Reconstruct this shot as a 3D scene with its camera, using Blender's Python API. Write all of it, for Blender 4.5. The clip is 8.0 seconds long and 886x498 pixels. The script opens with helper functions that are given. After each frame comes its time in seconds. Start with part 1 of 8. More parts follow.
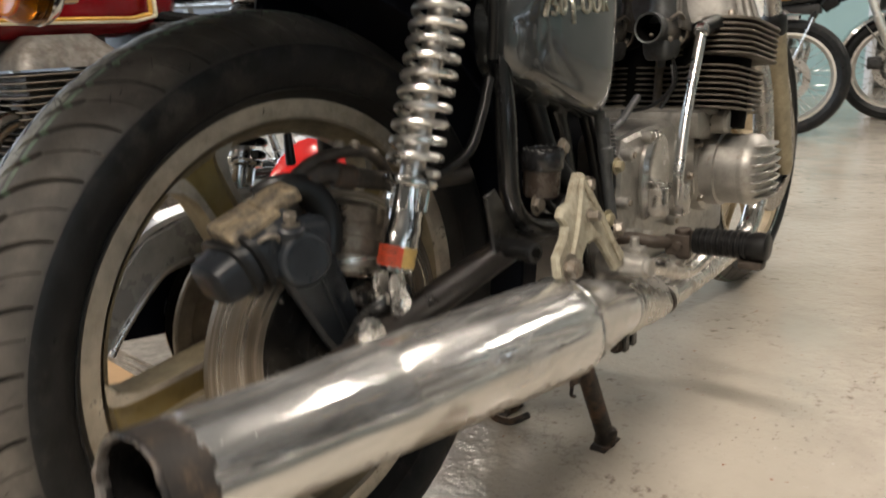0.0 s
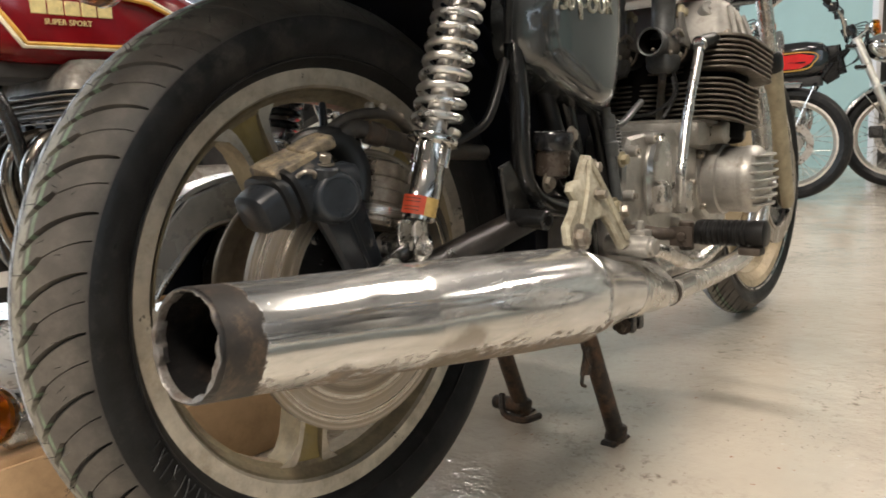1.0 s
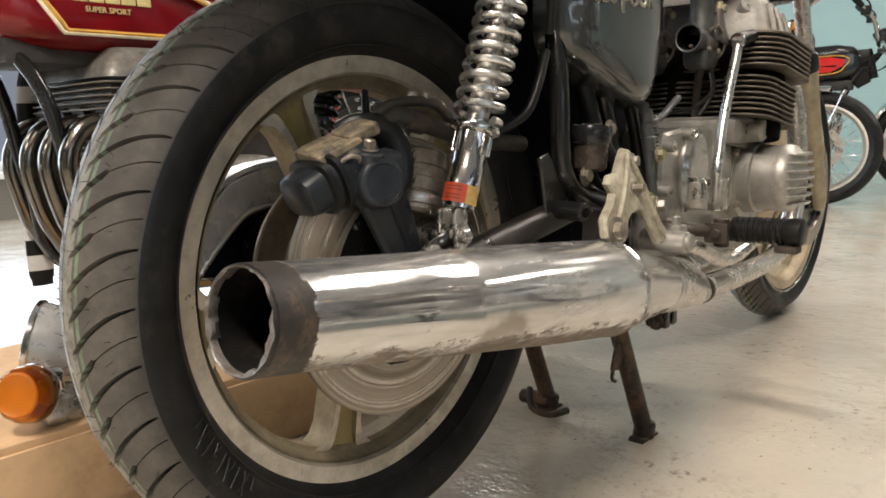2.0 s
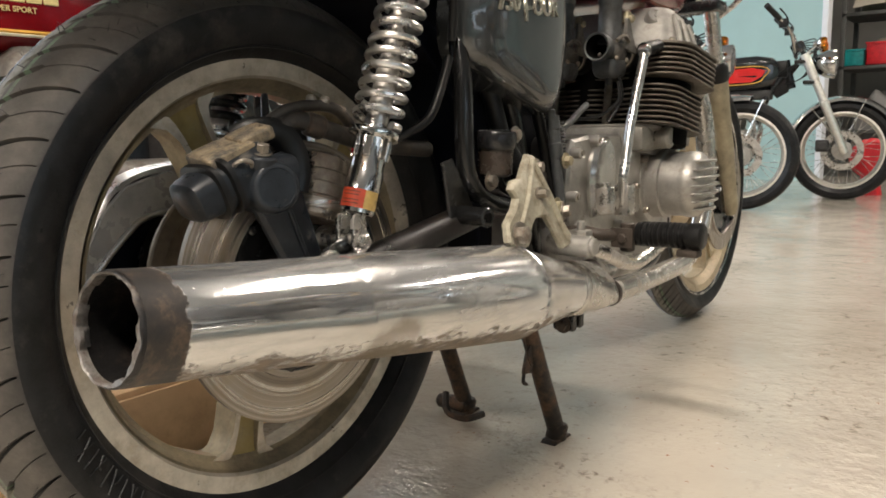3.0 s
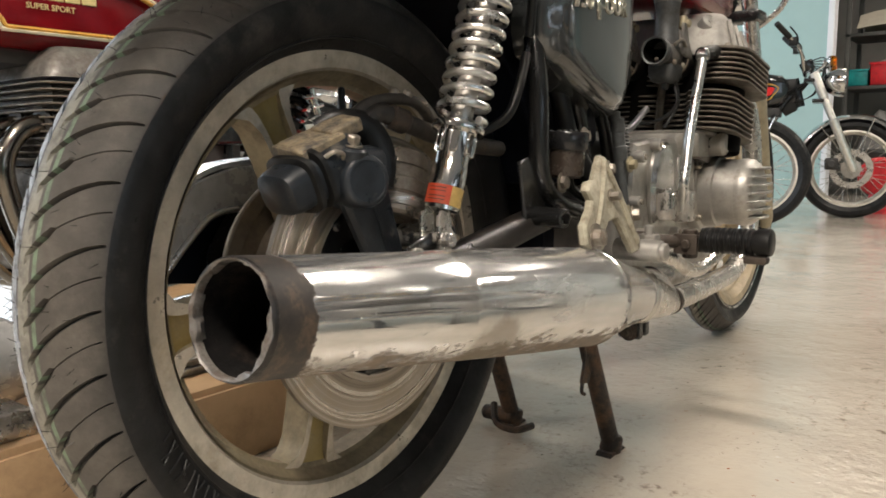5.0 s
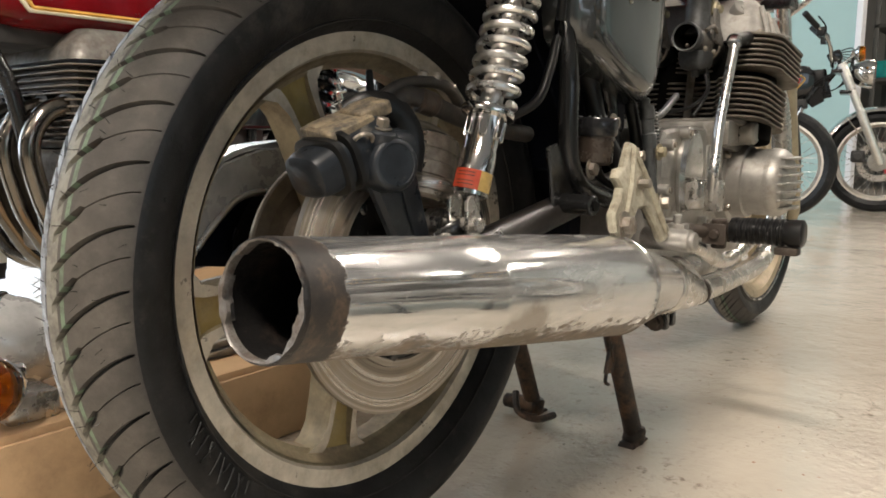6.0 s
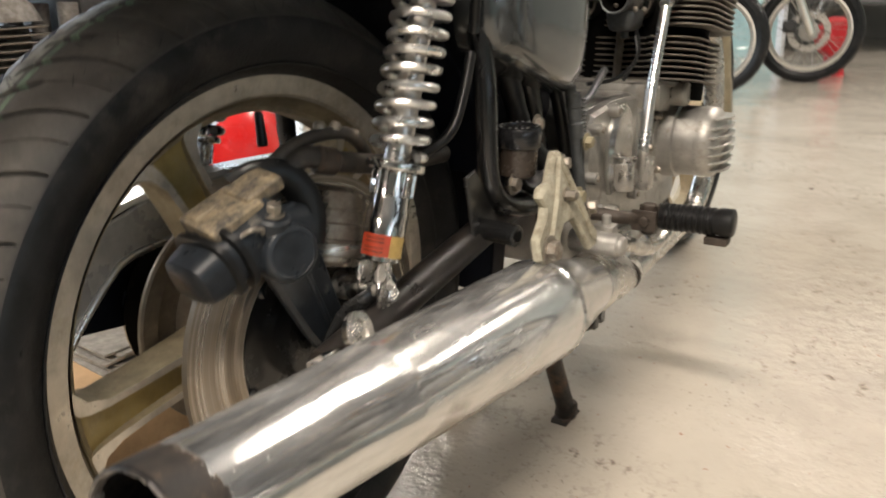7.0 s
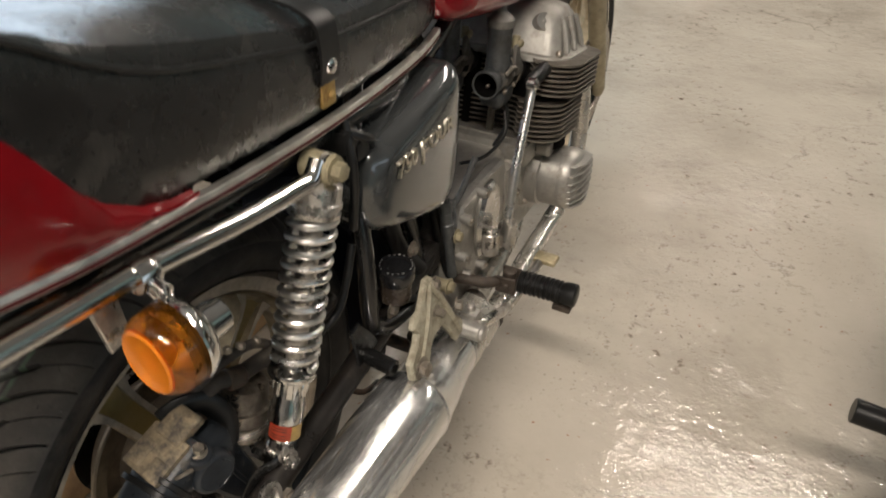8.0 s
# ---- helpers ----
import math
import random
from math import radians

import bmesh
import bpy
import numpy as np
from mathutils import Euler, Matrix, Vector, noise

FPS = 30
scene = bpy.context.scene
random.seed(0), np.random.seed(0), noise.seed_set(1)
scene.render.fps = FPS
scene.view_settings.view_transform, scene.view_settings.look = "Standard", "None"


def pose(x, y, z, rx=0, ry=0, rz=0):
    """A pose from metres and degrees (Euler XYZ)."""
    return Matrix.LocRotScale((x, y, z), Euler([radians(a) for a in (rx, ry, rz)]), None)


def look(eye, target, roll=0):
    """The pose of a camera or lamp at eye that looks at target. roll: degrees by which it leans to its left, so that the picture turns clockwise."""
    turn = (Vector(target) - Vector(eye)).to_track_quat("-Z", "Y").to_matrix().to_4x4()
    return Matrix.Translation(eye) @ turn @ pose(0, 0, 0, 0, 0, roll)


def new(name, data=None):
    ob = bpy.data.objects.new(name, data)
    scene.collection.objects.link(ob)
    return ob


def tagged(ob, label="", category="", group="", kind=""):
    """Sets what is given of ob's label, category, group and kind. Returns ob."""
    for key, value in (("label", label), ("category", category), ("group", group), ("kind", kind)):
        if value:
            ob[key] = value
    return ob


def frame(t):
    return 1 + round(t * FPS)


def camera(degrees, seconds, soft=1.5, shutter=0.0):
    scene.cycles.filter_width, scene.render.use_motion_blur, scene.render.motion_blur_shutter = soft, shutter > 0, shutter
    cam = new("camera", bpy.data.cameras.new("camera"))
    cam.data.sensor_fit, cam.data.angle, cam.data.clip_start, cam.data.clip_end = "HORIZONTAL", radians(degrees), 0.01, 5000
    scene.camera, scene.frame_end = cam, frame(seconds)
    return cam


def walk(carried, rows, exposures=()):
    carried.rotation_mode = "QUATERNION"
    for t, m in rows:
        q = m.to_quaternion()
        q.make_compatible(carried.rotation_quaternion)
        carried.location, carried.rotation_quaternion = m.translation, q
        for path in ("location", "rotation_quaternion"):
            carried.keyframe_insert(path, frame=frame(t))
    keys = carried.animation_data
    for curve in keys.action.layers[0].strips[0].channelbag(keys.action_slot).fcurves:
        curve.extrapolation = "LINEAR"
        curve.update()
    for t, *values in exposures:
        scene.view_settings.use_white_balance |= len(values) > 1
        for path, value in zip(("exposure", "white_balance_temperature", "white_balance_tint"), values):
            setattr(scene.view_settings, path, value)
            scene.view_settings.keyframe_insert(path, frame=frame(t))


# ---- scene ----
cam = camera(60.0, 8.0, soft=1.7, shutter=0.4)
PATH = [
    (0, (0.645, -0.496, 0.645), (-0.599, 0.977, 0.114), -3.3),
    (0.2, (0.69, -0.516, 0.565), (-0.609, 0.945, 0.142), -4.4),
    (0.5, (0.685, -0.544, 0.531), (-0.576, 0.967, 0.175), -3.1),
    (1, (0.693, -0.578, 0.528), (-0.593, 0.92, 0.207), -2.8),
    (1.2, (0.676, -0.587, 0.523), (-0.629, 0.895, 0.209), -2.4),
    (2.3, (0.686, -0.598, 0.518), (-0.634, 0.869, 0.194), -1.6),
    (2.5, (0.696, -0.586, 0.519), (-0.596, 0.908, 0.203), -1.5),
    (3, (0.714, -0.569, 0.517), (-0.491, 0.997, 0.204), -1.2),
    (3.5, (0.707, -0.576, 0.522), (-0.475, 1.007, 0.208), -0.7),
    (4, (0.678, -0.593, 0.517), (-0.51, 0.985, 0.207), -0.4),
    (4.5, (0.639, -0.599, 0.5), (-0.556, 0.978, 0.207), -0.6),
    (5, (0.621, -0.606, 0.495), (-0.574, 0.975, 0.227), -0.6),
    (5.2, (0.614, -0.614, 0.495), (-0.589, 0.961, 0.226), -0.5),
    (6.3, (0.601, -0.591, 0.489), (-0.629, 0.950, 0.165), -0.2),
    (6.5, (0.588, -0.555, 0.502), (-0.602, 1.007, 0.123), -0.5),
    (6.8, (0.58, -0.512, 0.587), (-0.537, 1.065, 0.07), -1.7),
    (7, (0.568, -0.501, 0.667), (-0.489, 1.067, 0.017), -2.0),
    (7.2, (0.569, -0.498, 0.764), (-0.409, 1.047, -0.046), -2.2),
    (7.5, (0.576, -0.47, 0.928), (-0.287, 1.033, -0.07), -1.4),
    (7.7, (0.576, -0.448, 1.028), (-0.201, 1.036, -0.065), 0.1),
    (8, (0.577, -0.44, 1.138), (-0.138, 1.018, -0.03), 0.8),
]
walk(cam, [(t, look(eye, target, roll)) for t, eye, target, roll in PATH],
     [(0.0, 0.01), (0.5, 0.20), (1.0, 0.25), (5.0, 0.22), (6.5, 0.30), (7.0, 0.33), (7.5, 0.03), (8.0, -0.32)])


# ---- light ----
world = bpy.data.worlds.new("world")
scene.world = world
world.use_nodes = True
world.node_tree.nodes["Background"].inputs[0].default_value = (0.75, 0.85, 1.0, 1)
world.node_tree.nodes["Background"].inputs[1].default_value = 0.25
LAMP_W = 64.0
# (-2.6, 3.4) and (2.7, 6.4) are unseen fill lamps for wall and far floor
LAMP_ROWS = [(0.8, -1.45, 2.35), (0.0, -4.2, 0.8), (-2.2, -2.6, 0.8),
             (0.95, 2.95, 1.15), (-3.6, 1.7, 0.7), (-2.6, 3.4, 0.35), (2.7, 6.4, 1.3), (0.1, 6.25, 0.22)]
WEST = -4.6
CEIL = 3.05

# ---- materials ----
def nodes_of(m):
    m.use_nodes = True
    return m.node_tree.nodes, m.node_tree.links, m.node_tree.nodes["Principled BSDF"]


def ramp(nt, stops, mode="LINEAR"):
    r = nt.new("ShaderNodeValToRGB")
    r.color_ramp.interpolation = mode
    e = r.color_ramp.elements
    while len(e) < len(stops):
        e.new(0.5)
    for k, (p, c) in zip(e, stops):
        k.position = p
        k.color = (*c, 1) if len(c) == 3 else c
    return r


def noise_tex(nt, ln, vec, scale, detail=5.0, rough=0.6, stretch=None):
    n = nt.new("ShaderNodeTexNoise")
    n.inputs["Scale"].default_value = scale
    n.inputs["Detail"].default_value = detail
    n.inputs["Roughness"].default_value = rough
    if stretch:
        mp = nt.new("ShaderNodeMapping")
        mp.inputs["Scale"].default_value = stretch
        ln.new(vec, mp.inputs["Vector"])
        vec = mp.outputs[0]
    ln.new(vec, n.inputs["Vector"])
    return n


def grey(v):
    return (v, v, v)


def material(name, color, rough=0.5, metal=0.0, vary=0.25, scale=30.0, stain=None, stain_at=(0.55, 0.7), stain_scale=9.0,
             stain_rough=0.75, stain_metal=0.0, bump=0.05, bump_scale=400.0, coat=0.0, rough_vary=0.12, stretch=None, spec=0.5):
    """Base colour varied by fine noise, with an optional second coat of stain, dust or rust, rough variation and fine relief."""
    m = bpy.data.materials.new(name)
    nt, ln, b = nodes_of(m)
    co = nt.new("ShaderNodeTexCoord").outputs["Object"]
    n1 = noise_tex(nt, ln, co, scale, 6, 0.65, stretch)
    lo = tuple(c * (1 - vary) for c in color)
    hi = tuple(min(1, c * (1 + vary)) for c in color)
    r1 = ramp(nt, [(0.3, lo), (0.7, hi)])
    ln.new(n1.outputs["Fac"], r1.inputs[0])
    col = r1.outputs[0]
    rr = ramp(nt, [(0.3, grey(max(0.02, rough - rough_vary))), (0.72, grey(min(1, rough + rough_vary)))])
    n3 = noise_tex(nt, ln, co, scale * 0.4 + 3, 5, 0.7)
    ln.new(n3.outputs["Fac"], rr.inputs[0])
    rg = rr.outputs[0]
    mt = None
    if stain:
        n2 = noise_tex(nt, ln, co, stain_scale, 8, 0.72)
        r2 = ramp(nt, [(stain_at[0], grey(0)), (stain_at[1], grey(1))])
        ln.new(n2.outputs["Fac"], r2.inputs[0])
        mx = nt.new("ShaderNodeMixRGB")
        ln.new(r2.outputs[0], mx.inputs[0])
        ln.new(col, mx.inputs[1])
        n4 = noise_tex(nt, ln, co, stain_scale * 7, 5, 0.7)
        r4 = ramp(nt, [(0.3, tuple(c * 0.6 for c in stain)), (0.7, tuple(min(1, c * 1.3) for c in stain))])
        ln.new(n4.outputs["Fac"], r4.inputs[0])
        ln.new(r4.outputs[0], mx.inputs[2])
        col = mx.outputs[0]
        m2 = nt.new("ShaderNodeMixRGB")
        ln.new(r2.outputs[0], m2.inputs[0])
        ln.new(rg, m2.inputs[1])
        m2.inputs[2].default_value = (*grey(stain_rough), 1)
        rg = m2.outputs[0]
        if metal != stain_metal:
            m3 = nt.new("ShaderNodeMixRGB")
            ln.new(r2.outputs[0], m3.inputs[0])
            m3.inputs[1].default_value = (*grey(metal), 1)
            m3.inputs[2].default_value = (*grey(stain_metal), 1)
            mt = m3.outputs[0]
    ln.new(col, b.inputs["Base Color"])
    ln.new(rg, b.inputs["Roughness"])
    if mt:
        ln.new(mt, b.inputs["Metallic"])
    else:
        b.inputs["Metallic"].default_value = metal
    b.inputs["Coat Weight"].default_value = coat
    b.inputs["Coat Roughness"].default_value = 0.06
    b.inputs["Specular IOR Level"].default_value = spec
    if bump:
        nb = noise_tex(nt, ln, co, bump_scale, 4, 0.6)
        bp = nt.new("ShaderNodeBump")
        bp.inputs["Strength"].default_value = bump
        bp.inputs["Distance"].default_value = 0.002
        ln.new(nb.outputs["Fac"], bp.inputs["Height"])
        ln.new(bp.outputs[0], b.inputs["Normal"])
    return m


DUST = (0.30, 0.25, 0.18)
RUST = (0.16, 0.065, 0.025)
M = {}
M["chrome"] = material("chrome", (0.62, 0.61, 0.59), 0.12, 1.0, 0.06, 40, bump=0.02, bump_scale=60, rough_vary=0.06)
def muffler_chrome():
    """Old chrome: smeared dull haze, fine scratches along the pipe, dents, and brown road dirt with rust specks along the lower flank."""
    m = bpy.data.materials.new("chrome_muffler")
    nt, ln, b = nodes_of(m)
    co = nt.new("ShaderNodeTexCoord").outputs["Object"]
    haze = noise_tex(nt, ln, co, 15, 2, 0.5, (1, 0.6, 1.2))
    hr = ramp(nt, [(0.30, grey(0.045)), (0.50, grey(0.10)), (0.66, grey(0.19)), (0.78, grey(0.34))])
    streak = noise_tex(nt, ln, co, 150, 3, 0.6, (1, 0.04, 1))
    sk = nt.new("ShaderNodeMath")
    sk.operation = "MULTIPLY_ADD"
    sk.inputs[1].default_value = 0.5
    ln.new(streak.outputs["Fac"], sk.inputs[0])
    off = nt.new("ShaderNodeMath")
    off.operation = "SUBTRACT"
    off.inputs[1].default_value = 0.25
    ln.new(haze.outputs["Fac"], off.inputs[0])
    ln.new(off.outputs[0], sk.inputs[2])
    ln.new(sk.outputs[0], hr.inputs[0])
    base = ramp(nt, [(0.35, (0.72, 0.73, 0.735)), (0.65, (0.64, 0.635, 0.615))])
    ln.new(haze.outputs["Fac"], base.inputs[0])
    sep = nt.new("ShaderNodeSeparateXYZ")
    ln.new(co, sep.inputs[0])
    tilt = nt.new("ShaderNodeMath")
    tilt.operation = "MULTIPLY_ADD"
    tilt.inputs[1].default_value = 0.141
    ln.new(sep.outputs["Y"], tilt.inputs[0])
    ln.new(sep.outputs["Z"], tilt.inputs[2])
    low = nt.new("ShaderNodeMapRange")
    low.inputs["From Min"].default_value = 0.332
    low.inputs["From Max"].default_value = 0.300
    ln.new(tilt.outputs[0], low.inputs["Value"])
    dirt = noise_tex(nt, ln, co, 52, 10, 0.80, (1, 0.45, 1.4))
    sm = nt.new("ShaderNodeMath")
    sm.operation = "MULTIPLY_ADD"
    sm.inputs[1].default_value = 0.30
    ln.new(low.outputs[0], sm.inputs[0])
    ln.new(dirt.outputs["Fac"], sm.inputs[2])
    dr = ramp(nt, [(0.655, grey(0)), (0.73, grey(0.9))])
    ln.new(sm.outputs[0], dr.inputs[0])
    speck = noise_tex(nt, ln, co, 120, 4, 0.6)
    sr = ramp(nt, [(0.69, grey(0)), (0.73, grey(1))])
    ln.new(speck.outputs["Fac"], sr.inputs[0])
    mm = nt.new("ShaderNodeMath")
    mm.operation = "MAXIMUM"
    ln.new(dr.outputs[0], mm.inputs[0])
    burn = nt.new("ShaderNodeMapRange")
    burn.inputs["From Min"].default_value = -0.260
    burn.inputs["From Max"].default_value = -0.292
    ln.new(sep.outputs["Y"], burn.inputs["Value"])
    bn = noise_tex(nt, ln, co, 48, 8, 0.75)
    bs = nt.new("ShaderNodeMath")
    bs.operation = "ADD"
    ln.new(burn.outputs[0], bs.inputs[0])
    ln.new(bn.outputs["Fac"], bs.inputs[1])
    br = ramp(nt, [(0.90, grey(0)), (0.95, grey(0.96))])
    ln.new(bs.outputs[0], br.inputs[0])
    half = nt.new("ShaderNodeMath")
    half.operation = "MULTIPLY"
    half.inputs[1].default_value = 0.5
    ln.new(sr.outputs[0], half.inputs[0])
    m0 = nt.new("ShaderNodeMath")
    m0.operation = "MAXIMUM"
    ln.new(half.outputs[0], m0.inputs[0])
    ln.new(br.outputs[0], m0.inputs[1])
    ln.new(m0.outputs[0], mm.inputs[1])
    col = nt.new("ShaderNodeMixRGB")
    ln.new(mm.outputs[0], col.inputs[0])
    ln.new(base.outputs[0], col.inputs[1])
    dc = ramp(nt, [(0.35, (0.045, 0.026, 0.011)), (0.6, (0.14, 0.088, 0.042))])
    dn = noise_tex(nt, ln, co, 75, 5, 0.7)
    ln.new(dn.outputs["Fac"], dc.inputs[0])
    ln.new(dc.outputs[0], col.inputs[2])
    sc = nt.new("ShaderNodeMixRGB")
    ln.new(br.outputs[0], sc.inputs[0])
    ln.new(col.outputs[0], sc.inputs[1])
    on = noise_tex(nt, ln, co, 34, 9, 0.74)
    oc = ramp(nt, [(0.42, (0.010, 0.0095, 0.0095)), (0.54, (0.024, 0.019, 0.016)), (0.64, (0.080, 0.053, 0.034)), (0.76, (0.17, 0.14, 0.11))])
    ln.new(on.outputs["Fac"], oc.inputs[0])
    ln.new(oc.outputs[0], sc.inputs[2])
    # an oily smudge ahead of the seam
    sp = nt.new("ShaderNodeMapping")
    sp.inputs["Location"].default_value = (-0.259 * 14, 0.052 * 22, -0.322 * 34)
    sp.inputs["Scale"].default_value = (14, 22, 34)
    ln.new(co, sp.inputs["Vector"])
    sl = nt.new("ShaderNodeVectorMath")
    sl.operation = "LENGTH"
    ln.new(sp.outputs[0], sl.inputs[0])
    sn = noise_tex(nt, ln, co, 40, 6, 0.7)
    sa = nt.new("ShaderNodeMath")
    sa.operation = "SUBTRACT"
    ln.new(sn.outputs["Fac"], sa.inputs[0])
    ln.new(sl.outputs["Value"], sa.inputs[1])
    sg = ramp(nt, [(0.0, grey(0)), (0.30, grey(0.72))])
    sh = nt.new("ShaderNodeMath")
    sh.operation = "ADD"
    sh.inputs[1].default_value = 0.42
    ln.new(sa.outputs[0], sh.inputs[0])
    ln.new(sh.outputs[0], sg.inputs[0])
    so = nt.new("ShaderNodeMixRGB")
    ln.new(sg.outputs[0], so.inputs[0])
    ln.new(sc.outputs[0], so.inputs[1])
    so.inputs[2].default_value = (0.15, 0.125, 0.085, 1)
    # a thin uneven film of dust and old wax over the chrome
    f1 = noise_tex(nt, ln, co, 11, 6, 0.66, (1, 0.35, 1))
    f2 = noise_tex(nt, ln, co, 95, 5, 0.7, (1, 0.10, 1))
    fm = nt.new("ShaderNodeMath")
    fm.operation = "MULTIPLY_ADD"
    fm.inputs[1].default_value = 0.45
    ln.new(f2.outputs["Fac"], fm.inputs[0])
    ln.new(f1.outputs["Fac"], fm.inputs[2])
    fr0 = ramp(nt, [(0.53, grey(0.03)), (0.73, grey(0.16)), (0.90, grey(0.44))])
    ln.new(fm.outputs[0], fr0.inputs[0])
    bare = nt.new("ShaderNodeMath")
    bare.operation = "SUBTRACT"
    bare.inputs[0].default_value = 1.0
    ln.new(mm.outputs[0], bare.inputs[1])
    fr = nt.new("ShaderNodeMath")
    fr.operation = "MULTIPLY"
    ln.new(fr0.outputs[0], fr.inputs[0])
    ln.new(bare.outputs[0], fr.inputs[1])
    film = nt.new("ShaderNodeMixRGB")
    ln.new(fr.outputs[0], film.inputs[0])
    ln.new(so.outputs[0], film.inputs[1])
    film.inputs[2].default_value = (0.46, 0.445, 0.42, 1)
    # short dark scratches along the pipe
    s1 = noise_tex(nt, ln, co, 85, 2, 0.5, (1, 0.16, 1.6))
    s2 = noise_tex(nt, ln, co, 8, 3, 0.5)
    s3 = ramp(nt, [(0.715, grey(0)), (0.735, grey(0.8))])
    ln.new(s1.outputs["Fac"], s3.inputs[0])
    s4 = ramp(nt, [(0.45, grey(0)), (0.60, grey(1))])
    ln.new(s2.outputs["Fac"], s4.inputs[0])
    s5 = nt.new("ShaderNodeMath")
    s5.operation = "MULTIPLY"
    ln.new(s3.outputs[0], s5.inputs[0])
    ln.new(s4.outputs[0], s5.inputs[1])
    scr = nt.new("ShaderNodeMixRGB")
    ln.new(s5.outputs[0], scr.inputs[0])
    ln.new(film.outputs[0], scr.inputs[1])
    scr.inputs[2].default_value = (0.05, 0.032, 0.02, 1)
    ln.new(scr.outputs[0], b.inputs["Base Color"])
    # settled dust dulls the upward side
    top = nt.new("ShaderNodeMapRange")
    top.inputs["From Min"].default_value = 0.366
    top.inputs["From Max"].default_value = 0.392
    top.inputs["To Max"].default_value = 0.6
    ln.new(tilt.outputs[0], top.inputs["Value"])
    tn = noise_tex(nt, ln, co, 24, 3, 0.5, (1, 0.4, 1))
    tr = ramp(nt, [(0.32, grey(0.1)), (0.68, grey(1.0))])
    ln.new(tn.outputs["Fac"], tr.inputs[0])
    tm = nt.new("ShaderNodeMath")
    tm.operation = "MULTIPLY"
    ln.new(top.outputs[0], tm.inputs[0])
    ln.new(tr.outputs[0], tm.inputs[1])
    tg = nt.new("ShaderNodeMixRGB")
    ln.new(tm.outputs[0], tg.inputs[0])
    ln.new(hr.outputs[0], tg.inputs[1])
    tg.inputs[2].default_value = (0.30, 0.30, 0.30, 1)
    rg = nt.new("ShaderNodeMixRGB")
    ln.new(mm.outputs[0], rg.inputs[0])
    ln.new(tg.outputs[0], rg.inputs[1])
    rg.inputs[2].default_value = (0.6, 0.6, 0.6, 1)
    ln.new(rg.outputs[0], b.inputs["Roughness"])
    mt = nt.new("ShaderNodeMath")
    mt.operation = "SUBTRACT"
    mt.inputs[0].default_value = 1.0
    mz = nt.new("ShaderNodeMath")
    mz.operation = "MAXIMUM"
    ln.new(mm.outputs[0], mz.inputs[0])
    ln.new(fr.outputs[0], mz.inputs[1])
    ln.new(mz.outputs[0], mt.inputs[1])
    ln.new(mt.outputs[0], b.inputs["Metallic"])
    d1 = noise_tex(nt, ln, co, 9, 3, 0.5, (1, 0.6, 1))
    d2 = noise_tex(nt, ln, co, 240, 3, 0.6, (1, 0.06, 1))
    ad = nt.new("ShaderNodeMath")
    ad.operation = "MULTIPLY_ADD"
    ad.inputs[1].default_value = 0.16
    ln.new(d2.outputs["Fac"], ad.inputs[0])
    ln.new(d1.outputs["Fac"], ad.inputs[2])
    bp = nt.new("ShaderNodeBump")
    bp.inputs["Strength"].default_value = 0.05
    bp.inputs["Distance"].default_value = 0.004
    ln.new(ad.outputs[0], bp.inputs["Height"])
    ln.new(bp.outputs[0], b.inputs["Normal"])
    return m


M["chrome_muffler"] = muffler_chrome()
M["guard_grey"] = material("guard_grey", (0.44, 0.44, 0.43), 0.30, 0.35, 0.12, 20, stain=(0.15, 0.145, 0.135), stain_at=(0.5, 0.8), stain_scale=9, bump=0.02)
M["chrome_smoky"] = material("chrome_smoky", (0.19, 0.172, 0.148), 0.20, 1.0, 0.15, 30, bump=0.02, bump_scale=60, rough_vary=0.06)
M["chrome_worn"] = material("chrome_worn", (0.56, 0.54, 0.50), 0.24, 0.75, 0.12, 30, stain=(0.24, 0.175, 0.105), stain_at=(0.56, 0.74), stain_scale=24, bump=0.06, bump_scale=90)
M["arm_steel"] = material("arm_steel", (0.020, 0.017, 0.015), 0.38, 0.1, 0.35, 40, stain=(0.060, 0.047, 0.034), stain_at=(0.56, 0.76), stain_scale=26, bump=0.15, bump_scale=250)
M["chrome_dull"] = material("chrome_dull", (0.55, 0.53, 0.50), 0.26, 1.0, 0.2, 30, stain=DUST, stain_at=(0.5, 0.75), stain_scale=25, bump=0.05, bump_scale=120)
M["rusty_steel"] = material("rusty_steel", (0.030, 0.024, 0.020), 0.55, 0.2, 0.4, 60, stain=(0.125, 0.070, 0.038), stain_at=(0.44, 0.64), stain_scale=30, bump=0.5, bump_scale=350)
M["burnt_tail"] = material("burnt_tail", (0.016, 0.0145, 0.014), 0.40, 0.4, 0.6, 45, stain=(0.12, 0.085, 0.06), stain_at=(0.53, 0.70), stain_scale=15,
                           bump=0.5, bump_scale=220)
# near black for recesses: their shade is put into the colour
M["recess_black"] = material("recess_black", (0.003, 0.0028, 0.0026), 0.9, 0.0, 0.3, 60, bump=0.2, spec=0.06)
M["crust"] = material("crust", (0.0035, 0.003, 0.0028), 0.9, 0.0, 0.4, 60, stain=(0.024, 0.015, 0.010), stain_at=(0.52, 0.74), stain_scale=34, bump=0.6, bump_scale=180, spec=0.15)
M["cut_steel"] = material("cut_steel", (0.20, 0.188, 0.175), 0.42, 0.75, 0.4, 90, stain=(0.08, 0.062, 0.050), stain_at=(0.42, 0.60), stain_scale=60, bump=0.3, bump_scale=300)
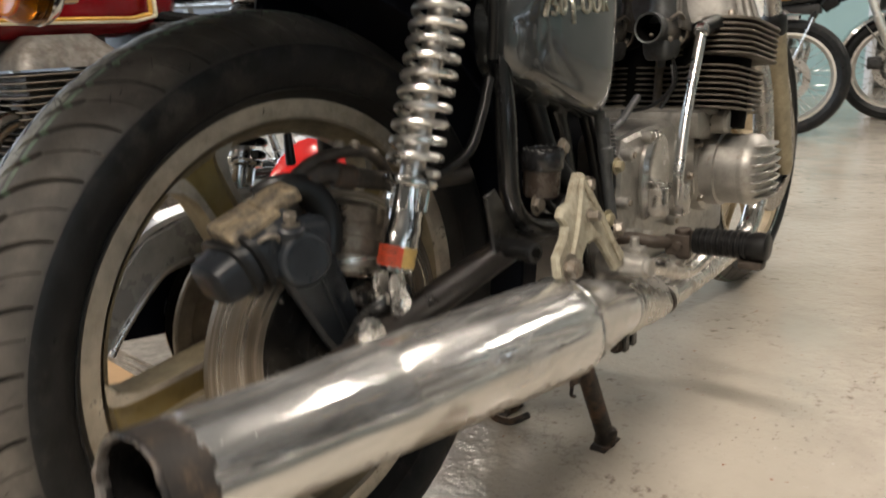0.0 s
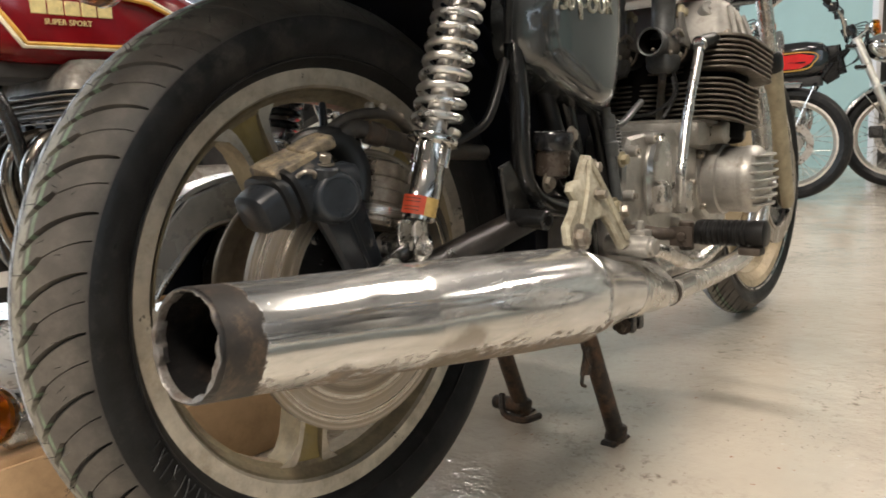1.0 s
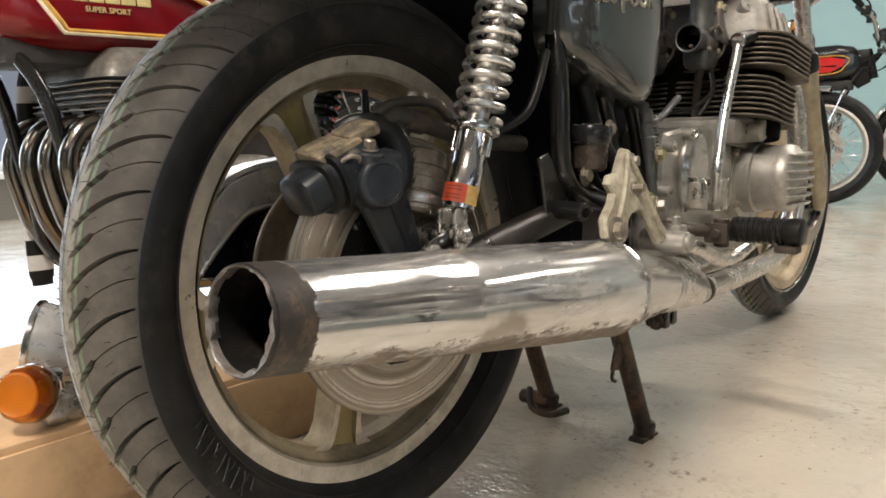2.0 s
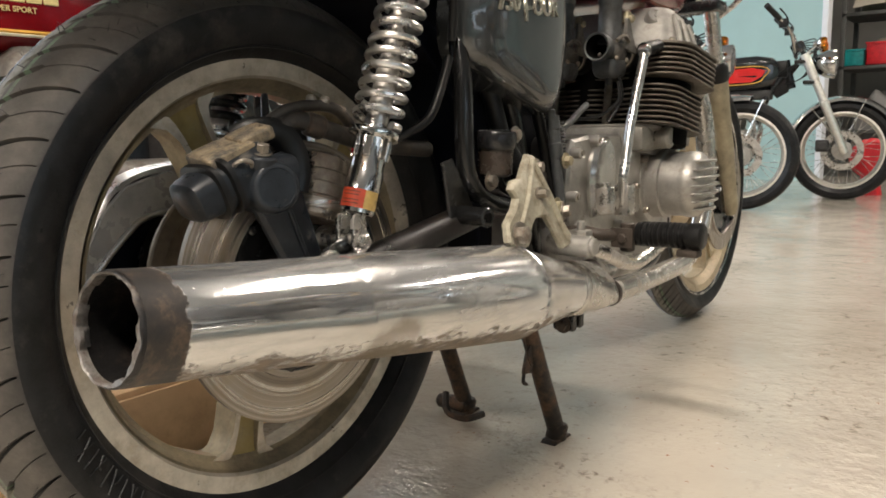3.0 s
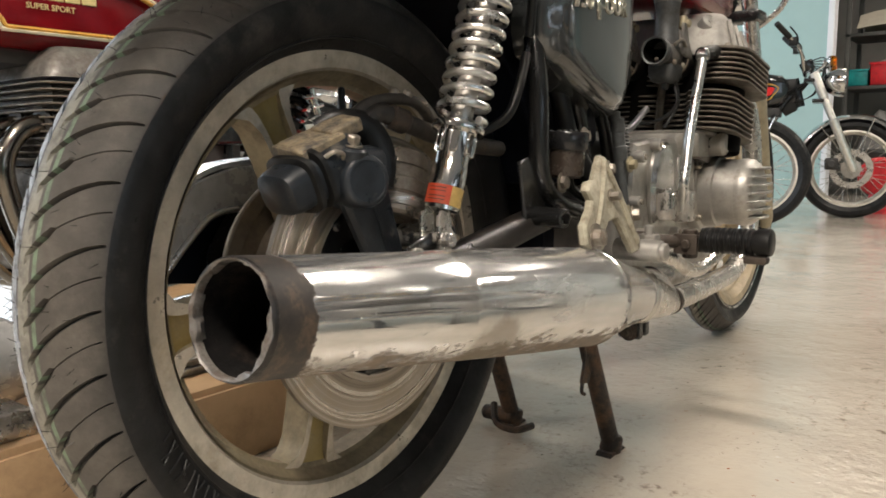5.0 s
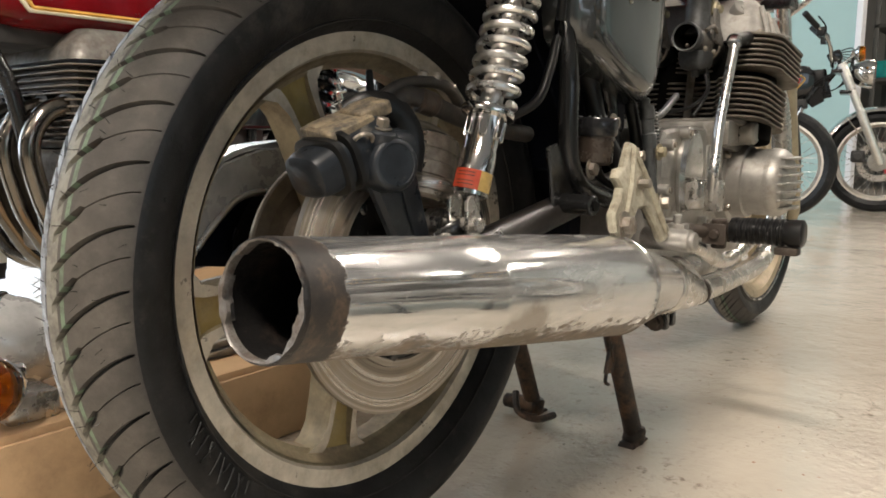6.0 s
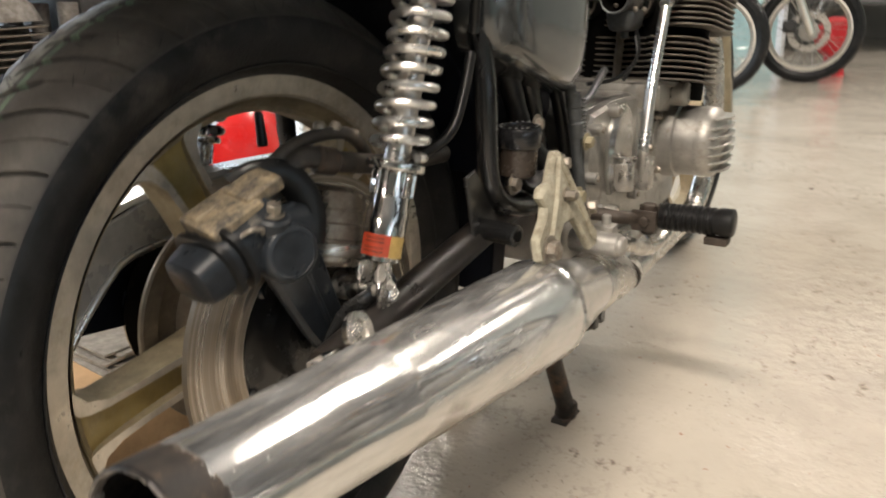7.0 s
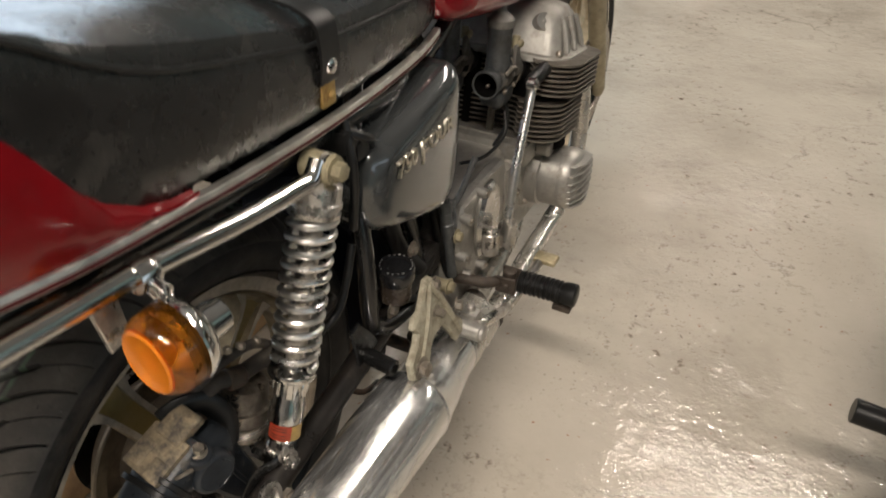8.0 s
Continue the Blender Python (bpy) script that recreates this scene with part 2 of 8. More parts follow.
M["cast_alloy"] = material("cast_alloy", (0.41, 0.395, 0.365), 0.40, 0.7, 0.14, 60, stain=(0.15, 0.12, 0.085), stain_at=(0.55, 0.76), stain_scale=20,
                           bump=0.12, bump_scale=500)
M["polished_alloy"] = material("polished_alloy", (0.56, 0.545, 0.515), 0.22, 0.9, 0.10, 40, stain=(0.22, 0.18, 0.13), stain_at=(0.66, 0.85), stain_scale=26, bump=0.04, bump_scale=120)
M["cover_alloy"] = material("cover_alloy", (0.36, 0.345, 0.315), 0.52, 0.5, 0.18, 50, stain=(0.16, 0.13, 0.095), stain_at=(0.52, 0.76), stain_scale=24, bump=0.2, bump_scale=350)
M["crank_grey"] = material("crank_grey", (0.31, 0.295, 0.265), 0.45, 0.65, 0.15, 50, stain=(0.13, 0.105, 0.078), stain_at=(0.54, 0.78), stain_scale=22, bump=0.15)
M["fin_alloy"] = material("fin_alloy", (0.175, 0.155, 0.130), 0.5, 0.55, 0.3, 50, stain=(0.085, 0.070, 0.052), stain_at=(0.45, 0.7), stain_scale=22, bump=0.15, bump_scale=450)
M["carb_body"] = material("carb_body", (0.085, 0.09, 0.092), 0.42, 0.5, 0.3, 50, stain=(0.035, 0.032, 0.028), stain_at=(0.45, 0.7), stain_scale=30, bump=0.12)
M["carb_alloy"] = material("carb_alloy", (0.19, 0.18, 0.165), 0.5, 0.6, 0.35, 60, stain=(0.10, 0.08, 0.06), stain_at=(0.45, 0.7), stain_scale=40, bump=0.2)
M["wheel_alloy"] = material("wheel_alloy", (0.51, 0.47, 0.405), 0.34, 0.7, 0.22, 45, stain=(0.34, 0.285, 0.20), stain_at=(0.47, 0.70), stain_scale=16,
                            bump=0.12, bump_scale=420)
M["wheel_gold"] = material("wheel_gold", (0.30, 0.225, 0.085), 0.48, 0.25, 0.25, 40, stain=(0.22, 0.18, 0.11), stain_at=(0.47, 0.7), stain_scale=20, bump=0.08)
M["wheel_gold_side"] = material("wheel_gold_side", (0.27, 0.225, 0.145), 0.48, 0.35, 0.3, 35, stain=(0.17, 0.13, 0.085), stain_at=(0.45, 0.68), stain_scale=22, bump=0.12)
M["hub_brown"] = material("hub_brown", (0.19, 0.160, 0.125), 0.38, 0.6, 0.3, 40, stain=(0.11, 0.085, 0.06), stain_at=(0.45, 0.7), stain_scale=18, bump=0.12)
M["wheel_tan"] = material("wheel_tan", (0.52, 0.43, 0.29), 0.55, 0.2, 0.15, 40, stain=(0.35, 0.28, 0.18), stain_at=(0.5, 0.75), stain_scale=18, bump=0.08)
M["brown_alloy"] = material("brown_alloy", (0.22, 0.19, 0.155), 0.27, 0.85, 0.3, 40, stain=(0.07, 0.05, 0.035), stain_at=(0.45, 0.68), stain_scale=26, bump=0.15)
M["rubber_dusty"] = material("rubber_dusty", (0.030, 0.026, 0.022), 0.55, 0.0, 0.35, 60, stain=(0.10, 0.078, 0.055), stain_at=(0.5, 0.75), stain_scale=24, bump=0.12)
M["wheel_tan_side"] = M["wheel_tan"]
M["fork_tan"] = material("fork_tan", (0.36, 0.31, 0.21), 0.5, 0.35, 0.2, 40, stain=(0.22, 0.19, 0.13), stain_at=(0.5, 0.75), stain_scale=18, bump=0.08)
def disc_material():
    """Brake steel worn in rings round the axle, with dusty bands between polished ones."""
    m = bpy.data.materials.new("disc")
    nt, ln, b = nodes_of(m)
    co = nt.new("ShaderNodeTexCoord").outputs["Object"]
    mp = nt.new("ShaderNodeMapping")
    mp.inputs["Location"].default_value = (0, 0.006, -0.352)
    mp.inputs["Scale"].default_value = (0, 1, 1)
    ln.new(co, mp.inputs["Vector"])
    le = nt.new("ShaderNodeVectorMath")
    le.operation = "LENGTH"
    ln.new(mp.outputs[0], le.inputs[0])
    cx = nt.new("ShaderNodeCombineXYZ")
    ln.new(le.outputs["Value"], cx.inputs[0])
    n1 = noise_tex(nt, ln, cx.outputs[0], 95, 3, 0.6)
    n2 = noise_tex(nt, ln, cx.outputs[0], 700, 2, 0.6)
    n3 = noise_tex(nt, ln, co, 16, 6, 0.7)
    r1 = ramp(nt, [(0.34, (0.15, 0.125, 0.10)), (0.5, (0.31, 0.275, 0.235)), (0.66, (0.56, 0.53, 0.49))])
    ln.new(n1.outputs["Fac"], r1.inputs[0])
    mx = nt.new("ShaderNodeMixRGB")
    r3 = ramp(nt, [(0.48, grey(0)), (0.72, grey(0.7))])
    ln.new(n3.outputs["Fac"], r3.inputs[0])
    ln.new(r3.outputs[0], mx.inputs[0])
    ln.new(r1.outputs[0], mx.inputs[1])
    mx.inputs[2].default_value = (0.30, 0.24, 0.165, 1)
    ln.new(mx.outputs[0], b.inputs["Base Color"])
    rr = ramp(nt, [(0.35, grey(0.42)), (0.65, grey(0.20))])
    ln.new(n1.outputs["Fac"], rr.inputs[0])
    ln.new(rr.outputs[0], b.inputs["Roughness"])
    b.inputs["Metallic"].default_value = 0.8
    bp = nt.new("ShaderNodeBump")
    bp.inputs["Strength"].default_value = 0.25
    bp.inputs["Distance"].default_value = 0.001
    ln.new(n2.outputs["Fac"], bp.inputs["Height"])
    ln.new(bp.outputs[0], b.inputs["Normal"])
    return m


M["disc"] = disc_material()
M["rubber"] = material("rubber", (0.0095, 0.0098, 0.0104), 0.42, 0.0, 0.5, 34, stain=(0.050, 0.045, 0.040), stain_at=(0.54, 0.78), stain_scale=19, bump=0.22, bump_scale=240, rough_vary=0.16, spec=0.22)
M["tread"] = material("tread", (0.088, 0.079, 0.070), 0.55, 0.0, 0.24, 26, stain=(0.135, 0.120, 0.100), stain_at=(0.48, 0.76), stain_scale=13, bump=0.2, bump_scale=300, spec=0.35)


def tread_line(m, at, half, color):
    """A worn line of colour round a tyre, across its width at x = at: factory lines and a painted reflection."""
    nt, ln = m.node_tree.nodes, m.node_tree.links
    b = nt["Principled BSDF"]
    src = b.inputs["Base Color"].links[0].from_socket
    co = nt.new("ShaderNodeTexCoord").outputs["Object"]
    sep = nt.new("ShaderNodeSeparateXYZ")
    ln.new(co, sep.inputs[0])
    cmp_ = nt.new("ShaderNodeMath")
    cmp_.operation = "COMPARE"
    cmp_.inputs[1].default_value, cmp_.inputs[2].default_value = at, half
    ln.new(sep.outputs["X"], cmp_.inputs[0])
    n = noise_tex(nt, ln, co, 55, 5, 0.7)
    r = ramp(nt, [(0.34, grey(0.12)), (0.58, grey(0.85))])
    ln.new(n.outputs["Fac"], r.inputs[0])
    k = nt.new("ShaderNodeMath")
    k.operation = "MULTIPLY"
    ln.new(cmp_.outputs[0], k.inputs[0])
    ln.new(r.outputs[0], k.inputs[1])
    mx = nt.new("ShaderNodeMixRGB")
    ln.new(k.outputs[0], mx.inputs[0])
    ln.new(src, mx.inputs[1])
    mx.inputs[2].default_value = (*color, 1)
    ln.new(mx.outputs[0], b.inputs["Base Color"])


def dark_shoulder(m, x0, x1, color):
    """Darkens the colour unevenly towards a tyre's shoulder: its shading painted in, along with cleaner rubber."""
    nt, ln = m.node_tree.nodes, m.node_tree.links
    b = nt["Principled BSDF"]
    src = b.inputs["Base Color"].links[0].from_socket
    co = nt.new("ShaderNodeTexCoord").outputs["Object"]
    sep = nt.new("ShaderNodeSeparateXYZ")
    ln.new(co, sep.inputs[0])
    ab = nt.new("ShaderNodeMath")
    ab.operation = "ABSOLUTE"
    ln.new(sep.outputs["X"], ab.inputs[0])
    n = noise_tex(nt, ln, co, 38, 6, 0.7)
    wob = nt.new("ShaderNodeMath")
    wob.operation = "MULTIPLY_ADD"
    wob.inputs[1].default_value = 0.022
    ln.new(n.outputs["Fac"], wob.inputs[0])
    ln.new(ab.outputs[0], wob.inputs[2])
    mr = nt.new("ShaderNodeMapRange")
    mr.inputs["From Min"].default_value = x0 + 0.011
    mr.inputs["From Max"].default_value = x1 + 0.011
    mr.inputs["To Max"].default_value = 0.8
    ln.new(wob.outputs[0], mr.inputs["Value"])
    mx = nt.new("ShaderNodeMixRGB")
    ln.new(mr.outputs[0], mx.inputs[0])
    ln.new(src, mx.inputs[1])
    mx.inputs[2].default_value = (*color, 1)
    ln.new(mx.outputs[0], b.inputs["Base Color"])


dark_shoulder(M["tread"], 0.047, 0.063, (0.022, 0.021, 0.020))
tread_line(M["tread"], 0.0165, 0.0021, (0.19, 0.27, 0.18))
tread_line(M["tread"], 0.0035, 0.0075, (0.30, 0.285, 0.235))
# this pale blue band paints a window's reflection into the tread
tread_line(M["tread"], -0.0150, 0.0080, (0.46, 0.50, 0.56))
tread_line(M["tread"], -0.0060, 0.0010, (0.05, 0.055, 0.075))
M["spring_steel"] = material("spring_steel", (0.72, 0.71, 0.69), 0.30, 1.0, 0.08, 40, bump=0.03, bump_scale=80, rough_vary=0.08)
M["cad_plate"] = material("cad_plate", (0.33, 0.29, 0.19), 0.5, 0.45, 0.25, 80, stain=(0.16, 0.13, 0.09), stain_at=(0.5, 0.7), stain_scale=60, bump=0.2)
M["brown_steel"] = material("brown_steel", (0.055, 0.043, 0.034), 0.55, 0.3, 0.4, 60, stain=(0.11, 0.06, 0.032), stain_at=(0.55, 0.75), stain_scale=40, bump=0.3, bump_scale=300)
M["rubber_black"] = material("rubber_black", (0.007, 0.007, 0.007), 0.38, 0.0, 0.3, 60, stain=(0.04, 0.035, 0.03), stain_at=(0.62, 0.84), stain_scale=20, bump=0.06, spec=0.35)
M["plastic_black"] = material("plastic_black", (0.012, 0.012, 0.013), 0.22, 0.0, 0.2, 40, bump=0.02)
M["frame_black"] = material("frame_black", (0.009, 0.009, 0.009), 0.22, 0.0, 0.3, 40, stain=(0.050, 0.040, 0.030), stain_at=(0.66, 0.84), stain_scale=22,
                            bump=0.06, bump_scale=200, rough_vary=0.15)
M["caliper_black"] = material("caliper_black", (0.015, 0.018, 0.022), 0.36, 0.0, 0.4, 60, stain=(0.13, 0.115, 0.095), stain_at=(0.61, 0.72), stain_scale=34, bump=0.15, bump_scale=300, spec=0.32)
M["caliper_tan"] = material("caliper_tan", (0.27, 0.215, 0.14), 0.62, 0.15, 0.3, 70, stain=(0.075, 0.065, 0.055), stain_at=(0.46, 0.62), stain_scale=40, bump=0.25, bump_scale=300)
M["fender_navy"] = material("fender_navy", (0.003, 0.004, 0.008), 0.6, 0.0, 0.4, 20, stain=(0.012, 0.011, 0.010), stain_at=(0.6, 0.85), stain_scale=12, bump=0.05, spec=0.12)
M["cover_black"] = material("cover_black", (0.052, 0.056, 0.057), 0.15, 0.42, 0.18, 25, stain=(0.075, 0.072, 0.068), stain_at=(0.62, 0.85), stain_scale=14,
                            stain_rough=0.30, bump=0.02, bump_scale=30, coat=0.9, rough_vary=0.06)
M["red_paint"] = material("red_paint", (0.165, 0.004, 0.007), 0.15, 0.1, 0.2, 18, bump=0.01, coat=0.35, rough_vary=0.06, spec=0.4)
M["red_bright"] = material("red_bright", (0.62, 0.02, 0.02), 0.25, 0.0, 0.12, 18, bump=0.01, coat=0.7, rough_vary=0.05)
M["vinyl"] = material("vinyl", (0.012, 0.0115, 0.011), 0.27, 0.0, 0.3, 45, stain=(0.058, 0.052, 0.045), stain_at=(0.56, 0.76), stain_scale=19, stain_rough=0.42,
                      bump=0.10, bump_scale=900, rough_vary=0.07, spec=0.55)
M["trim_silver"] = material("trim_silver", (0.80, 0.77, 0.71), 0.40, 1.0, 0.12, 60, stain=(0.30, 0.25, 0.20), stain_at=(0.58, 0.8), stain_scale=40, bump=0.03)
M["trim_maroon"] = material("trim_maroon", (0.065, 0.008, 0.009), 0.5, 0.0, 0.3, 40, stain=(0.04, 0.022, 0.02), stain_at=(0.55, 0.8), stain_scale=30, bump=0.03, spec=0.25)
M["gold_bracket"] = material("gold_bracket", (0.36, 0.24, 0.08), 0.45, 0.5, 0.3, 60, stain=RUST, stain_at=(0.5, 0.7), stain_scale=60)
M["cream_zinc"] = material("cream_zinc", (0.39, 0.36, 0.275), 0.48, 0.3, 0.25, 50, stain=(0.17, 0.14, 0.095), stain_at=(0.46, 0.68), stain_scale=34, bump=0.15)
M["bolt"] = material("bolt", (0.30, 0.27, 0.23), 0.42, 0.85, 0.3, 80, stain=(0.16, 0.11, 0.07), stain_at=(0.5, 0.7), stain_scale=60, bump=0.2)
M["brass"] = material("brass", (0.42, 0.36, 0.23), 0.4, 0.8, 0.3, 80, stain=DUST, stain_at=(0.5, 0.7), stain_scale=60)
M["fluid_plastic"] = material("fluid_plastic", (0.050, 0.038, 0.030), 0.28, 0.0, 0.3, 30, stain=(0.16, 0.12, 0.085), stain_at=(0.58, 0.75), stain_scale=60, bump=0.02)
M["label_red"] = material("label_red", (0.46, 0.055, 0.022), 0.45, 0.0, 0.25, 60, stain=(0.20, 0.10, 0.05), stain_at=(0.55, 0.75), stain_scale=90, bump=0)
M["label_yellow"] = material("label_yellow", (0.46, 0.31, 0.10), 0.45, 0.0, 0.25, 60, stain=(0.22, 0.15, 0.07), stain_at=(0.52, 0.72), stain_scale=90, bump=0)
M["ink"] = material("ink", (0.05, 0.03, 0.02), 0.5, bump=0)
M["stripe_cream"] = material("stripe_cream", (0.72, 0.66, 0.50), 0.35, bump=0)
M["stripe_gold"] = material("stripe_gold", (0.55, 0.30, 0.05), 0.35, bump=0)
M["letter_gold"] = material("letter_gold", (0.72, 0.60, 0.28), 0.35, 0.3, 0.2, 80, bump=0)
M["badge"] = material("badge", (0.38, 0.36, 0.30), 0.28, 0.9, 0.3, 80, bump=0)
M["cardboard"] = material("cardboard", (0.60, 0.40, 0.225), 0.85, 0.0, 0.08, 12, stain=(0.36, 0.23, 0.12), stain_at=(0.5, 0.8), stain_scale=5, bump=0.06, bump_scale=150)
M["paper"] = material("paper", (0.30, 0.28, 0.25), 0.8, 0.0, 0.3, 50, bump=0.05)
M["mint_wall"] = material("mint_wall", (0.37, 0.53, 0.515), 0.7, 0.0, 0.03, 4, stain=(0.33, 0.475, 0.46), stain_at=(0.5, 0.9), stain_scale=1.5, bump=0.05, bump_scale=120)
M["pale_wall"] = material("pale_wall", (0.50, 0.53, 0.51), 0.7, 0.0, 0.04, 4, stain=(0.42, 0.44, 0.42), stain_at=(0.5, 0.9), stain_scale=1.5, bump=0.05, bump_scale=120)
M["white_paint"] = material("white_paint", (0.76, 0.77, 0.80), 0.5, 0.0, 0.04, 6, bump=0.03, bump_scale=90)
M["grey_wall"] = material("grey_wall", (0.22, 0.21, 0.195), 0.8, 0.0, 0.08, 3, bump=0.08, bump_scale=90)
M["ceiling"] = material("ceiling", (0.30, 0.295, 0.29), 0.8, 0.0, 0.05, 3, bump=0.05, bump_scale=60)
M["shelf_steel"] = material("shelf_steel", (0.10, 0.10, 0.095), 0.5, 0.4, 0.2, 10, bump=0.03)
M["canvas"] = material("canvas", (0.46, 0.42, 0.34), 0.85, 0.0, 0.12, 8, bump=0.2, bump_scale=160)
M["tarp_grey"] = material("tarp_grey", (0.16, 0.155, 0.15), 0.5, 0.0, 0.2, 14, bump=0.2, bump_scale=60)
M["teal_plastic"] = material("teal_plastic", (0.01, 0.30, 0.30), 0.4, bump=0.02)
M["red_plastic"] = material("red_plastic", (0.55, 0.012, 0.02), 0.4, bump=0.02)
M["dark_clutter"] = material("dark_clutter", (0.035, 0.034, 0.033), 0.6, 0.1, 0.5, 18, bump=0.1)
M["black_gloss"] = material("black_gloss", (0.010, 0.010, 0.011), 0.15, 0.0, 0.2, 20, bump=0, coat=0.5)
M["cloth_white"] = material("cloth_white", (0.62, 0.60, 0.57), 0.85, 0.0, 0.1, 30, bump=0.3, bump_scale=400)
M["tape"] = material("tape", (0.24, 0.24, 0.23), 0.4, bump=0.0)


def glass_lens(name, color, clear=0.9, rough=0.12, relief=0.15):
    m = bpy.data.materials.new(name)
    nt, ln, b = nodes_of(m)
    b.inputs["Base Color"].default_value = (*color, 1)
    b.inputs["Transmission Weight"].default_value = clear
    b.inputs["Roughness"].default_value = rough
    b.inputs["IOR"].default_value = 1.45
    co = nt.new("ShaderNodeTexCoord").outputs["Object"]
    n = noise_tex(nt, ln, co, 90, 3)
    bp = nt.new("ShaderNodeBump")
    bp.inputs["Strength"].default_value = relief
    bp.inputs["Distance"].default_value = 0.002
    ln.new(n.outputs["Fac"], bp.inputs["Height"])
    ln.new(bp.outputs[0], b.inputs["Normal"])
    return m


M["amber"] = glass_lens("amber", (1.0, 0.34, 0.012), 0.97, 0.05, 0.06)
M["amber_face"] = glass_lens("amber_face", (1.0, 0.29, 0.010), 0.52, 0.25, 0.12)
M["amber_inner"] = material("amber_inner", (0.80, 0.50, 0.24), 0.5, 0.0, 0.1, 30, bump=0)
M["clear"] = glass_lens("clear", (0.95, 0.95, 0.95))


def floor_material():
    """Painted concrete: broad tone shifts, brown smears, dark and rust specks, hairline cracks, a rippled glossy skin."""
    m = bpy.data.materials.new("painted_concrete")
    nt, ln, b = nodes_of(m)
    co = nt.new("ShaderNodeTexCoord").outputs["Object"]

    def over(col, fac, paint):
        mx = nt.new("ShaderNodeMixRGB")
        ln.new(fac, mx.inputs[0])
        ln.new(col, mx.inputs[1])
        mx.inputs[2].default_value = (*paint, 1)
        return mx.outputs[0]

    def spots(scale, at0, at1, detail=8, rough=0.75, top=1.0, stretch=None):
        n = noise_tex(nt, ln, co, scale, detail, rough, stretch)
        r = ramp(nt, [(at0, grey(0)), (at1, grey(top))])
        ln.new(n.outputs["Fac"], r.inputs[0])
        return r.outputs[0]

    def mul(p, q, op="MULTIPLY"):
        k = nt.new("ShaderNodeMath")
        k.operation = op
        ln.new(p, k.inputs[0])
        if isinstance(q, float):
            k.inputs[1].default_value = q
        else:
            ln.new(q, k.inputs[1])
        return k.outputs[0]

    n1 = noise_tex(nt, ln, co, 1.9, 9, 0.66)
    r1 = ramp(nt, [(0.30, (0.37, 0.330, 0.275)), (0.48, (0.475, 0.429, 0.360)), (0.70, (0.535, 0.487, 0.413))])
    ln.new(n1.outputs["Fac"], r1.inputs[0])
    col = over(r1.outputs[0], spots(13, 0.57, 0.80, 10, 0.78, 0.62), (0.20, 0.165, 0.13))
    where = spots(2.6, 0.46, 0.62, 3, 0.5)
    col = over(col, mul(spots(30, 0.565, 0.65, 6, 0.75), where), (0.12, 0.085, 0.06))
    col = over(col, mul(spots(74, 0.60, 0.66, 6, 0.75), spots(3.4, 0.44, 0.60, 4, 0.6)), (0.07, 0.05, 0.038))
    col = over(col, spots(24, 0.68, 0.71, 8, 0.8, 0.85), (0.085, 0.062, 0.045))
    col = over(col, spots(70, 0.705, 0.72, 3, 0.6), (0.26, 0.09, 0.045))
    col = over(col, spots(60, 0.695, 0.73, 4, 0.65), (0.62, 0.60, 0.56))
    vo = nt.new("ShaderNodeTexVoronoi")
    vo.feature = "DISTANCE_TO_EDGE"
    vo.inputs["Scale"].default_value = 1.15
    wn = noise_tex(nt, ln, co, 7, 6, 0.7)
    wm = nt.new("ShaderNodeMixRGB")
    wm.blend_type = "ADD"
    wm.inputs[0].default_value = 0.22
    ln.new(co, wm.inputs[1])
    ln.new(wn.outputs["Color"], wm.inputs[2])
    ln.new(wm.outputs[0], vo.inputs["Vector"])
    cr = ramp(nt, [(0.0016, grey(0.7)), (0.0045, grey(0))])
    ln.new(vo.outputs["Distance"], cr.inputs[0])
    crack = mul(cr.outputs[0], spots(1.7, 0.47, 0.60, 4, 0.6))
    col = over(col, crack, (0.10, 0.08, 0.06))
    ln.new(col, b.inputs["Base Color"])
    n3 = noise_tex(nt, ln, co, 5, 6, 0.6)
    b.inputs["Specular IOR Level"].default_value = 0.52
    r3 = ramp(nt, [(0.40, grey(0.025)), (0.64, grey(0.10))])
    ln.new(n3.outputs["Fac"], r3.inputs[0])
    ln.new(r3.outputs[0], b.inputs["Roughness"])
    n4 = noise_tex(nt, ln, co, 46, 2, 0.5)
    n5 = noise_tex(nt, ln, co, 150, 2, 0.5)
    n6 = noise_tex(nt, ln, co, 11, 4, 0.55)
    wave = mul(mul(n4.outputs["Fac"], mul(n5.outputs["Fac"], 0.45), "ADD"), mul(n6.outputs["Fac"], 1.3), "ADD")
    patch = noise_tex(nt, ln, co, 3.2, 5, 0.6)
    pr = ramp(nt, [(0.42, grey(0.40)), (0.58, grey(1.0))])
    ln.new(patch.outputs["Fac"], pr.inputs[0])
    wave = mul(wave, pr.outputs[0])
    bp = nt.new("ShaderNodeBump")
    bp.inputs["Strength"].default_value = 1.0
    bp.inputs["Distance"].default_value = 0.0019
    ln.new(wave, bp.inputs["Height"])
    ln.new(bp.outputs[0], b.inputs["Normal"])
    return m


M["floor"] = floor_material()

# ---- mesh tools ----
def B():
    return bmesh.new()


def finish(bm, angle=38):
    bmesh.ops.recalc_face_normals(bm, faces=bm.faces)
    lim = radians(angle)
    for f in bm.faces:
        f.smooth = True
    for e in bm.edges:
        e.smooth = len(e.link_faces) == 2 and e.calc_face_angle(0) < lim


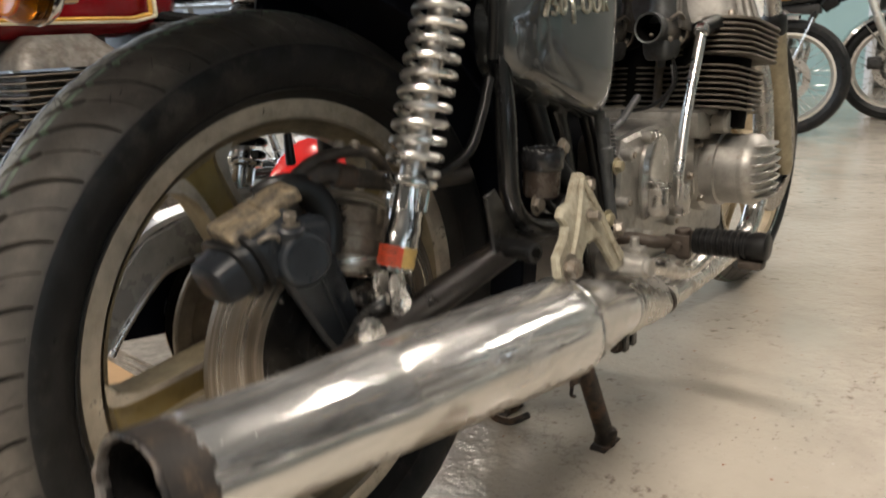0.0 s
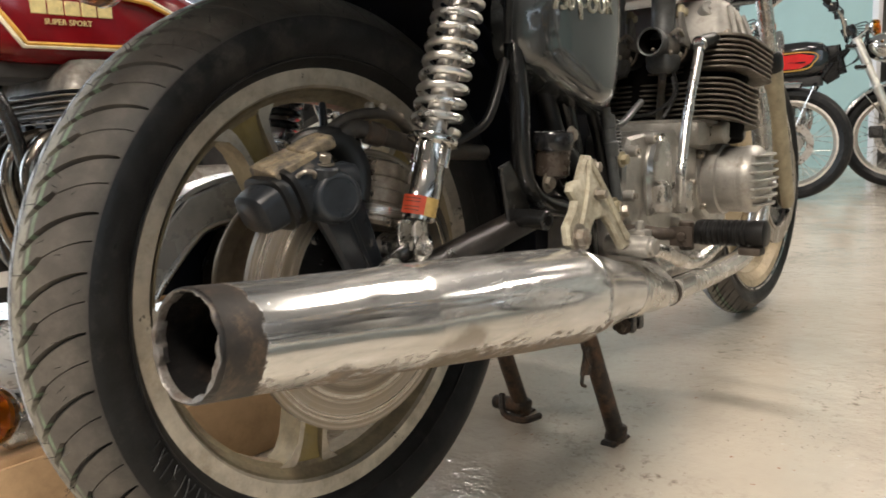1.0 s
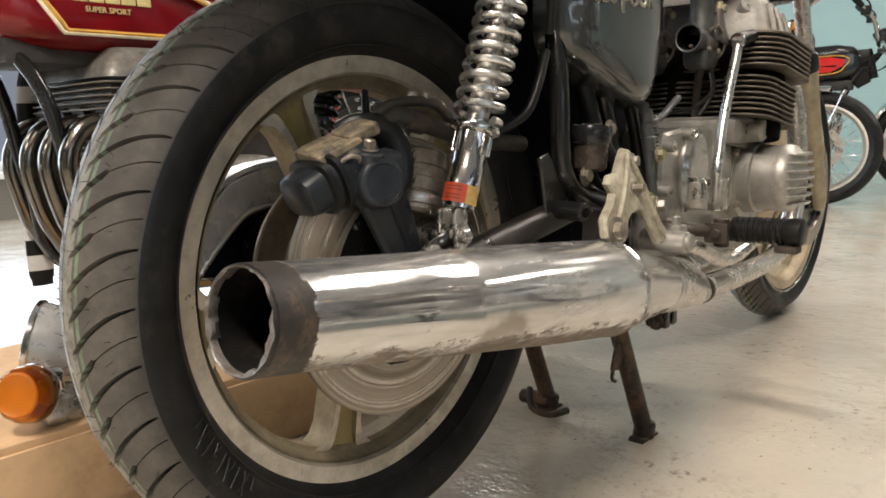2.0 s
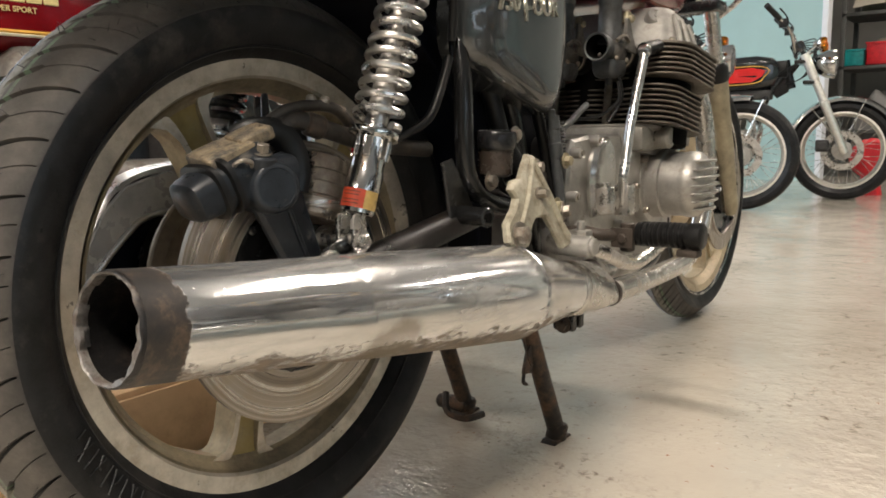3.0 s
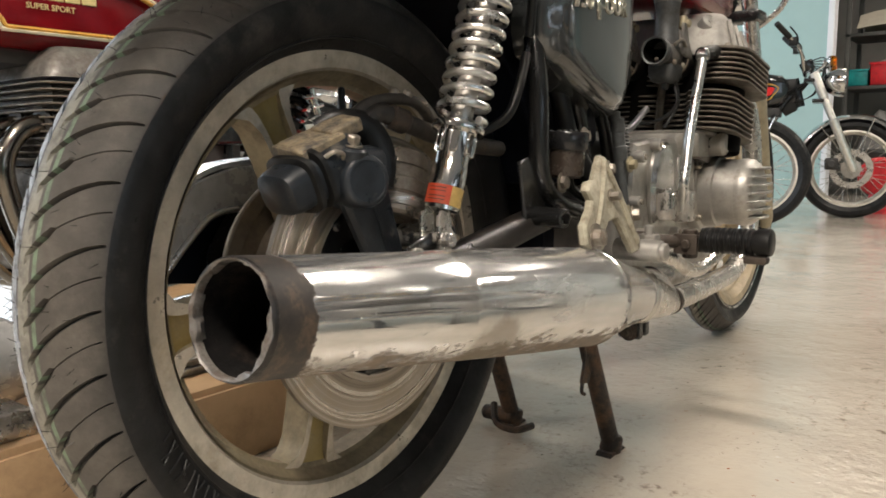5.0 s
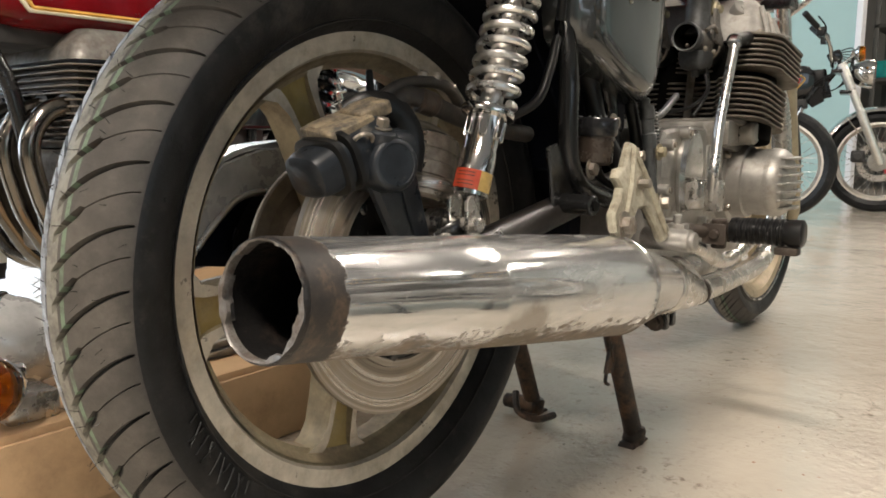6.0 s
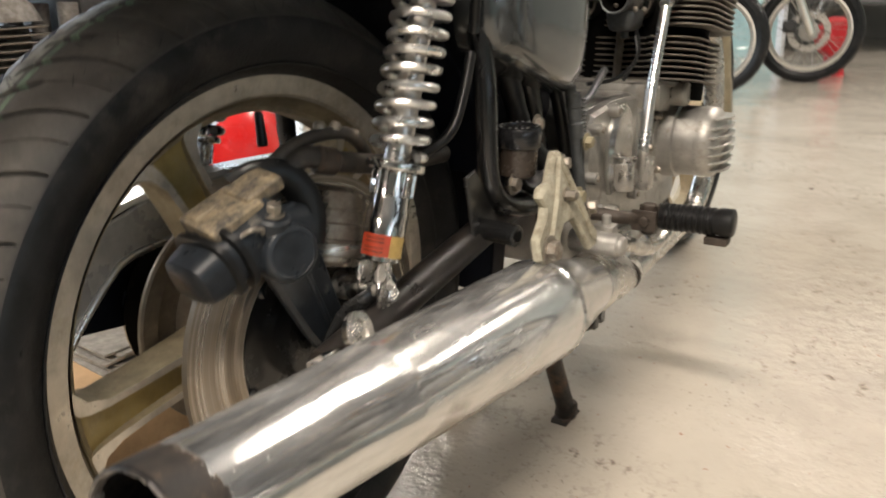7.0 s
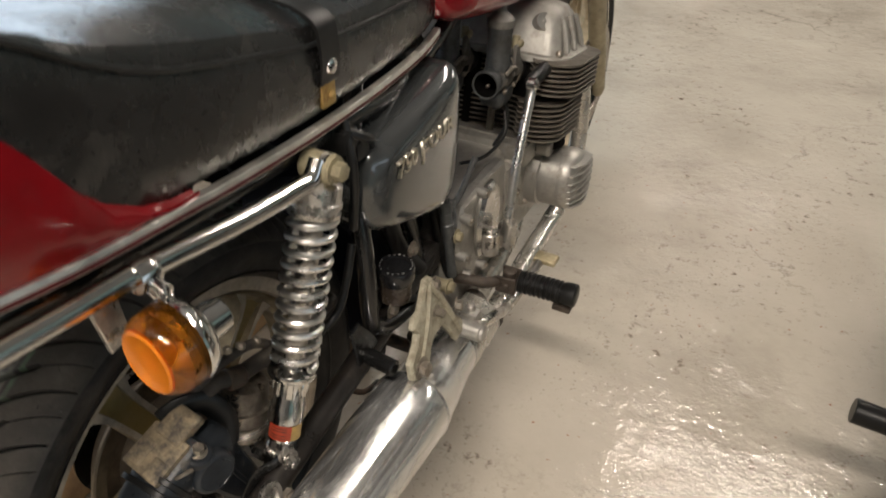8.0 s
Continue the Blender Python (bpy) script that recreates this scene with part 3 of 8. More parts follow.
SPLIT = {"sidewall_marking", "lip", "finned_rib", "stand_tang", "choke_shaft", "plate_bolt", "rail_bracket", "weld_ring", "stanchion", "dust_seal", "grip", "front_fork", "piping", "seat_trim", "trim_inlay", "tank_stripe", "strap_stud", "strap_bracket",
         "cover_screw", "cover_rib", "case_bolt", "frame_bolt", "fork_yoke", "cover_bolt", "hose_bolt", "instrument", "lamp_stalk", "guard_stay", "brass_fitting", "rubber_hose", "overflow_hose", "control_cable"}


def islands(bm):
    """The loose pieces of a mesh, each as a mesh of its own."""
    bm.verts.ensure_lookup_table()
    seen, out = set(), []
    for v in bm.verts:
        if v in seen:
            continue
        todo, piece = [v], []
        seen.add(v)
        while todo:
            a = todo.pop()
            piece.append(a)
            for e in a.link_edges:
                o = e.other_vert(a)
                if o not in seen:
                    seen.add(o)
                    todo.append(o)
        nb = bmesh.new()
        made = {a: nb.verts.new(a.co) for a in piece}
        for f in {f for a in piece for f in a.link_faces}:
            nb.faces.new([made[a] for a in f.verts])
        out.append(nb)
    bm.free()
    return out


def part(name, bm, mat, parent=None, label=""):
    if name in SPLIT:
        obs = [one_part(name, b, mat, parent, label) for b in islands(bm)]
        return obs[0]
    return one_part(name, bm, mat, parent, label)


def one_part(name, bm, mat, parent, label):
    finish(bm)
    me = bpy.data.meshes.new(name)
    bm.to_mesh(me)
    bm.free()
    me.materials.append(M[mat] if isinstance(mat, str) else mat)
    ob = new(name, me)
    if parent:
        ob.parent = parent
    if label:
        tagged(ob, label)
    return ob


def thing(name, label, category, group="", kind="", at=(0, 0, 0)):
    ob = new(name)
    ob.location = at
    ob.empty_display_size = 0.05
    return tagged(ob, label, category, group, kind)


def basis(axis):
    a = Vector(axis).normalized()
    u = a.cross(Vector((0, 0, 1)))
    if u.length < 1e-3:
        u = a.cross(Vector((0, 1, 0)))
    u.normalize()
    return a, u, a.cross(u)


def rings(bm, rows, closed_u=True, cap0=True, cap1=True, loop=False):
    """Skins rows of points, each row a ring."""
    vs = [[bm.verts.new(p) for p in row] for row in rows]
    n = len(vs[0])
    pairs = list(zip(vs, vs[1:])) + ([(vs[-1], vs[0])] if loop else [])
    for a, b in pairs:
        for i in range(n if closed_u else n - 1):
            j = (i + 1) % n
            bm.faces.new((a[i], a[j], b[j], b[i]))
    if not loop and closed_u:
        if cap0:
            bm.faces.new(vs[0][::-1])
        if cap1:
            bm.faces.new(vs[-1])
    return vs


def lathe(bm, profile, origin=(0, 0, 0), axis=(1, 0, 0), seg=32, cap0=True, cap1=True, wobble=None):
    """profile: (distance along the axis, radius)."""
    a, u, v = basis(axis)
    o = Vector(origin)
    rows = []
    for k, (d, r) in enumerate(profile):
        row = []
        for i in range(seg):
            t = 2 * math.pi * i / seg
            dd, rr = (d, r) if wobble is None else wobble(k, t, d, r)
            row.append(o + a * dd + (u * math.cos(t) + v * math.sin(t)) * max(rr, 1e-5))
        rows.append(row)
    rings(bm, rows, True, cap0, cap1)
    return bm


def rod(bm, p, q, r, r2=None, seg=16, bevel=0.0015):
    p, q = Vector(p), Vector(q)
    d = (q - p).length
    r2 = r if r2 is None else r2
    b = min(bevel, d * 0.3, r * 0.5)
    return lathe(bm, [(0, r - b), (b, r), (d - b, r2), (d, r2 - b)], p, q - p, seg)


def spline(pts, n=8):
    """A smooth line through the points."""
    P = [Vector(p) for p in pts]
    if len(P) < 3 or n < 2:
        return P
    out = []
    for i in range(len(P) - 1):
        a, b, c, d = P[max(i - 1, 0)], P[i], P[i + 1], P[min(i + 2, len(P) - 1)]
        for k in range(n):
            t = k / n
            out.append(0.5 * ((2 * b) + (c - a) * t + (2 * a - 5 * b + 4 * c - d) * t * t + (3 * b - a - 3 * c + d) * t ** 3))
    return out + [P[-1]]


def tube(bm, pts, r, seg=12, n=8, flat=1.0, radii=None, closed=False):
    """A round or oval bar along a smooth line."""
    line = spline(pts, n)
    up = Vector((0, 0, 1))
    rows, u = [], None
    for i, p in enumerate(line):
        d = (line[min(i + 1, len(line) - 1)] - line[max(i - 1, 0)]).normalized()
        if u is None:
            u = d.cross(up)
            if u.length < 1e-3:
                u = d.cross(Vector((1, 0, 0)))
        u = (u - d * u.dot(d)).normalized()
        v = d.cross(u)
        f = i / (len(line) - 1)
        rr = r if radii is None else radii[0] + (radii[1] - radii[0]) * f
        rows.append([p + u * math.cos(2 * math.pi * k / seg) * rr + v * math.sin(2 * math.pi * k / seg) * rr * flat for k in range(seg)])
    rings(bm, rows)
    return bm


def box(bm, lo, hi, bevel=0.003, seg=2, m=None):
    r = bmesh.ops.create_cube(bm, size=1.0)
    vs = r["verts"]
    lo, hi = Vector(lo), Vector(hi)
    for v in vs:
        v.co = Vector(((lo[k] + hi[k]) / 2 + v.co[k] * (hi[k] - lo[k]) for k in range(3)))
    if bevel > 0:
        es = list({e for v in vs for e in v.link_edges})
        out = bmesh.ops.bevel(bm, geom=es, offset=bevel, segments=seg, affect="EDGES", profile=0.6)
        vs = list({v for f in out["faces"] for v in f.verts} | {v for v in vs if v.is_valid})
    if m is not None:
        bmesh.ops.transform(bm, matrix=m, verts=vs)
    return bm


def prism(bm, outline, x0, x1, bevel=0.002, shift=None, axis="x"):
    """A plate: outline of (y, z) from x0 to x1, with eased edges. shift(y, z): added to x."""
    n = len(outline)
    c = Vector((sum(p[0] for p in outline) / n, sum(p[1] for p in outline) / n))
    area = sum(outline[i][0] * outline[(i + 1) % n][1] - outline[(i + 1) % n][0] * outline[i][1] for i in range(n))
    s = 1 if area > 0 else -1

    def inset(d):
        res = []
        for i in range(n):
            p0, p1, p2 = Vector(outline[i - 1]), Vector(outline[i]), Vector(outline[(i + 1) % n])
            n1 = Vector((-(p1 - p0).y, (p1 - p0).x)).normalized() * s
            n2 = Vector((-(p2 - p1).y, (p2 - p1).x)).normalized() * s
            q = (n1 + n2)
            q = q / max(q.length_squared, 0.35) * 2 if q.length > 1e-4 else n1
            res.append(p1 + q * d)
        return res

    def row(x, d):
        pts = []
        for p in inset(d):
            xx = x + (shift(p[0], p[1]) if shift else 0)
            pts.append({"x": (xx, p[0], p[1]), "y": (p[0], xx, p[1]), "z": (p[0], p[1], xx)}[axis])
        return pts
    b = bevel
    rings(bm, [row(x0, b), row(x0 + b, 0), row(x1 - b, 0), row(x1, b)])
    return bm


def rrect(a0, b0, a1, b1, r, n=4):
    """A rounded rectangle's outline."""
    out = []
    for cx, cy, t0 in ((a1 - r, b1 - r, 0), (a0 + r, b1 - r, 90), (a0 + r, b0 + r, 180), (a1 - r, b0 + r, 270)):
        for k in range(n + 1):
            t = radians(t0 + 90 * k / n)
            out.append((cx + r * math.cos(t), cy + r * math.sin(t)))
    return out


def hexbolt(bm, p, axis, r=0.007, h=0.006, washer=True):
    a = Vector(axis).normalized()
    p = Vector(p)
    if washer:
        lathe(bm, [(0, r * 1.5), (0.0015, r * 1.5)], p, a, 16)
    lathe(bm, [(0.001, r), (h - 0.001, r), (h, r * 0.85)], p, a, 6)
    return bm


def domebolt(bm, p, axis, r=0.006, h=0.005):
    lathe(bm, [(0, r), (h * 0.6, r), (h, r * 0.6)], p, axis, 12)
    return bm


# ---- the room ----
def plank_wall(name, lo, hi, mat, label):
    bm = B()
    box(bm, lo, hi, 0.0)
    ob = part(name, bm, mat)
    return tagged(ob, label, "wall", kind="structure")


bm = B()
box(bm, (-7, -6.1, -0.12), (6.2, 9.2, 0.0), 0)
tagged(part("floor", bm, "floor"), "worn glossy grey painted concrete floor with stains", "floor", kind="structure")
bm = B()
box(bm, (-7, -6, CEIL), (6.2, 9.2, CEIL + 0.15), 0)
tagged(part("ceiling", bm, "ceiling"), "plain off-white workshop ceiling", "ceiling", kind="structure")
plank_wall("wall_north_dim", (-7, 9.05, 0), (1.9, 9.2, CEIL), "grey_wall", "dim grey rear wall behind shelving")
plank_wall("wall_north", (1.9, 9.05, 0), (6, 9.2, CEIL), "pale_wall", "pale painted rear wall of the workshop")
WY0, WY1, WZ0, WZ1 = -3.0, 5.0, 0.30, 2.98
for nm, lo, hi in (("wall_west_below", (WEST - 0.2, -6, 0), (WEST, 6.6, WZ0)), ("wall_west_above", (WEST - 0.2, -6, WZ1), (WEST, 6.6, CEIL)),
                   ("wall_west_south", (WEST - 0.2, -6, WZ0), (WEST, WY0, WZ1)), ("wall_west_north", (WEST - 0.2, WY1, WZ0), (WEST, 6.6, WZ1))):
    plank_wall(nm, lo, hi, "grey_wall", "plain grey wall with a long window")


def long_window(name, x, side, y0, y1, z0, z1, panes, watts):
    """A long glazed opening: frame, mullions, bars and sill, with the sky's light in it. side: +1 when the room lies towards +x."""
    win = thing(name, "long multi-pane window to pale daylight", "window", kind="structure", at=(x, 0, 0))
    a, b = sorted((-0.14 * side, -0.04 * side))
    for lo, hi in (((a, y0, z0), (b, y1, z0 + 0.06)), ((a, y0, z1 - 0.06), (b, y1, z1)), ((a, y0, z0 + 0.06), (b, y0 + 0.06, z1 - 0.06)), ((a, y1 - 0.06, z0 + 0.06), (b, y1, z1 - 0.06))):
        bm = B()
        box(bm, lo, hi, 0.004)
        part("window_frame", bm, "white_paint", win)
    c = -0.09 * side
    for k in range(1, panes):
        y = y0 + (y1 - y0) * k / panes
        bm = B()
        box(bm, (c - 0.03, y - 0.025, z0 + 0.06), (c + 0.03, y + 0.025, z1 - 0.06), 0.003)
        part("mullion", bm, "shelf_steel", win)
    for f in (0.25, 0.5, 0.75):
        z = z0 + (z1 - z0) * f
        bm = B()
        box(bm, (c - 0.015, y0 + 0.06, z - 0.015), (c + 0.015, y1 - 0.06, z + 0.015), 0.003)
        part("glazing_bar", bm, "shelf_steel", win)
    bm = B()
    s0, s1 = sorted((-0.03 * side, 0.10 * side))
    box(bm, (s0, y0 - 0.05, z0 - 0.04), (s1, y1 + 0.05, z0), 0.004)
    part("window_sill", bm, "white_paint", win)
    sky = bpy.data.lights.new("window_daylight", "AREA")
    sky.shape, sky.size, sky.size_y = "RECTANGLE", z1 - z0, y1 - y0
    sky.energy, sky.color = watts, (0.74, 0.87, 1.0)
    so = new("window_daylight", sky)
    so.matrix_world = Matrix.Translation((x - 0.19 * side, (y0 + y1) / 2, (z0 + z1) / 2)) @ pose(0, 0, 0, 0, -90 * side, 0)


long_window("window_1", WEST, 1, WY0, WY1, WZ0, WZ1, 12, 310.0)
EY0, EY1, EZ0, EZ1 = -3.6, 1.6, 0.95, 2.5
long_window("window_2", 6.0, -1, EY0, EY1, EZ0, EZ1, 6, 55.0)
for nm, lo, hi in (("wall_east_below", (6, -6, 0), (6.2, 9.2, EZ0)), ("wall_east_above", (6, -6, EZ1), (6.2, 9.2, CEIL)),
                   ("wall_east_south", (6, -6, EZ0), (6.2, EY0, EZ1)), ("wall_east_north", (6, EY1, EZ0), (6.2, 9.2, EZ1))):
    plank_wall(nm, lo, hi, "mint_wall", "pale mint side wall with a long window")
plank_wall("wall_south", (-7, -6.15, 0), (6, -6, CEIL), "grey_wall", "plain grey wall at the near end")
plank_wall("partition", (-7, 6.6, 0), (-0.775, 6.72, CEIL), "mint_wall", "pale mint painted partition wall")
bm = B()
box(bm, (-0.772, 6.58, 0), (-0.725, 6.74, CEIL), 0.006)
tagged(part("trim", bm, "white_paint"), "white painted corner post of the partition", "trim", kind="structure")


def ceiling_light(x, y, power):
    t = thing("ceiling_light", "unseen long white fluorescent ceiling light", "ceiling light", "ceiling lights", at=(x, y, CEIL))
    bm = B()
    box(bm, (-0.80, -0.11, -0.06), (0.80, 0.11, 0.0), 0.006)
    part("housing", bm, "white_paint", t)
    lamp = bpy.data.lights.new("tube_light", "AREA")
    lamp.shape, lamp.size, lamp.size_y = "RECTANGLE", 1.5, 0.16
    lamp.energy, lamp.color = LAMP_W * power, (1.0, 0.895, 0.785)
    lo = new("tube_light", lamp)
    lo.parent = t
    lo.location = (0, 0, -0.075)


for lx, ly, lp in LAMP_ROWS:
    ceiling_light(lx, ly, lp)

# ---- the motorcycle ----
bike = thing("motorcycle", "old black and red four-cylinder motorcycle on its centre stand", "motorcycle")
AX = Vector((0, -0.006, 0.352))


def polar(c, r, deg, x):
    t = radians(deg)
    return Vector((x, c.y + r * math.cos(t), c.z + r * math.sin(t)))


def tyre_mesh(c, R, half, bead, bead_x, periods, grooves=True):
    """A tyre with slanted grooves cut into the tread, long and short in turn."""
    prof = [(bead_x - 0.010, bead - 0.006), (bead_x, bead), (half - 0.010, bead + 0.012), (half - 0.001, bead + 0.032), (half, bead + 0.040), (half - 0.0005, R - 0.040)]
    sx, sr = half - 0.0030, R - 0.0330
    prof.append((sx + 0.0012, sr - 0.002))
    nt_ = 16
    tread = []
    for k in range(nt_ + 1):
        f = k / nt_
        x = sx * (1 - f)
        tread.append((x, R - (R - sr) * (x / sx) ** 2.1))
    half_prof = prof + tread
    rows_x = half_prof + [(-x, r) for x, r in half_prof[-2::-1]]
    cols = (0.0, 0.048, 0.062, 0.195, 0.212, 0.34, 0.49, 0.525, 0.540, 0.662, 0.680, 0.84) if grooves else (0.0, 0.5)
    bm = B()
    grid, low = [], []
    for p in range(periods):
        for u in cols:
            line, sunk = [], []
            for x, r in rows_x:
                side = 1 if x >= 0 else -1
                f = 1 - min(abs(x) / sx, 1.0)
                inside = r >= sr - 1e-6
                bend = (0.95 * f ** 1.35) * (1 if inside else 0)
                uu = u + bend
                depth = 0.0
                # grooves are widest near the middle of the tread and thin out towards the shoulder
                if grooves and 0.04 < u < 0.22:
                    uu = bend + 0.13 + (u - 0.13) * (0.26 + 0.84 * f ** 0.8)
                if grooves and 0.52 < u < 0.69:
                    uu = bend + 0.605 + (u - 0.605) * (1.05 if f > 0.5 else 0.16)
                if grooves and inside and 0.02 < f < 0.90:
                    deep = 0.0065
                    if 0.055 < u < 0.205:
                        depth = deep
                    if 0.535 < u < 0.675:
                        depth = deep if f > 0.5 else 0.0
                    if 0.535 < u < 0.675 and f <= 0.5:
                        depth = 0.0050
                t = 2 * math.pi * (p + uu + (0.25 if x < 0 else 0)) / periods
                rr = r - depth
                sunk.append(depth > 0.004)
                line.append(bm.verts.new((c.x + x, c.y + rr * math.cos(t), c.z + rr * math.sin(t))))
            grid.append(line)
            low.append(sunk)
    n = len(grid)
    for i in range(n):
        a, b = grid[i], grid[(i + 1) % n]
        for k in range(len(a) - 1):
            f = bm.faces.new((a[k], b[k], b[k + 1], a[k + 1]))
            # groove floors take the undusted black rubber, which also paints in their shade
            cut = low[i][k] and low[i][k + 1] and low[(i + 1) % n][k] and low[(i + 1) % n][k + 1]
            f.material_index = 1 if len(prof) - 1 <= k < len(rows_x) - len(prof) and not cut else 0
    return bm


def cast_wheel(name, c, R, half, bead, parent, first, periods, rim_mat, web_mat, disc_r=0.155, both=False):
    """A cast wheel: hub with tyre, rim, five double spokes and brake disc as its parts."""
    bm = B()
    lathe(bm, [(-0.075, 0.030), (-0.072, 0.050), (-0.062, 0.090), (-0.056, 0.096), (-0.036, 0.113), (-0.032, 0.1175), (-0.028, 0.1175), (-0.026, 0.1155), (-0.0255, 0.100), (-0.030, 0.097), (-0.032, 0.075), (0.02, 0.058), (0.045, 0.050), (0.062, 0.046), (0.064, 0.02)],
          c, (1, 0, 0), 48)
    hub = part(name, bm, "hub_brown" if rim_mat == "wheel_alloy" else rim_mat, parent, "dusty cast alloy wheel hub")
    ty = part("tyre", tyre_mesh(c, R, half, bead, 0.040, periods), "rubber", hub, "black rubber tyre with dusty slanted tread")
    ty.data.materials.append(M["tread"])
    k = bead - 0.243
    bm = B()
    prof = [(-0.0385, 0.2435), (-0.0405, 0.2475), (-0.0375, 0.2465), (-0.0345, 0.2235), (-0.030, 0.2205), (-0.016, 0.2125), (-0.013, 0.206), (0.013, 0.206), (0.016, 0.2125), (0.030, 0.2205),
            (0.0345, 0.2235), (0.0375, 0.2465), (0.0405, 0.2475), (0.0385, 0.2435)]
    lathe(bm, [(d, r + k) for d, r in prof], c, (1, 0, 0), 96, False, False)
    rim = part("rim", bm, rim_mat, hub)
    rim.data.materials.append(M[web_mat + "_side"])
    for f in rim.data.polygons:
        if (f.center - Vector((f.center.x, c.y, c.z))).length < 0.2165 + k and abs(f.center.x - c.x) < 0.034:
            f.material_index = 1
    bm = B()
    for s in (-1, 1):
        rows = []
        for d, r in ((0.0148, 0.2118), (0.0290, 0.2190)):
            rows.append([polar(c, r + k - 0.0012, 360 * i / 96, s * d + 0) for i in range(96)])
        for q in (rows,):
            vs = [[bm.verts.new(p) for p in row] for row in q]
            for i in range(96):
                j = (i + 1) % 96
                bm.faces.new((vs[0][i], vs[0][j], vs[1][j], vs[1][i]))
    part("rim_well", bm, web_mat + "_side", hub, "gold painted inner face of the rim")
    for s in (-1, 1):
        bm = B()
        lathe(bm, [(0.0398, bead + 0.0015), (0.0412, bead + 0.0030), (0.0418, bead + 0.0048), (0.0408, bead + 0.0058)], c, (s, 0, 0), 96, False, False)
        part("rim_edge", bm, "chrome_dull", hub, "bare bright edge of the rim")
    for i in range(5):
        ang = first + 72 * i
        bm = B()
        for s in (-1, 1):
            rows = []
            for r, w, d, th in ((0.045, 0.016, 0.024, 0.0042), (0.09, 0.016, 0.021, 0.0036), (0.15, 0.0165, 0.019, 0.0033), (0.180, 0.0180, 0.018, 0.0036), (0.197, 0.0225, 0.0168, 0.0062), (0.206, 0.0310, 0.0155, 0.0120), (0.2135, 0.048, 0.014, 0.0200)):
                r = r + k * (r > 0.1)
                row = []
                for dx, dt in ((-d, -th), (-d, th), (d, th), (d, -th)):
                    off = s * w + dt
                    row.append(polar(c, math.hypot(r, off), ang + math.degrees(math.atan2(off, r)), dx))
                rows.append(row)
            rings(bm, rows)
        bmesh.ops.bevel(bm, geom=[e for e in bm.edges if e.is_manifold and e.calc_face_angle(0) > 0.9], offset=0.0015, segments=1, affect="EDGES")
        sp = part("spoke", bm, rim_mat, hub)
        sp.data.materials.append(M[web_mat + "_side"])
        for f in sp.data.polygons:
            f.material_index = 1 if abs(f.normal.x) < 0.5 else 0
        bm = B()
        rows = []
        for r, w, d in ((0.05, 0.014, 0.009), (0.15, 0.0145, 0.009), (0.19, 0.017, 0.010), (0.2105, 0.024, 0.012)):
            r = r + k * (r > 0.1)
            rows.append([polar(c, math.hypot(r, o), ang + math.degrees(math.atan2(o, r)), dx) for dx, o in ((-d, -w), (-d, w), (d, w), (d, -w))])
        rings(bm, rows)
        part("spoke_web", bm, web_mat, hub, "gold painted web between spoke ribs")
    bm = B()
    lathe(bm, [(0.078, 0.100), (0.078, disc_r), (0.0845, disc_r), (0.0845, 0.140), (0.0838, 0.1395), (0.0838, 0.122), (0.0845, 0.1215), (0.0845, 0.106), (0.0875, 0.105), (0.0875, 0.098), (0.080, 0.097)], c, (1, 0, 0), 80, False, False)
    part("brake_disc", bm, "disc", hub, "dusty steel brake disc with polished band")
    bm = B()
    lathe(bm, [(0.066, 0.045), (0.066, 0.099), (0.0835, 0.099), (0.0835, 0.092), (0.076, 0.086), (0.074, 0.050), (0.090, 0.046), (0.092, 0.02)], c, (1, 0, 0), 48)
    for i in range(6):
        p = polar(c, 0.093, 60 * i + 15, 0.084)
        domebolt(bm, p, (1, 0, 0), 0.006, 0.006)
    part("disc_carrier", bm, "frame_black", hub, "black painted brake disc carrier with bolts")
    return hub


rear = cast_wheel("rear_wheel", AX, 0.330, 0.064, 0.245, bike, 43.0, 37, "wheel_alloy", "wheel_gold")
bm = B()
rod(bm, polar(AX, 0.208, 85, 0.016), polar(AX, 0.175, 85, 0.020), 0.004, 0.0055)
part("valve_stem", bm, "rubber_black", rear, "short black rubber valve stem")
rng = random.Random(5)
bm = B()
for i in range(170):
    t = rng.uniform(60, 250)
    x = rng.choice((-0.052, -0.044, -0.03, -0.012, 0.012, 0.03, 0.044, 0.058))
    r = 0.330 - 0.033 * (abs(x) / 0.061) ** 2.1 - 0.0005
    p = polar(AX, r, t, x)
    q = polar(AX, r + rng.uniform(0.004, 0.009), t + rng.uniform(-1.0, 1.0), x * 1.05 + rng.uniform(-0.003, 0.003))
    lathe(bm, [(0, 0.00035), ((q - p).length, 0.0002)], p, q - p, 4)
tagged(part("tyre_whisker", bm, "rubber_black", rear, "fine moulding whiskers on a new tyre"), kind="stuff")
bm = B()
for i, a in enumerate((202.0, 204.0, 205.4, 207.4, 209.2, 210.4, 212.6, 213.9, 216.0, 217.6, 219.6, 221.0, 222.8)):
    lean_by = (0.0, 1.3, -1.2)[i % 3]
    top = (0.280, 0.0644) if i % 4 else (0.270, 0.0612)
    tube(bm, [polar(AX, 0.259, a, 0.0562), polar(AX, 0.267, a + lean_by * 0.4, 0.0600), polar(AX, top[0], a + lean_by, top[1])], 0.0010, 5, 2)
part("sidewall_marking", bm, "rubber", rear, "raised moulded bars on the tyre sidewall")
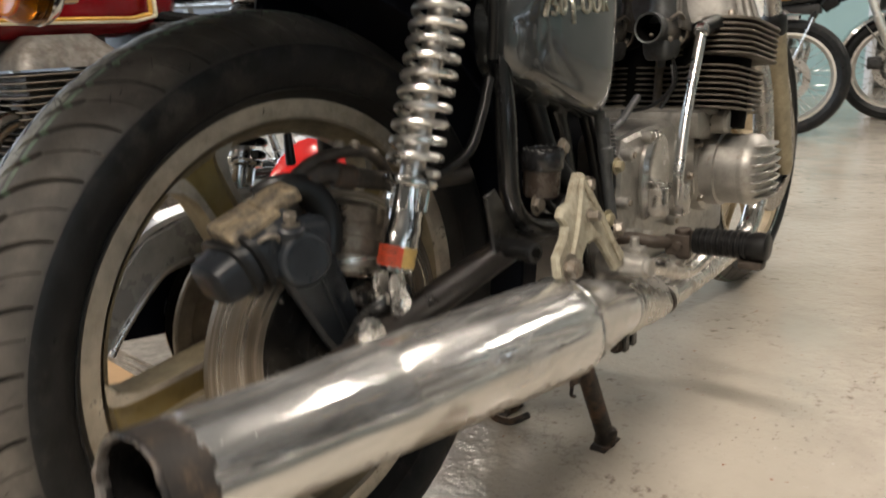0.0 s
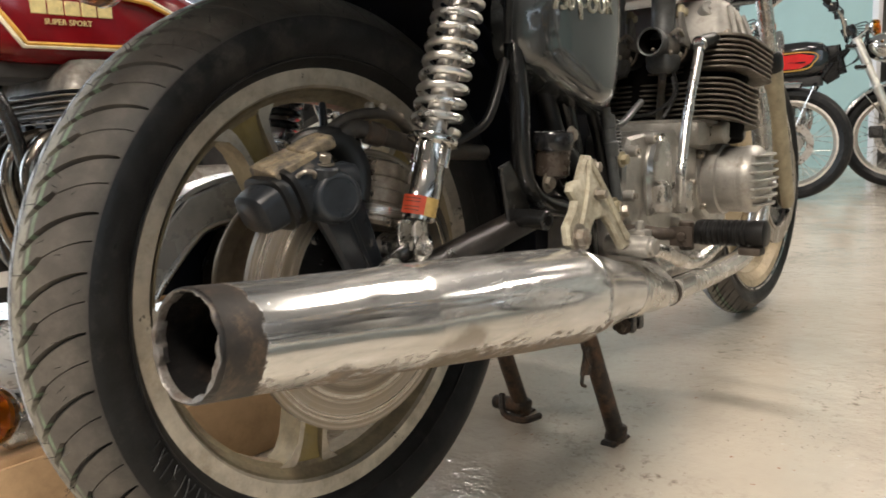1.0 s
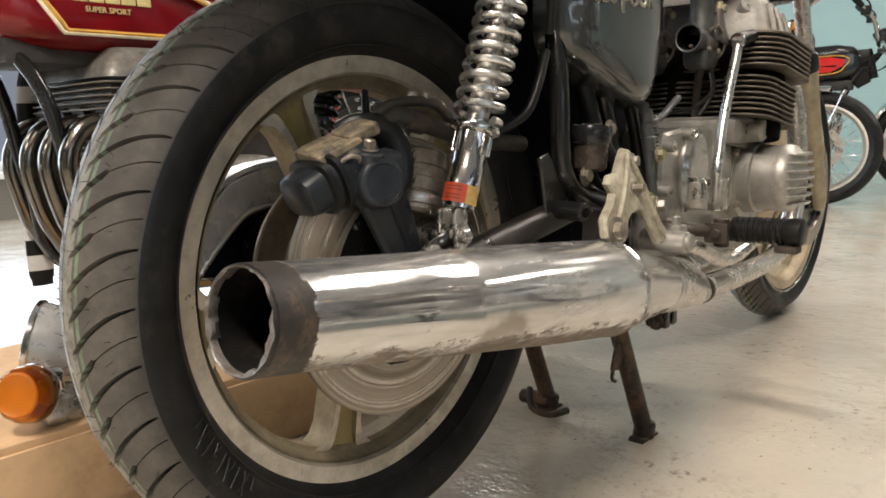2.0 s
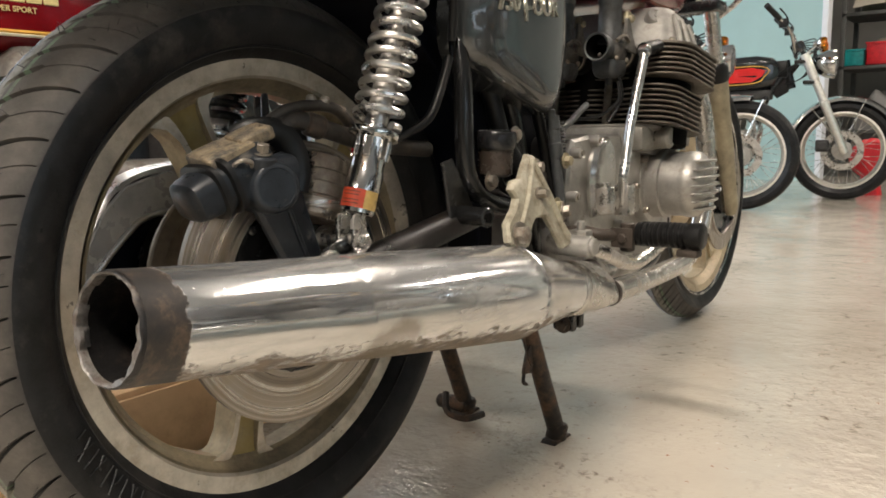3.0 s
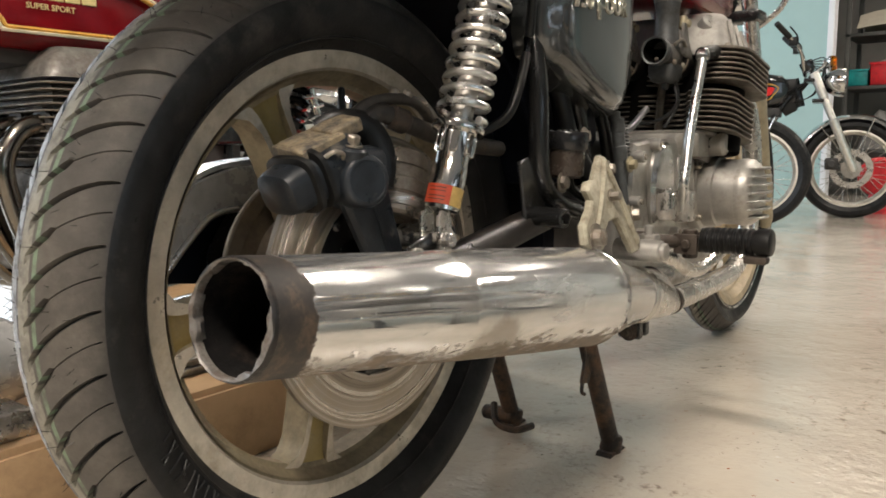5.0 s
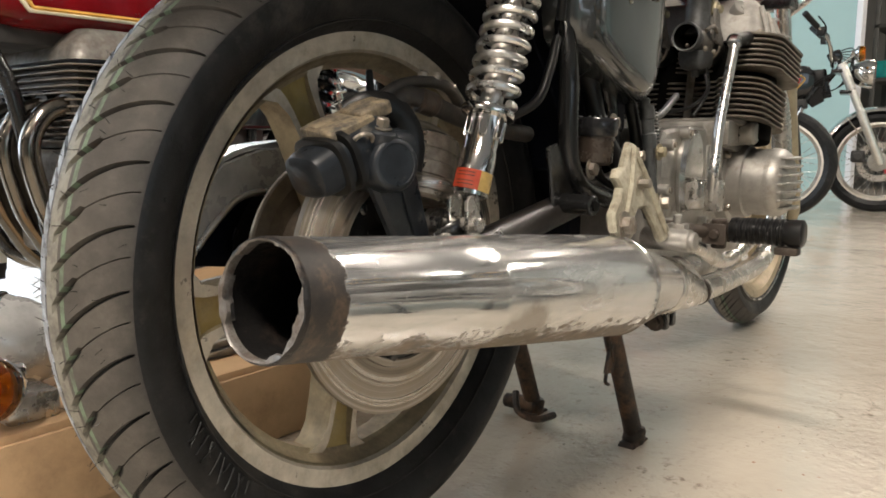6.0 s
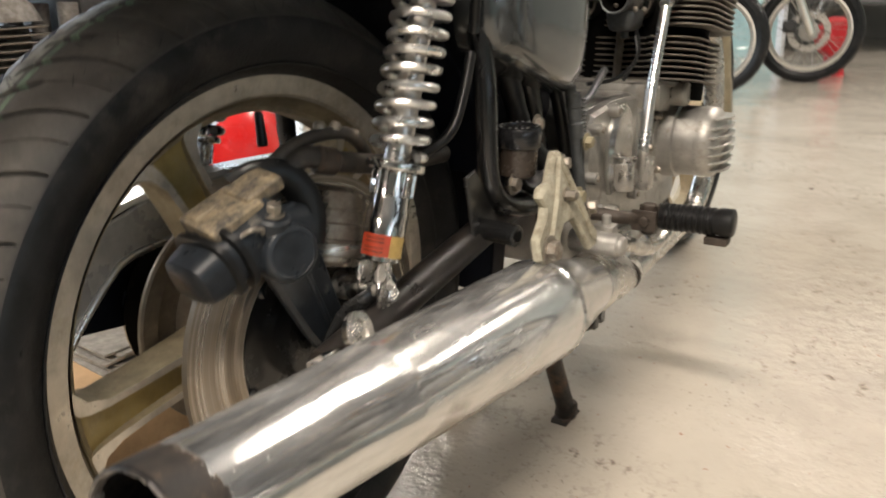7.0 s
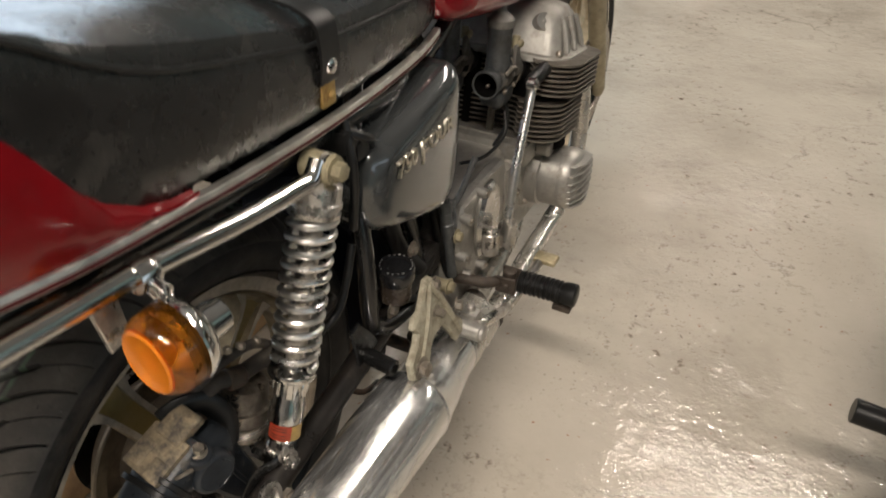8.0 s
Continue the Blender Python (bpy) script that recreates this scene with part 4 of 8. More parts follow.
for r, x in ((0.2545, 0.0530),):
    bm = B()
    lathe(bm, [(x - 0.0015, r - 0.0016), (x + 0.0006, r - 0.0006), (x + 0.0006, r + 0.0006), (x - 0.0015, r + 0.0016)], AX, (1, 0, 0), 96, False, False)
    part("sidewall_ring", bm, "rubber", rear, "thin moulded ring on the tyre sidewall")
bm = B()
lathe(bm, [(-0.098, 0.05), (-0.098, 0.088), (-0.092, 0.090), (-0.092, 0.05)], AX, (1, 0, 0), 40)
part("sprocket", bm, "frame_black", rear, "dirty rear chain sprocket")
bm = B()
rod(bm, (-0.17, AX.y, AX.z), (0.17, AX.y, AX.z), 0.009)
hexbolt(bm, (0.150, AX.y, AX.z), (1, 0, 0), 0.014, 0.014)
part("axle", bm, "bolt", rear, "steel axle with hexagon nut")

front = cast_wheel("front_wheel", Vector((0, 1.39, 0.328)), 0.328, 0.046, 0.258, bike, 10.0, 44, "wheel_tan", "wheel_tan", 0.14)
front.location.y = 0.058

# swingarm
bm = B()
for s in (-1, 1):
    tube(bm, [(s * 0.125, 0.42, 0.425), (s * 0.138, 0.25, 0.405), (s * 0.140, 0.05, 0.372), (s * 0.140, -0.06, 0.352)], 0.0165, 14, 5, flat=1.15)
rod(bm, (-0.14, 0.42, 0.425), (0.14, 0.42, 0.425), 0.027)
arm = part("swingarm", bm, "arm_steel", bike, "dusty black tubular swingarm")
bm = B()
prism(bm, [(-0.085, 0.335), (0.0, 0.335), (0.01, 0.35), (0.0, 0.37), (-0.085, 0.37)], 0.143, 0.152, 0.002)
lathe(bm, [(0, 0.019), (0.006, 0.019), (0.006, 0.012), (0.003, 0.011)], (0.152, -0.028, 0.376), (1, 0.1, 0.35), 20)
hexbolt(bm, (0.151, -0.07, 0.352), (1, 0, 0), 0.008, 0.008)
part("chain_adjuster", bm, "chrome_dull", arm, "plated chain adjuster plate")
bm = B()
tube(bm, [(0.150, 0.035, 0.405), (0.140, 0.005, 0.395), (0.125, -0.010, 0.380), (0.112, -0.035, 0.335), (0.108, -0.045, 0.31)], 0.004, 8, 6, flat=2.2)
part("brake_stay", bm, "frame_black", arm, "bent flat steel stay")

# rear shocks
def shock(sx):
    lo, hi = Vector((sx * 0.143, 0.013, 0.400)), Vector((sx * 0.155, 0.128, 0.741))
    if sx < 0:
        lo, hi = lo + Vector((0, 0.016, 0)), hi + Vector((0, 0.008, 0))
    ax = (hi - lo).normalized()
    L = (hi - lo).length
    bm = B()
    lathe(bm, [(0.028, 0.014), (0.030, 0.0185), (0.046, 0.0195), (0.075, 0.0195), (0.078, 0.018), (0.108, 0.0185), (0.112, 0.0185), (0.114, 0.0275), (0.1175, 0.0285), (0.121, 0.0275), (0.123, 0.016)], lo, ax, 28)
    b = part("rear_shock", bm, "chrome", bike, "chromed coil-over rear shock absorber")
    for k in range(7):
        bm = B()
        a, u, v = basis(ax)
        t = 2 * math.pi * k / 7
        p = lo + ax * 0.101 + (u * math.cos(t) + v * math.sin(t)) * 0.0185
        box(bm, (-0.004, -0.0025, -0.011), (0.004, 0.0025, 0.011), 0.001, 1, Matrix.Translation(p) @ ax.to_track_quat("Z", "Y").to_matrix().to_4x4() @ pose(0, 0, 0, 0, 0, math.degrees(t) + 90))
        part("adjuster_lug", bm, "chrome", b)
    bm = B()
    s0, s1 = 0.127, L - 0.052
    turns = 11.3
    line = []
    a, u, v = basis(ax)
    N = int(turns * 26)
    for k in range(N + 1):
        f = k / N
        t = 2 * math.pi * turns * f
        line.append(lo + ax * (s0 + (s1 - s0) * f) + (u * math.cos(t) + v * math.sin(t)) * (0.0245 if sx > 0 else 0.0265))
    tube(bm, line, 0.0043 if sx > 0 else 0.0058, 9, 1)
    part("coil_spring", bm, "spring_steel" if sx > 0 else "frame_black", b, ("bright" if sx > 0 else "black") + " coil spring round the damper")
    bm = B()
    lathe(bm, [(0.118, 0.0125), (L - 0.04, 0.0125)], lo, ax, 20)
    part("damper_rod", bm, "chrome_dull", b)
    bm = B()
    lathe(bm, [(L - 0.054, 0.018), (L - 0.052, 0.0285), (L - 0.047, 0.0290), (L - 0.046, 0.0265), (L - 0.042, 0.0265), (L - 0.041, 0.029), (L - 0.036, 0.029), (L - 0.035, 0.027), (L - 0.018, 0.0265), (L - 0.014, 0.022), (L - 0.012, 0.012)], lo, ax, 28)
    part("spring_cap", bm, "chrome_dull", b, "dull chromed upper spring cap")
    bm = B()
    lathe(bm, [(-0.019, 0.014), (-0.016, 0.0165), (0.016, 0.0165), (0.019, 0.014)], hi, (1, 0, 0), 24)
    hexbolt(bm, hi + Vector((sx * 0.018, 0, 0)), (sx, 0, 0), 0.0105, 0.013)
    part("top_nut", bm, "cad_plate", b, "yellow-plated top mounting nut")
    bm = B()
    for e in (-1, 1):
        prism(bm, rrect(lo.y - 0.010, lo.z - 0.014, lo.y + 0.011, lo.z + 0.030, 0.008), lo.x + e * 0.011 - 0.0025, lo.x + e * 0.011 + 0.0025, 0.001)
    rod(bm, lo + Vector((-sx * 0.03, 0, 0)), lo + Vector((sx * 0.019, 0, 0)), 0.007)
    hexbolt(bm, lo + Vector((sx * 0.014, 0, 0)), (sx, 0, 0), 0.0085, 0.009)
    lathe(bm, [(-0.012, 0.014), (0.012, 0.014)], lo - Vector((sx * 0.03, 0, 0)), (1, 0, 0), 16)
    part("lower_clevis", bm, "chrome_dull", b, "plated lower fork of the shock")
    if sx > 0:
        a, u, v = basis(ax)
        for mat, t0, t1 in (("label_red", -75, 12), ("label_yellow", 12, 62)):
            bm = B()
            rows = []
            to_cam = Vector((0.56, -0.60, 0.0)).normalized()
            base = math.degrees(math.atan2(to_cam.dot(v), to_cam.dot(u)))
            sgn = 1 if (u * math.cos(radians(base + 20)) + v * math.sin(radians(base + 20))).dot(Vector((0, 1, 0))) > to_cam.y else -1
            for d in (0.034, 0.054):
                rows.append([lo + ax * d + (u * math.cos(radians(base + sgn * (t0 + (t1 - t0) * q / 10))) + v * math.sin(radians(base + sgn * (t0 + (t1 - t0) * q / 10)))) * 0.0200 for q in range(11)])
            rings(bm, rows, closed_u=False)
            part("warning_label", bm, mat, b, "small printed " + ("red" if mat == "label_red" else "yellow") + " warning label")
        bm = B()
        for d in (0.050, 0.0465, 0.041, 0.0375):
            rows = []
            for dd in (0, 0.0010):
                rows.append([lo + ax * (d + dd) + (u * math.cos(radians(base + sgn * (-60 + 5 * q))) + v * math.sin(radians(base + sgn * (-60 + 5 * q)))) * 0.0203 for q in range(12)])
            rings(bm, rows, closed_u=False)
        part("label_print", bm, "ink", b, "unreadable dark print bars")
    return b


shock(1)
shock(-1)

# frame
bm = B()
for s in (-1, 1):
    tube(bm, [(s * 0.108, 0.27, 0.77), (s * 0.116, 0.245, 0.69), (s * 0.134, 0.224, 0.625), (s * 0.148, 0.213, 0.56), (s * 0.150, 0.213, 0.475), (s * 0.150, 0.228, 0.440), (s * 0.150, 0.265, 0.418), (s * 0.148, 0.33, 0.404), (s * 0.13, 0.40, 0.39)], 0.0125, 14, 6)
    tube(bm, [(s * 0.13, 0.40, 0.40), (s * 0.115, 0.45, 0.29), (s * 0.11, 0.58, 0.235), (s * 0.11, 0.86, 0.235), (s * 0.10, 0.96, 0.30), (s * 0.05, 1.05, 0.62), (s * 0.02, 1.09, 0.80)], 0.015, 12, 6)
    tube(bm, [(s * 0.12, 0.40, 0.42), (s * 0.12, 0.36, 0.55), (s * 0.11, 0.28, 0.75)], 0.015, 12, 5)
    tube(bm, [(s * 0.10, -0.40, 0.80), (s * 0.115, -0.1, 0.765), (s * 0.12, 0.2, 0.745), (s * 0.10, 0.45, 0.73), (s * 0.03, 1.0, 0.84)], 0.013, 12, 6)
rod(bm, (0, 1.075, 0.74), (0, 1.03, 0.90), 0.03)
fr = part("frame", bm, "frame_black", bike, "scuffed black tubular steel frame")
bm = B()
rod(bm, (0.150, 0.201, 0.409), (0.196, 0.196, 0.408), 0.0120)
lathe(bm, [(0.0, 0.006), (0.001, 0.006)], (0.1962, 0.196, 0.408), (1, 0, 0), 10)
prism(bm, [(0.165, 0.475), (0.185, 0.480), (0.215, 0.44), (0.235, 0.405), (0.20, 0.388), (0.180, 0.395)], 0.146, 0.152, 0.002)
part("peg_boss", bm, "frame_black", fr, "bare passenger footrest boss with gusset")
# a flat disc; the hole's darkness is only its near-black colour
bm = B()
lathe(bm, [(0, 0.0062), (0.002, 0.0062)], (0.1955, 0.196, 0.408), (1, 0, 0), 12)
part("bolt_hole", bm, "recess_black", fr)
bm = B()
hexbolt(bm, (0.155, 0.262, 0.447), (1, 0, 0), 0.009, 0.008)
hexbolt(bm, (0.150, 0.33, 0.505), (1, 0, 0), 0.008, 0.008)
part("frame_bolt", bm, "bolt", fr)

# rear mudguard, dark plastic between wheel and seat
bm = B()
rows = []
for a in range(-18, 79, 6):
    r = 0.365 + 0.03 * max(0, (a - 60) / 70)
    row = []
    for x, dr in ((-0.095, -0.05), (-0.09, -0.01), (-0.06, 0.012), (0, 0.018), (0.06, 0.012), (0.09, -0.01), (0.095, -0.05)):
        row.append(polar(Vector((0, AX.y + 0.012, AX.z + 0.02)), r + dr, a, x))
    rows.append(row)
rings(bm, rows, closed_u=False)
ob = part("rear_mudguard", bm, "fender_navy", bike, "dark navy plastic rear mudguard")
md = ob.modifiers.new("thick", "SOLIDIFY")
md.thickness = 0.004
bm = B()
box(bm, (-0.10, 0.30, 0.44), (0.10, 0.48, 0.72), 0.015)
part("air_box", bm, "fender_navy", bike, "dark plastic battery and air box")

# chain side
GUARD = [(-0.168, 0.350), (-0.154, 0.395), (-0.131, 0.434), (-0.104, 0.459), (-0.051, 0.474), (0.05, 0.478), (0.20, 0.470), (0.36, 0.455), (0.36, 0.425), (0.20, 0.432), (0.05, 0.431), (-0.043, 0.427), (-0.082, 0.422), (-0.104, 0.408), (-0.136, 0.378), (-0.160, 0.350)]
bm = B()
prism(bm, GUARD, -0.096, -0.090, 0.002)
guard = part("chain_guard", bm, "guard_grey", bike, "smoky grey chain guard with bright edges")
outer = spline([(0, y, z) for y, z in GUARD[:8]], 4)
bm = B()
rings(bm, [[p + Vector((x, 0, dz)) for x, dz in ((-0.092, 0.0), (-0.096, 0.005), (-0.125, 0.006), (-0.132, 0.0), (-0.132, -0.02), (-0.129, -0.02), (-0.129, -0.003), (-0.096, -0.002))] for p in outer])
part("guard_top", bm, "spring_steel", guard, "bright folded top of the chain guard")
bm = B()
tube(bm, [(-0.0895, y, z) for y, z in GUARD[8:]], 0.0040, 10, 4)
part("guard_edge", bm, "spring_steel", guard, "rolled bright edge of the chain guard")
# added dark sheet that stands in for the shade behind the guard
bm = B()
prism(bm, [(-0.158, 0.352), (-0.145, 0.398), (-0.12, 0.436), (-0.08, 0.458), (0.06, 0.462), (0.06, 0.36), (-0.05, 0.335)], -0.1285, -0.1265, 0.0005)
part("guard_gap_shade", bm, "fender_navy", guard, "near-black sheet standing in for the shaded gap behind the chain guard")
bm = B()
for k in range(64):
    f = k / 64
    y = AX.y + (0.46 - AX.y) * f
    z = AX.z + 0.088 + (0.36 + 0.035 - AX.z - 0.088) * f
    box(bm, (-0.104, y - 0.0055, z - 0.006), (-0.088, y + 0.0055, z + 0.006), 0.0015, 1)
part("drive_chain", bm, "rusty_steel", bike, "dirty drive chain")

# brake caliper
CAL = Vector((0.083, -0.085, 0.475))
bm = B()
lathe(bm, [(-0.020, 0.022), (-0.014, 0.0265), (0.020, 0.0265), (0.030, 0.0255), (0.0335, 0.0235), (0.0345, 0.0225), (0.0350, 0.0195), (0.0342, 0.0190), (0.0342, 0.004)], CAL + Vector((0.018, 0.018, -0.014)), (1, -0.28, 0.05), 32)
cal = part("brake_caliper", bm, "caliper_black", bike, "dusty black rear brake caliper")


def wedge(bm, p, q, hw0, hw1, hh0, hh1, bulge=0.0, sq=0.82):
    """A rounded block that runs from p to q with half widths and half heights at both ends."""
    p, q = Vector(p), Vector(q)
    d = (q - p).normalized()
    u = Vector((1, 0, 0))
    u = (u - d * u.dot(d)).normalized()
    v = d.cross(u)
    rows = []
    for f, e in ((0, 0.72), (0.04, 0.94), (0.12, 1.0), (0.5, 1.0 + bulge), (0.88, 1.0), (0.96, 0.94), (1, 0.72)):
        hw, hh = (hw0 + (hw1 - hw0) * f) * e, (hh0 + (hh1 - hh0) * f) * e
        rows.append([p + (q - p) * f + u * (hw * math.copysign(abs(math.cos(t)) ** sq, math.cos(t))) + v * (hh * math.copysign(abs(math.sin(t)) ** sq, math.sin(t))) for t in [2 * math.pi * (k + 0.5) / 32 for k in range(32)]])
    rings(bm, rows)


NA, NB = Vector((0.086, -0.150, 0.449)), Vector((0.092, -0.062, 0.487))
ND = (NB - NA).normalized()
bm = B()
wedge(bm, NA + ND * 0.002, NB, 0.0255, 0.036, 0.0205, 0.0265, 0.0, 0.6)
part("caliper_nose", bm, "caliper_black", cal)
for k, (f, hw, hh) in enumerate(((0.27, 0.0315, 0.0258), (0.41, 0.0330, 0.0272))):
    bm = B()
    c0 = NA.lerp(NB, f)
    wedge(bm, c0, c0 + ND * 0.0070, hw + 0.0018, hw + 0.0024, hh + 0.0018, hh + 0.0024, 0.0, 0.55)
    part("caliper_rib", bm, "rubber_black", cal, "rolled lip of the rubber cup")
bm = B()
wedge(bm, (0.102, -0.106, 0.470), (0.108, -0.036, 0.468), 0.018, 0.020, 0.022, 0.027, 0.0, 0.6)
part("caliper_cheek", bm, "caliper_black", cal)
BT = pose(0.087, -0.090, 0.5035, 22, 8, -8)
bm = B()
box(bm, (-0.026, -0.040, -0.010), (0.026, 0.012, 0.004), 0.004, 2, BT)
part("caliper_bridge", bm, "caliper_tan", cal, "tan dust-covered top of the caliper")
for lo, hi in (((-0.018, 0.002, -0.006), (0.017, 0.040, 0.0075)), ((-0.021, -0.036, 0.000), (-0.004, -0.006, 0.0062)), ((0.004, -0.040, -0.004), (0.021, -0.016, 0.0058))):
    bm = B()
    box(bm, lo, hi, 0.0035, 3, BT)
    part("bridge_pad", bm, "caliper_tan", cal, "dusty tan raised pad of the bridge")
bm = B()
lathe(bm, [(-0.016, 0.0150), (0.0, 0.0155), (0.006, 0.0150), (0.008, 0.0125)], (0.117, -0.080, 0.487), (0.30, -0.05, 1), 20)
part("caliper_ear", bm, "caliper_black", cal)
bm = B()
hexbolt(bm, (0.119, -0.080, 0.4955), (0.30, -0.05, 1), 0.0065, 0.010)
part("caliper_bolt", bm, "bolt", cal, "dusty hexagon bolt")
bm = B()
tube(bm, [(0.116, -0.112, 0.486), (0.122, -0.107, 0.490), (0.124, -0.098, 0.488), (0.119, -0.096, 0.482), (0.113, -0.103, 0.481), (0.116, -0.112, 0.486)], 0.0022, 8, 5)
part("slide_eyelet", bm, "bolt", cal, "wire eyelet on the slide pin")
bm = B()
rod(bm, (0.100, -0.070, 0.500), (0.098, -0.064, 0.515), 0.0045)
lathe(bm, [(0, 0.0035), (0.010, 0.003)], (0.098, -0.064, 0.513), (-0.1, 0.3, 1), 8)
part("bleed_nipple", bm, "caliper_tan", cal, "dusty bleed nipple")
bm = B()
tube(bm, [(0.066, -0.070, 0.508), (0.076, -0.056, 0.517), (0.090, -0.036, 0.515), (0.101, -0.027, 0.499), (0.106, -0.025, 0.478), (0.107, -0.031, 0.455)], 0.0078, 14, 6, flat=1.9)
part("rubber_boot", bm, "rubber_black", cal, "black rubber dust boot arched over the caliper")
bm = B()
tube(bm, [(0.068, -0.064, 0.519), (0.080, -0.047, 0.524), (0.092, -0.031, 0.516), (0.102, -0.020, 0.498), (0.107, -0.018, 0.478)], 0.0045, 10, 6, flat=1.5)
part("boot_rib", bm, "rubber_black", cal, "raised rib of the dust boot")
bm = B()
prism(bm, [(-0.098, 0.486), (-0.045, 0.496), (-0.028, 0.47), (0.002, 0.38), (0.014, 0.345), (-0.02, 0.335), (-0.045, 0.37), (-0.085, 0.44)], 0.100, 0.114, 0.004)
part("torque_arm", bm, "caliper_black", cal, "black caliper torque arm")
bm = B()
prism(bm, [(-0.050, 0.440), (-0.044, 0.440), (-0.006, 0.345), (-0.012, 0.345)], 0.1135, 0.1165, 0.0008)
part("arm_rib", bm, "caliper_black", cal)
bm = B()
lathe(bm, [(d, r * 1.27) for d, r in [(-0.006, 0.012), (-0.004, 0.025), (0.0, 0.0275), (0.016, 0.0275), (0.017, 0.0262), (0.020, 0.0262), (0.021, 0.0275), (0.034, 0.0275), (0.036, 0.0255), (0.048, 0.0255), (0.049, 0.0268), (0.060, 0.0265), (0.064, 0.0262), (0.067, 0.0225), (0.070, 0.014)]], (0.088, 0.008, 0.424), (-0.05, 0.34, 1.0), 36)
part("caliper_piston", bm, "brown_alloy", cal, "worn brown steel cylinder beside the caliper")
bm = B()
lathe(bm, [(0.0, 0.0350), (0.001, 0.0362), (0.011, 0.0362), (0.012, 0.0350)], (0.088, 0.0095, 0.4285), (-0.05, 0.34, 1.0), 36)
part("cylinder_band", bm, "disc", cal, "scratched pale band round the cylinder")
bm = B()
tube(bm, [(0.082, -0.040, 0.526), (0.089, -0.022, 0.538), (0.094, 0.005, 0.543), (0.099, 0.036, 0.541), (0.100, 0.056, 0.529), (0.096, 0.072, 0.512)], 0.0062, 10, 6)
part("brake_hose", bm, "rubber_dusty", cal, "dusty rubber brake hose")
bm = B()
tube(bm, [(0.088, -0.034, 0.515), (0.096, -0.016, 0.528), (0.104, 0.006, 0.521), (0.104, 0.034, 0.514), (0.104, 0.062, 0.507), (0.104, 0.11, 0.498), (0.10, 0.20, 0.49)], 0.0100, 12, 6)
part("hose_sleeve", bm, "rubber_dusty", cal, "thick dusty hose sleeve")
bm = B()
lathe(bm, [(-0.011, 0.0105), (-0.009, 0.0128), (0.008, 0.0128), (0.011, 0.0105)], (0.104, 0.004, 0.5215), (0.25, 0.95, -0.3), 18)
part("hose_elbow", bm, "brown_steel", cal, "rusty elbow fitting of the hose")
for p, d in (((0.092, 0.012, 0.548), (0, 0.2, 1)), ((0.098, 0.026, 0.546), (0.2, 0.3, 1)), ((0.10, 0.048, 0.536), (0.3, 0.5, 1))):
    bm = B()
    domebolt(bm, p, d, 0.0058, 0.007)
    part("hose_bolt", bm, "bolt", cal)
bm = B()
tube(bm, [(0.145, 0.19, 0.60), (0.150, 0.165, 0.56), (0.148, 0.14, 0.525), (0.13, 0.10, 0.505)], 0.0055, 10, 7)
tube(bm, [(0.146, 0.195, 0.62), (0.155, 0.19, 0.70), (0.14, 0.20, 0.76)], 0.0055, 10, 5)
part("breather_hose", bm, "rubber_black", bike, "thin black rubber hose")

# silencer
M0, M1 = Vector((0.230, -0.312, 0.388)), Vector((0.205, 0.222, 0.312))
MA = (M1 - M0).normalized()
ML = (M1 - M0).length


JAG = random.Random(11)
JAGS = [(JAG.uniform(0, 6.28), JAG.uniform(0.05, 0.34), JAG.uniform(0.15, 1.0) ** 1.6) for k in range(13)]


def jag(t):
    """Torn tongues round the sawn end, uneven in width and reach."""
    s = 0.0
    for c0, w, h in JAGS:
        d = abs((t - c0 + math.pi) % (2 * math.pi) - math.pi)
        s = max(s, h * min(1.0, 1.6 * max(0.0, 1 - d / w)))
    return s


def ragged(k, t, d, r):
    if k == 0:
        d += 0.0006 * math.sin(5 * t + 1) + 0.0005 * math.sin(13 * t)
    return d, r * (1 + 0.006 * math.sin(3 * t + k))


bm = B()
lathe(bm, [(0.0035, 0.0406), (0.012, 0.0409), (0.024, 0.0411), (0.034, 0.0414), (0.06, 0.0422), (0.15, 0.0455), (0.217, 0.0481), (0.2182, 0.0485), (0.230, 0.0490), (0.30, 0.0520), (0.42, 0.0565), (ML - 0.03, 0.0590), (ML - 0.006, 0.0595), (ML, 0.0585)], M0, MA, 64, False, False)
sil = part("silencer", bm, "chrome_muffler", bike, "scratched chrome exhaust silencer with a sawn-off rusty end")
bm = B()
lathe(bm, [(0.0, 0.0388), (0.0010, 0.0399), (0.0028, 0.0405), (0.0042, 0.0407), (0.0048, 0.0402)], M0, MA, 128, False, False, lambda k, t, d, r: ragged(k, t, d, r) if k < 2 else (d, r))
part("tail_end", bm, "burnt_tail", sil, "burnt and rusted sawn tail end")
bm = B()
lathe(bm, [(0.0, 0.0389), (0.0003, 0.0381), (0.003, 0.0375), (0.010, 0.0370)], M0, MA, 160, False, False, lambda k, t, d, r: (ragged(0, t, d, r)[0] + 0.0006 * (k > 0), r - (0.0004 + 0.0058 * jag(t) + 0.0003 * math.sin(43 * t) * math.sin(5 * t) if k in (1, 2) else 0)))
part("cut_edge", bm, "cut_steel", sil, "jagged sawn edge")
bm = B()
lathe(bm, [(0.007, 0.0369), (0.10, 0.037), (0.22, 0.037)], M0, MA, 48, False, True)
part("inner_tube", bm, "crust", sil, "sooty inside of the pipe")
# cone, clamp and link pipe
K1 = Vector((0.197, 0.392, 0.285))
KA = (K1 - M1).normalized()
KL = (K1 - M1).length
bm = B()
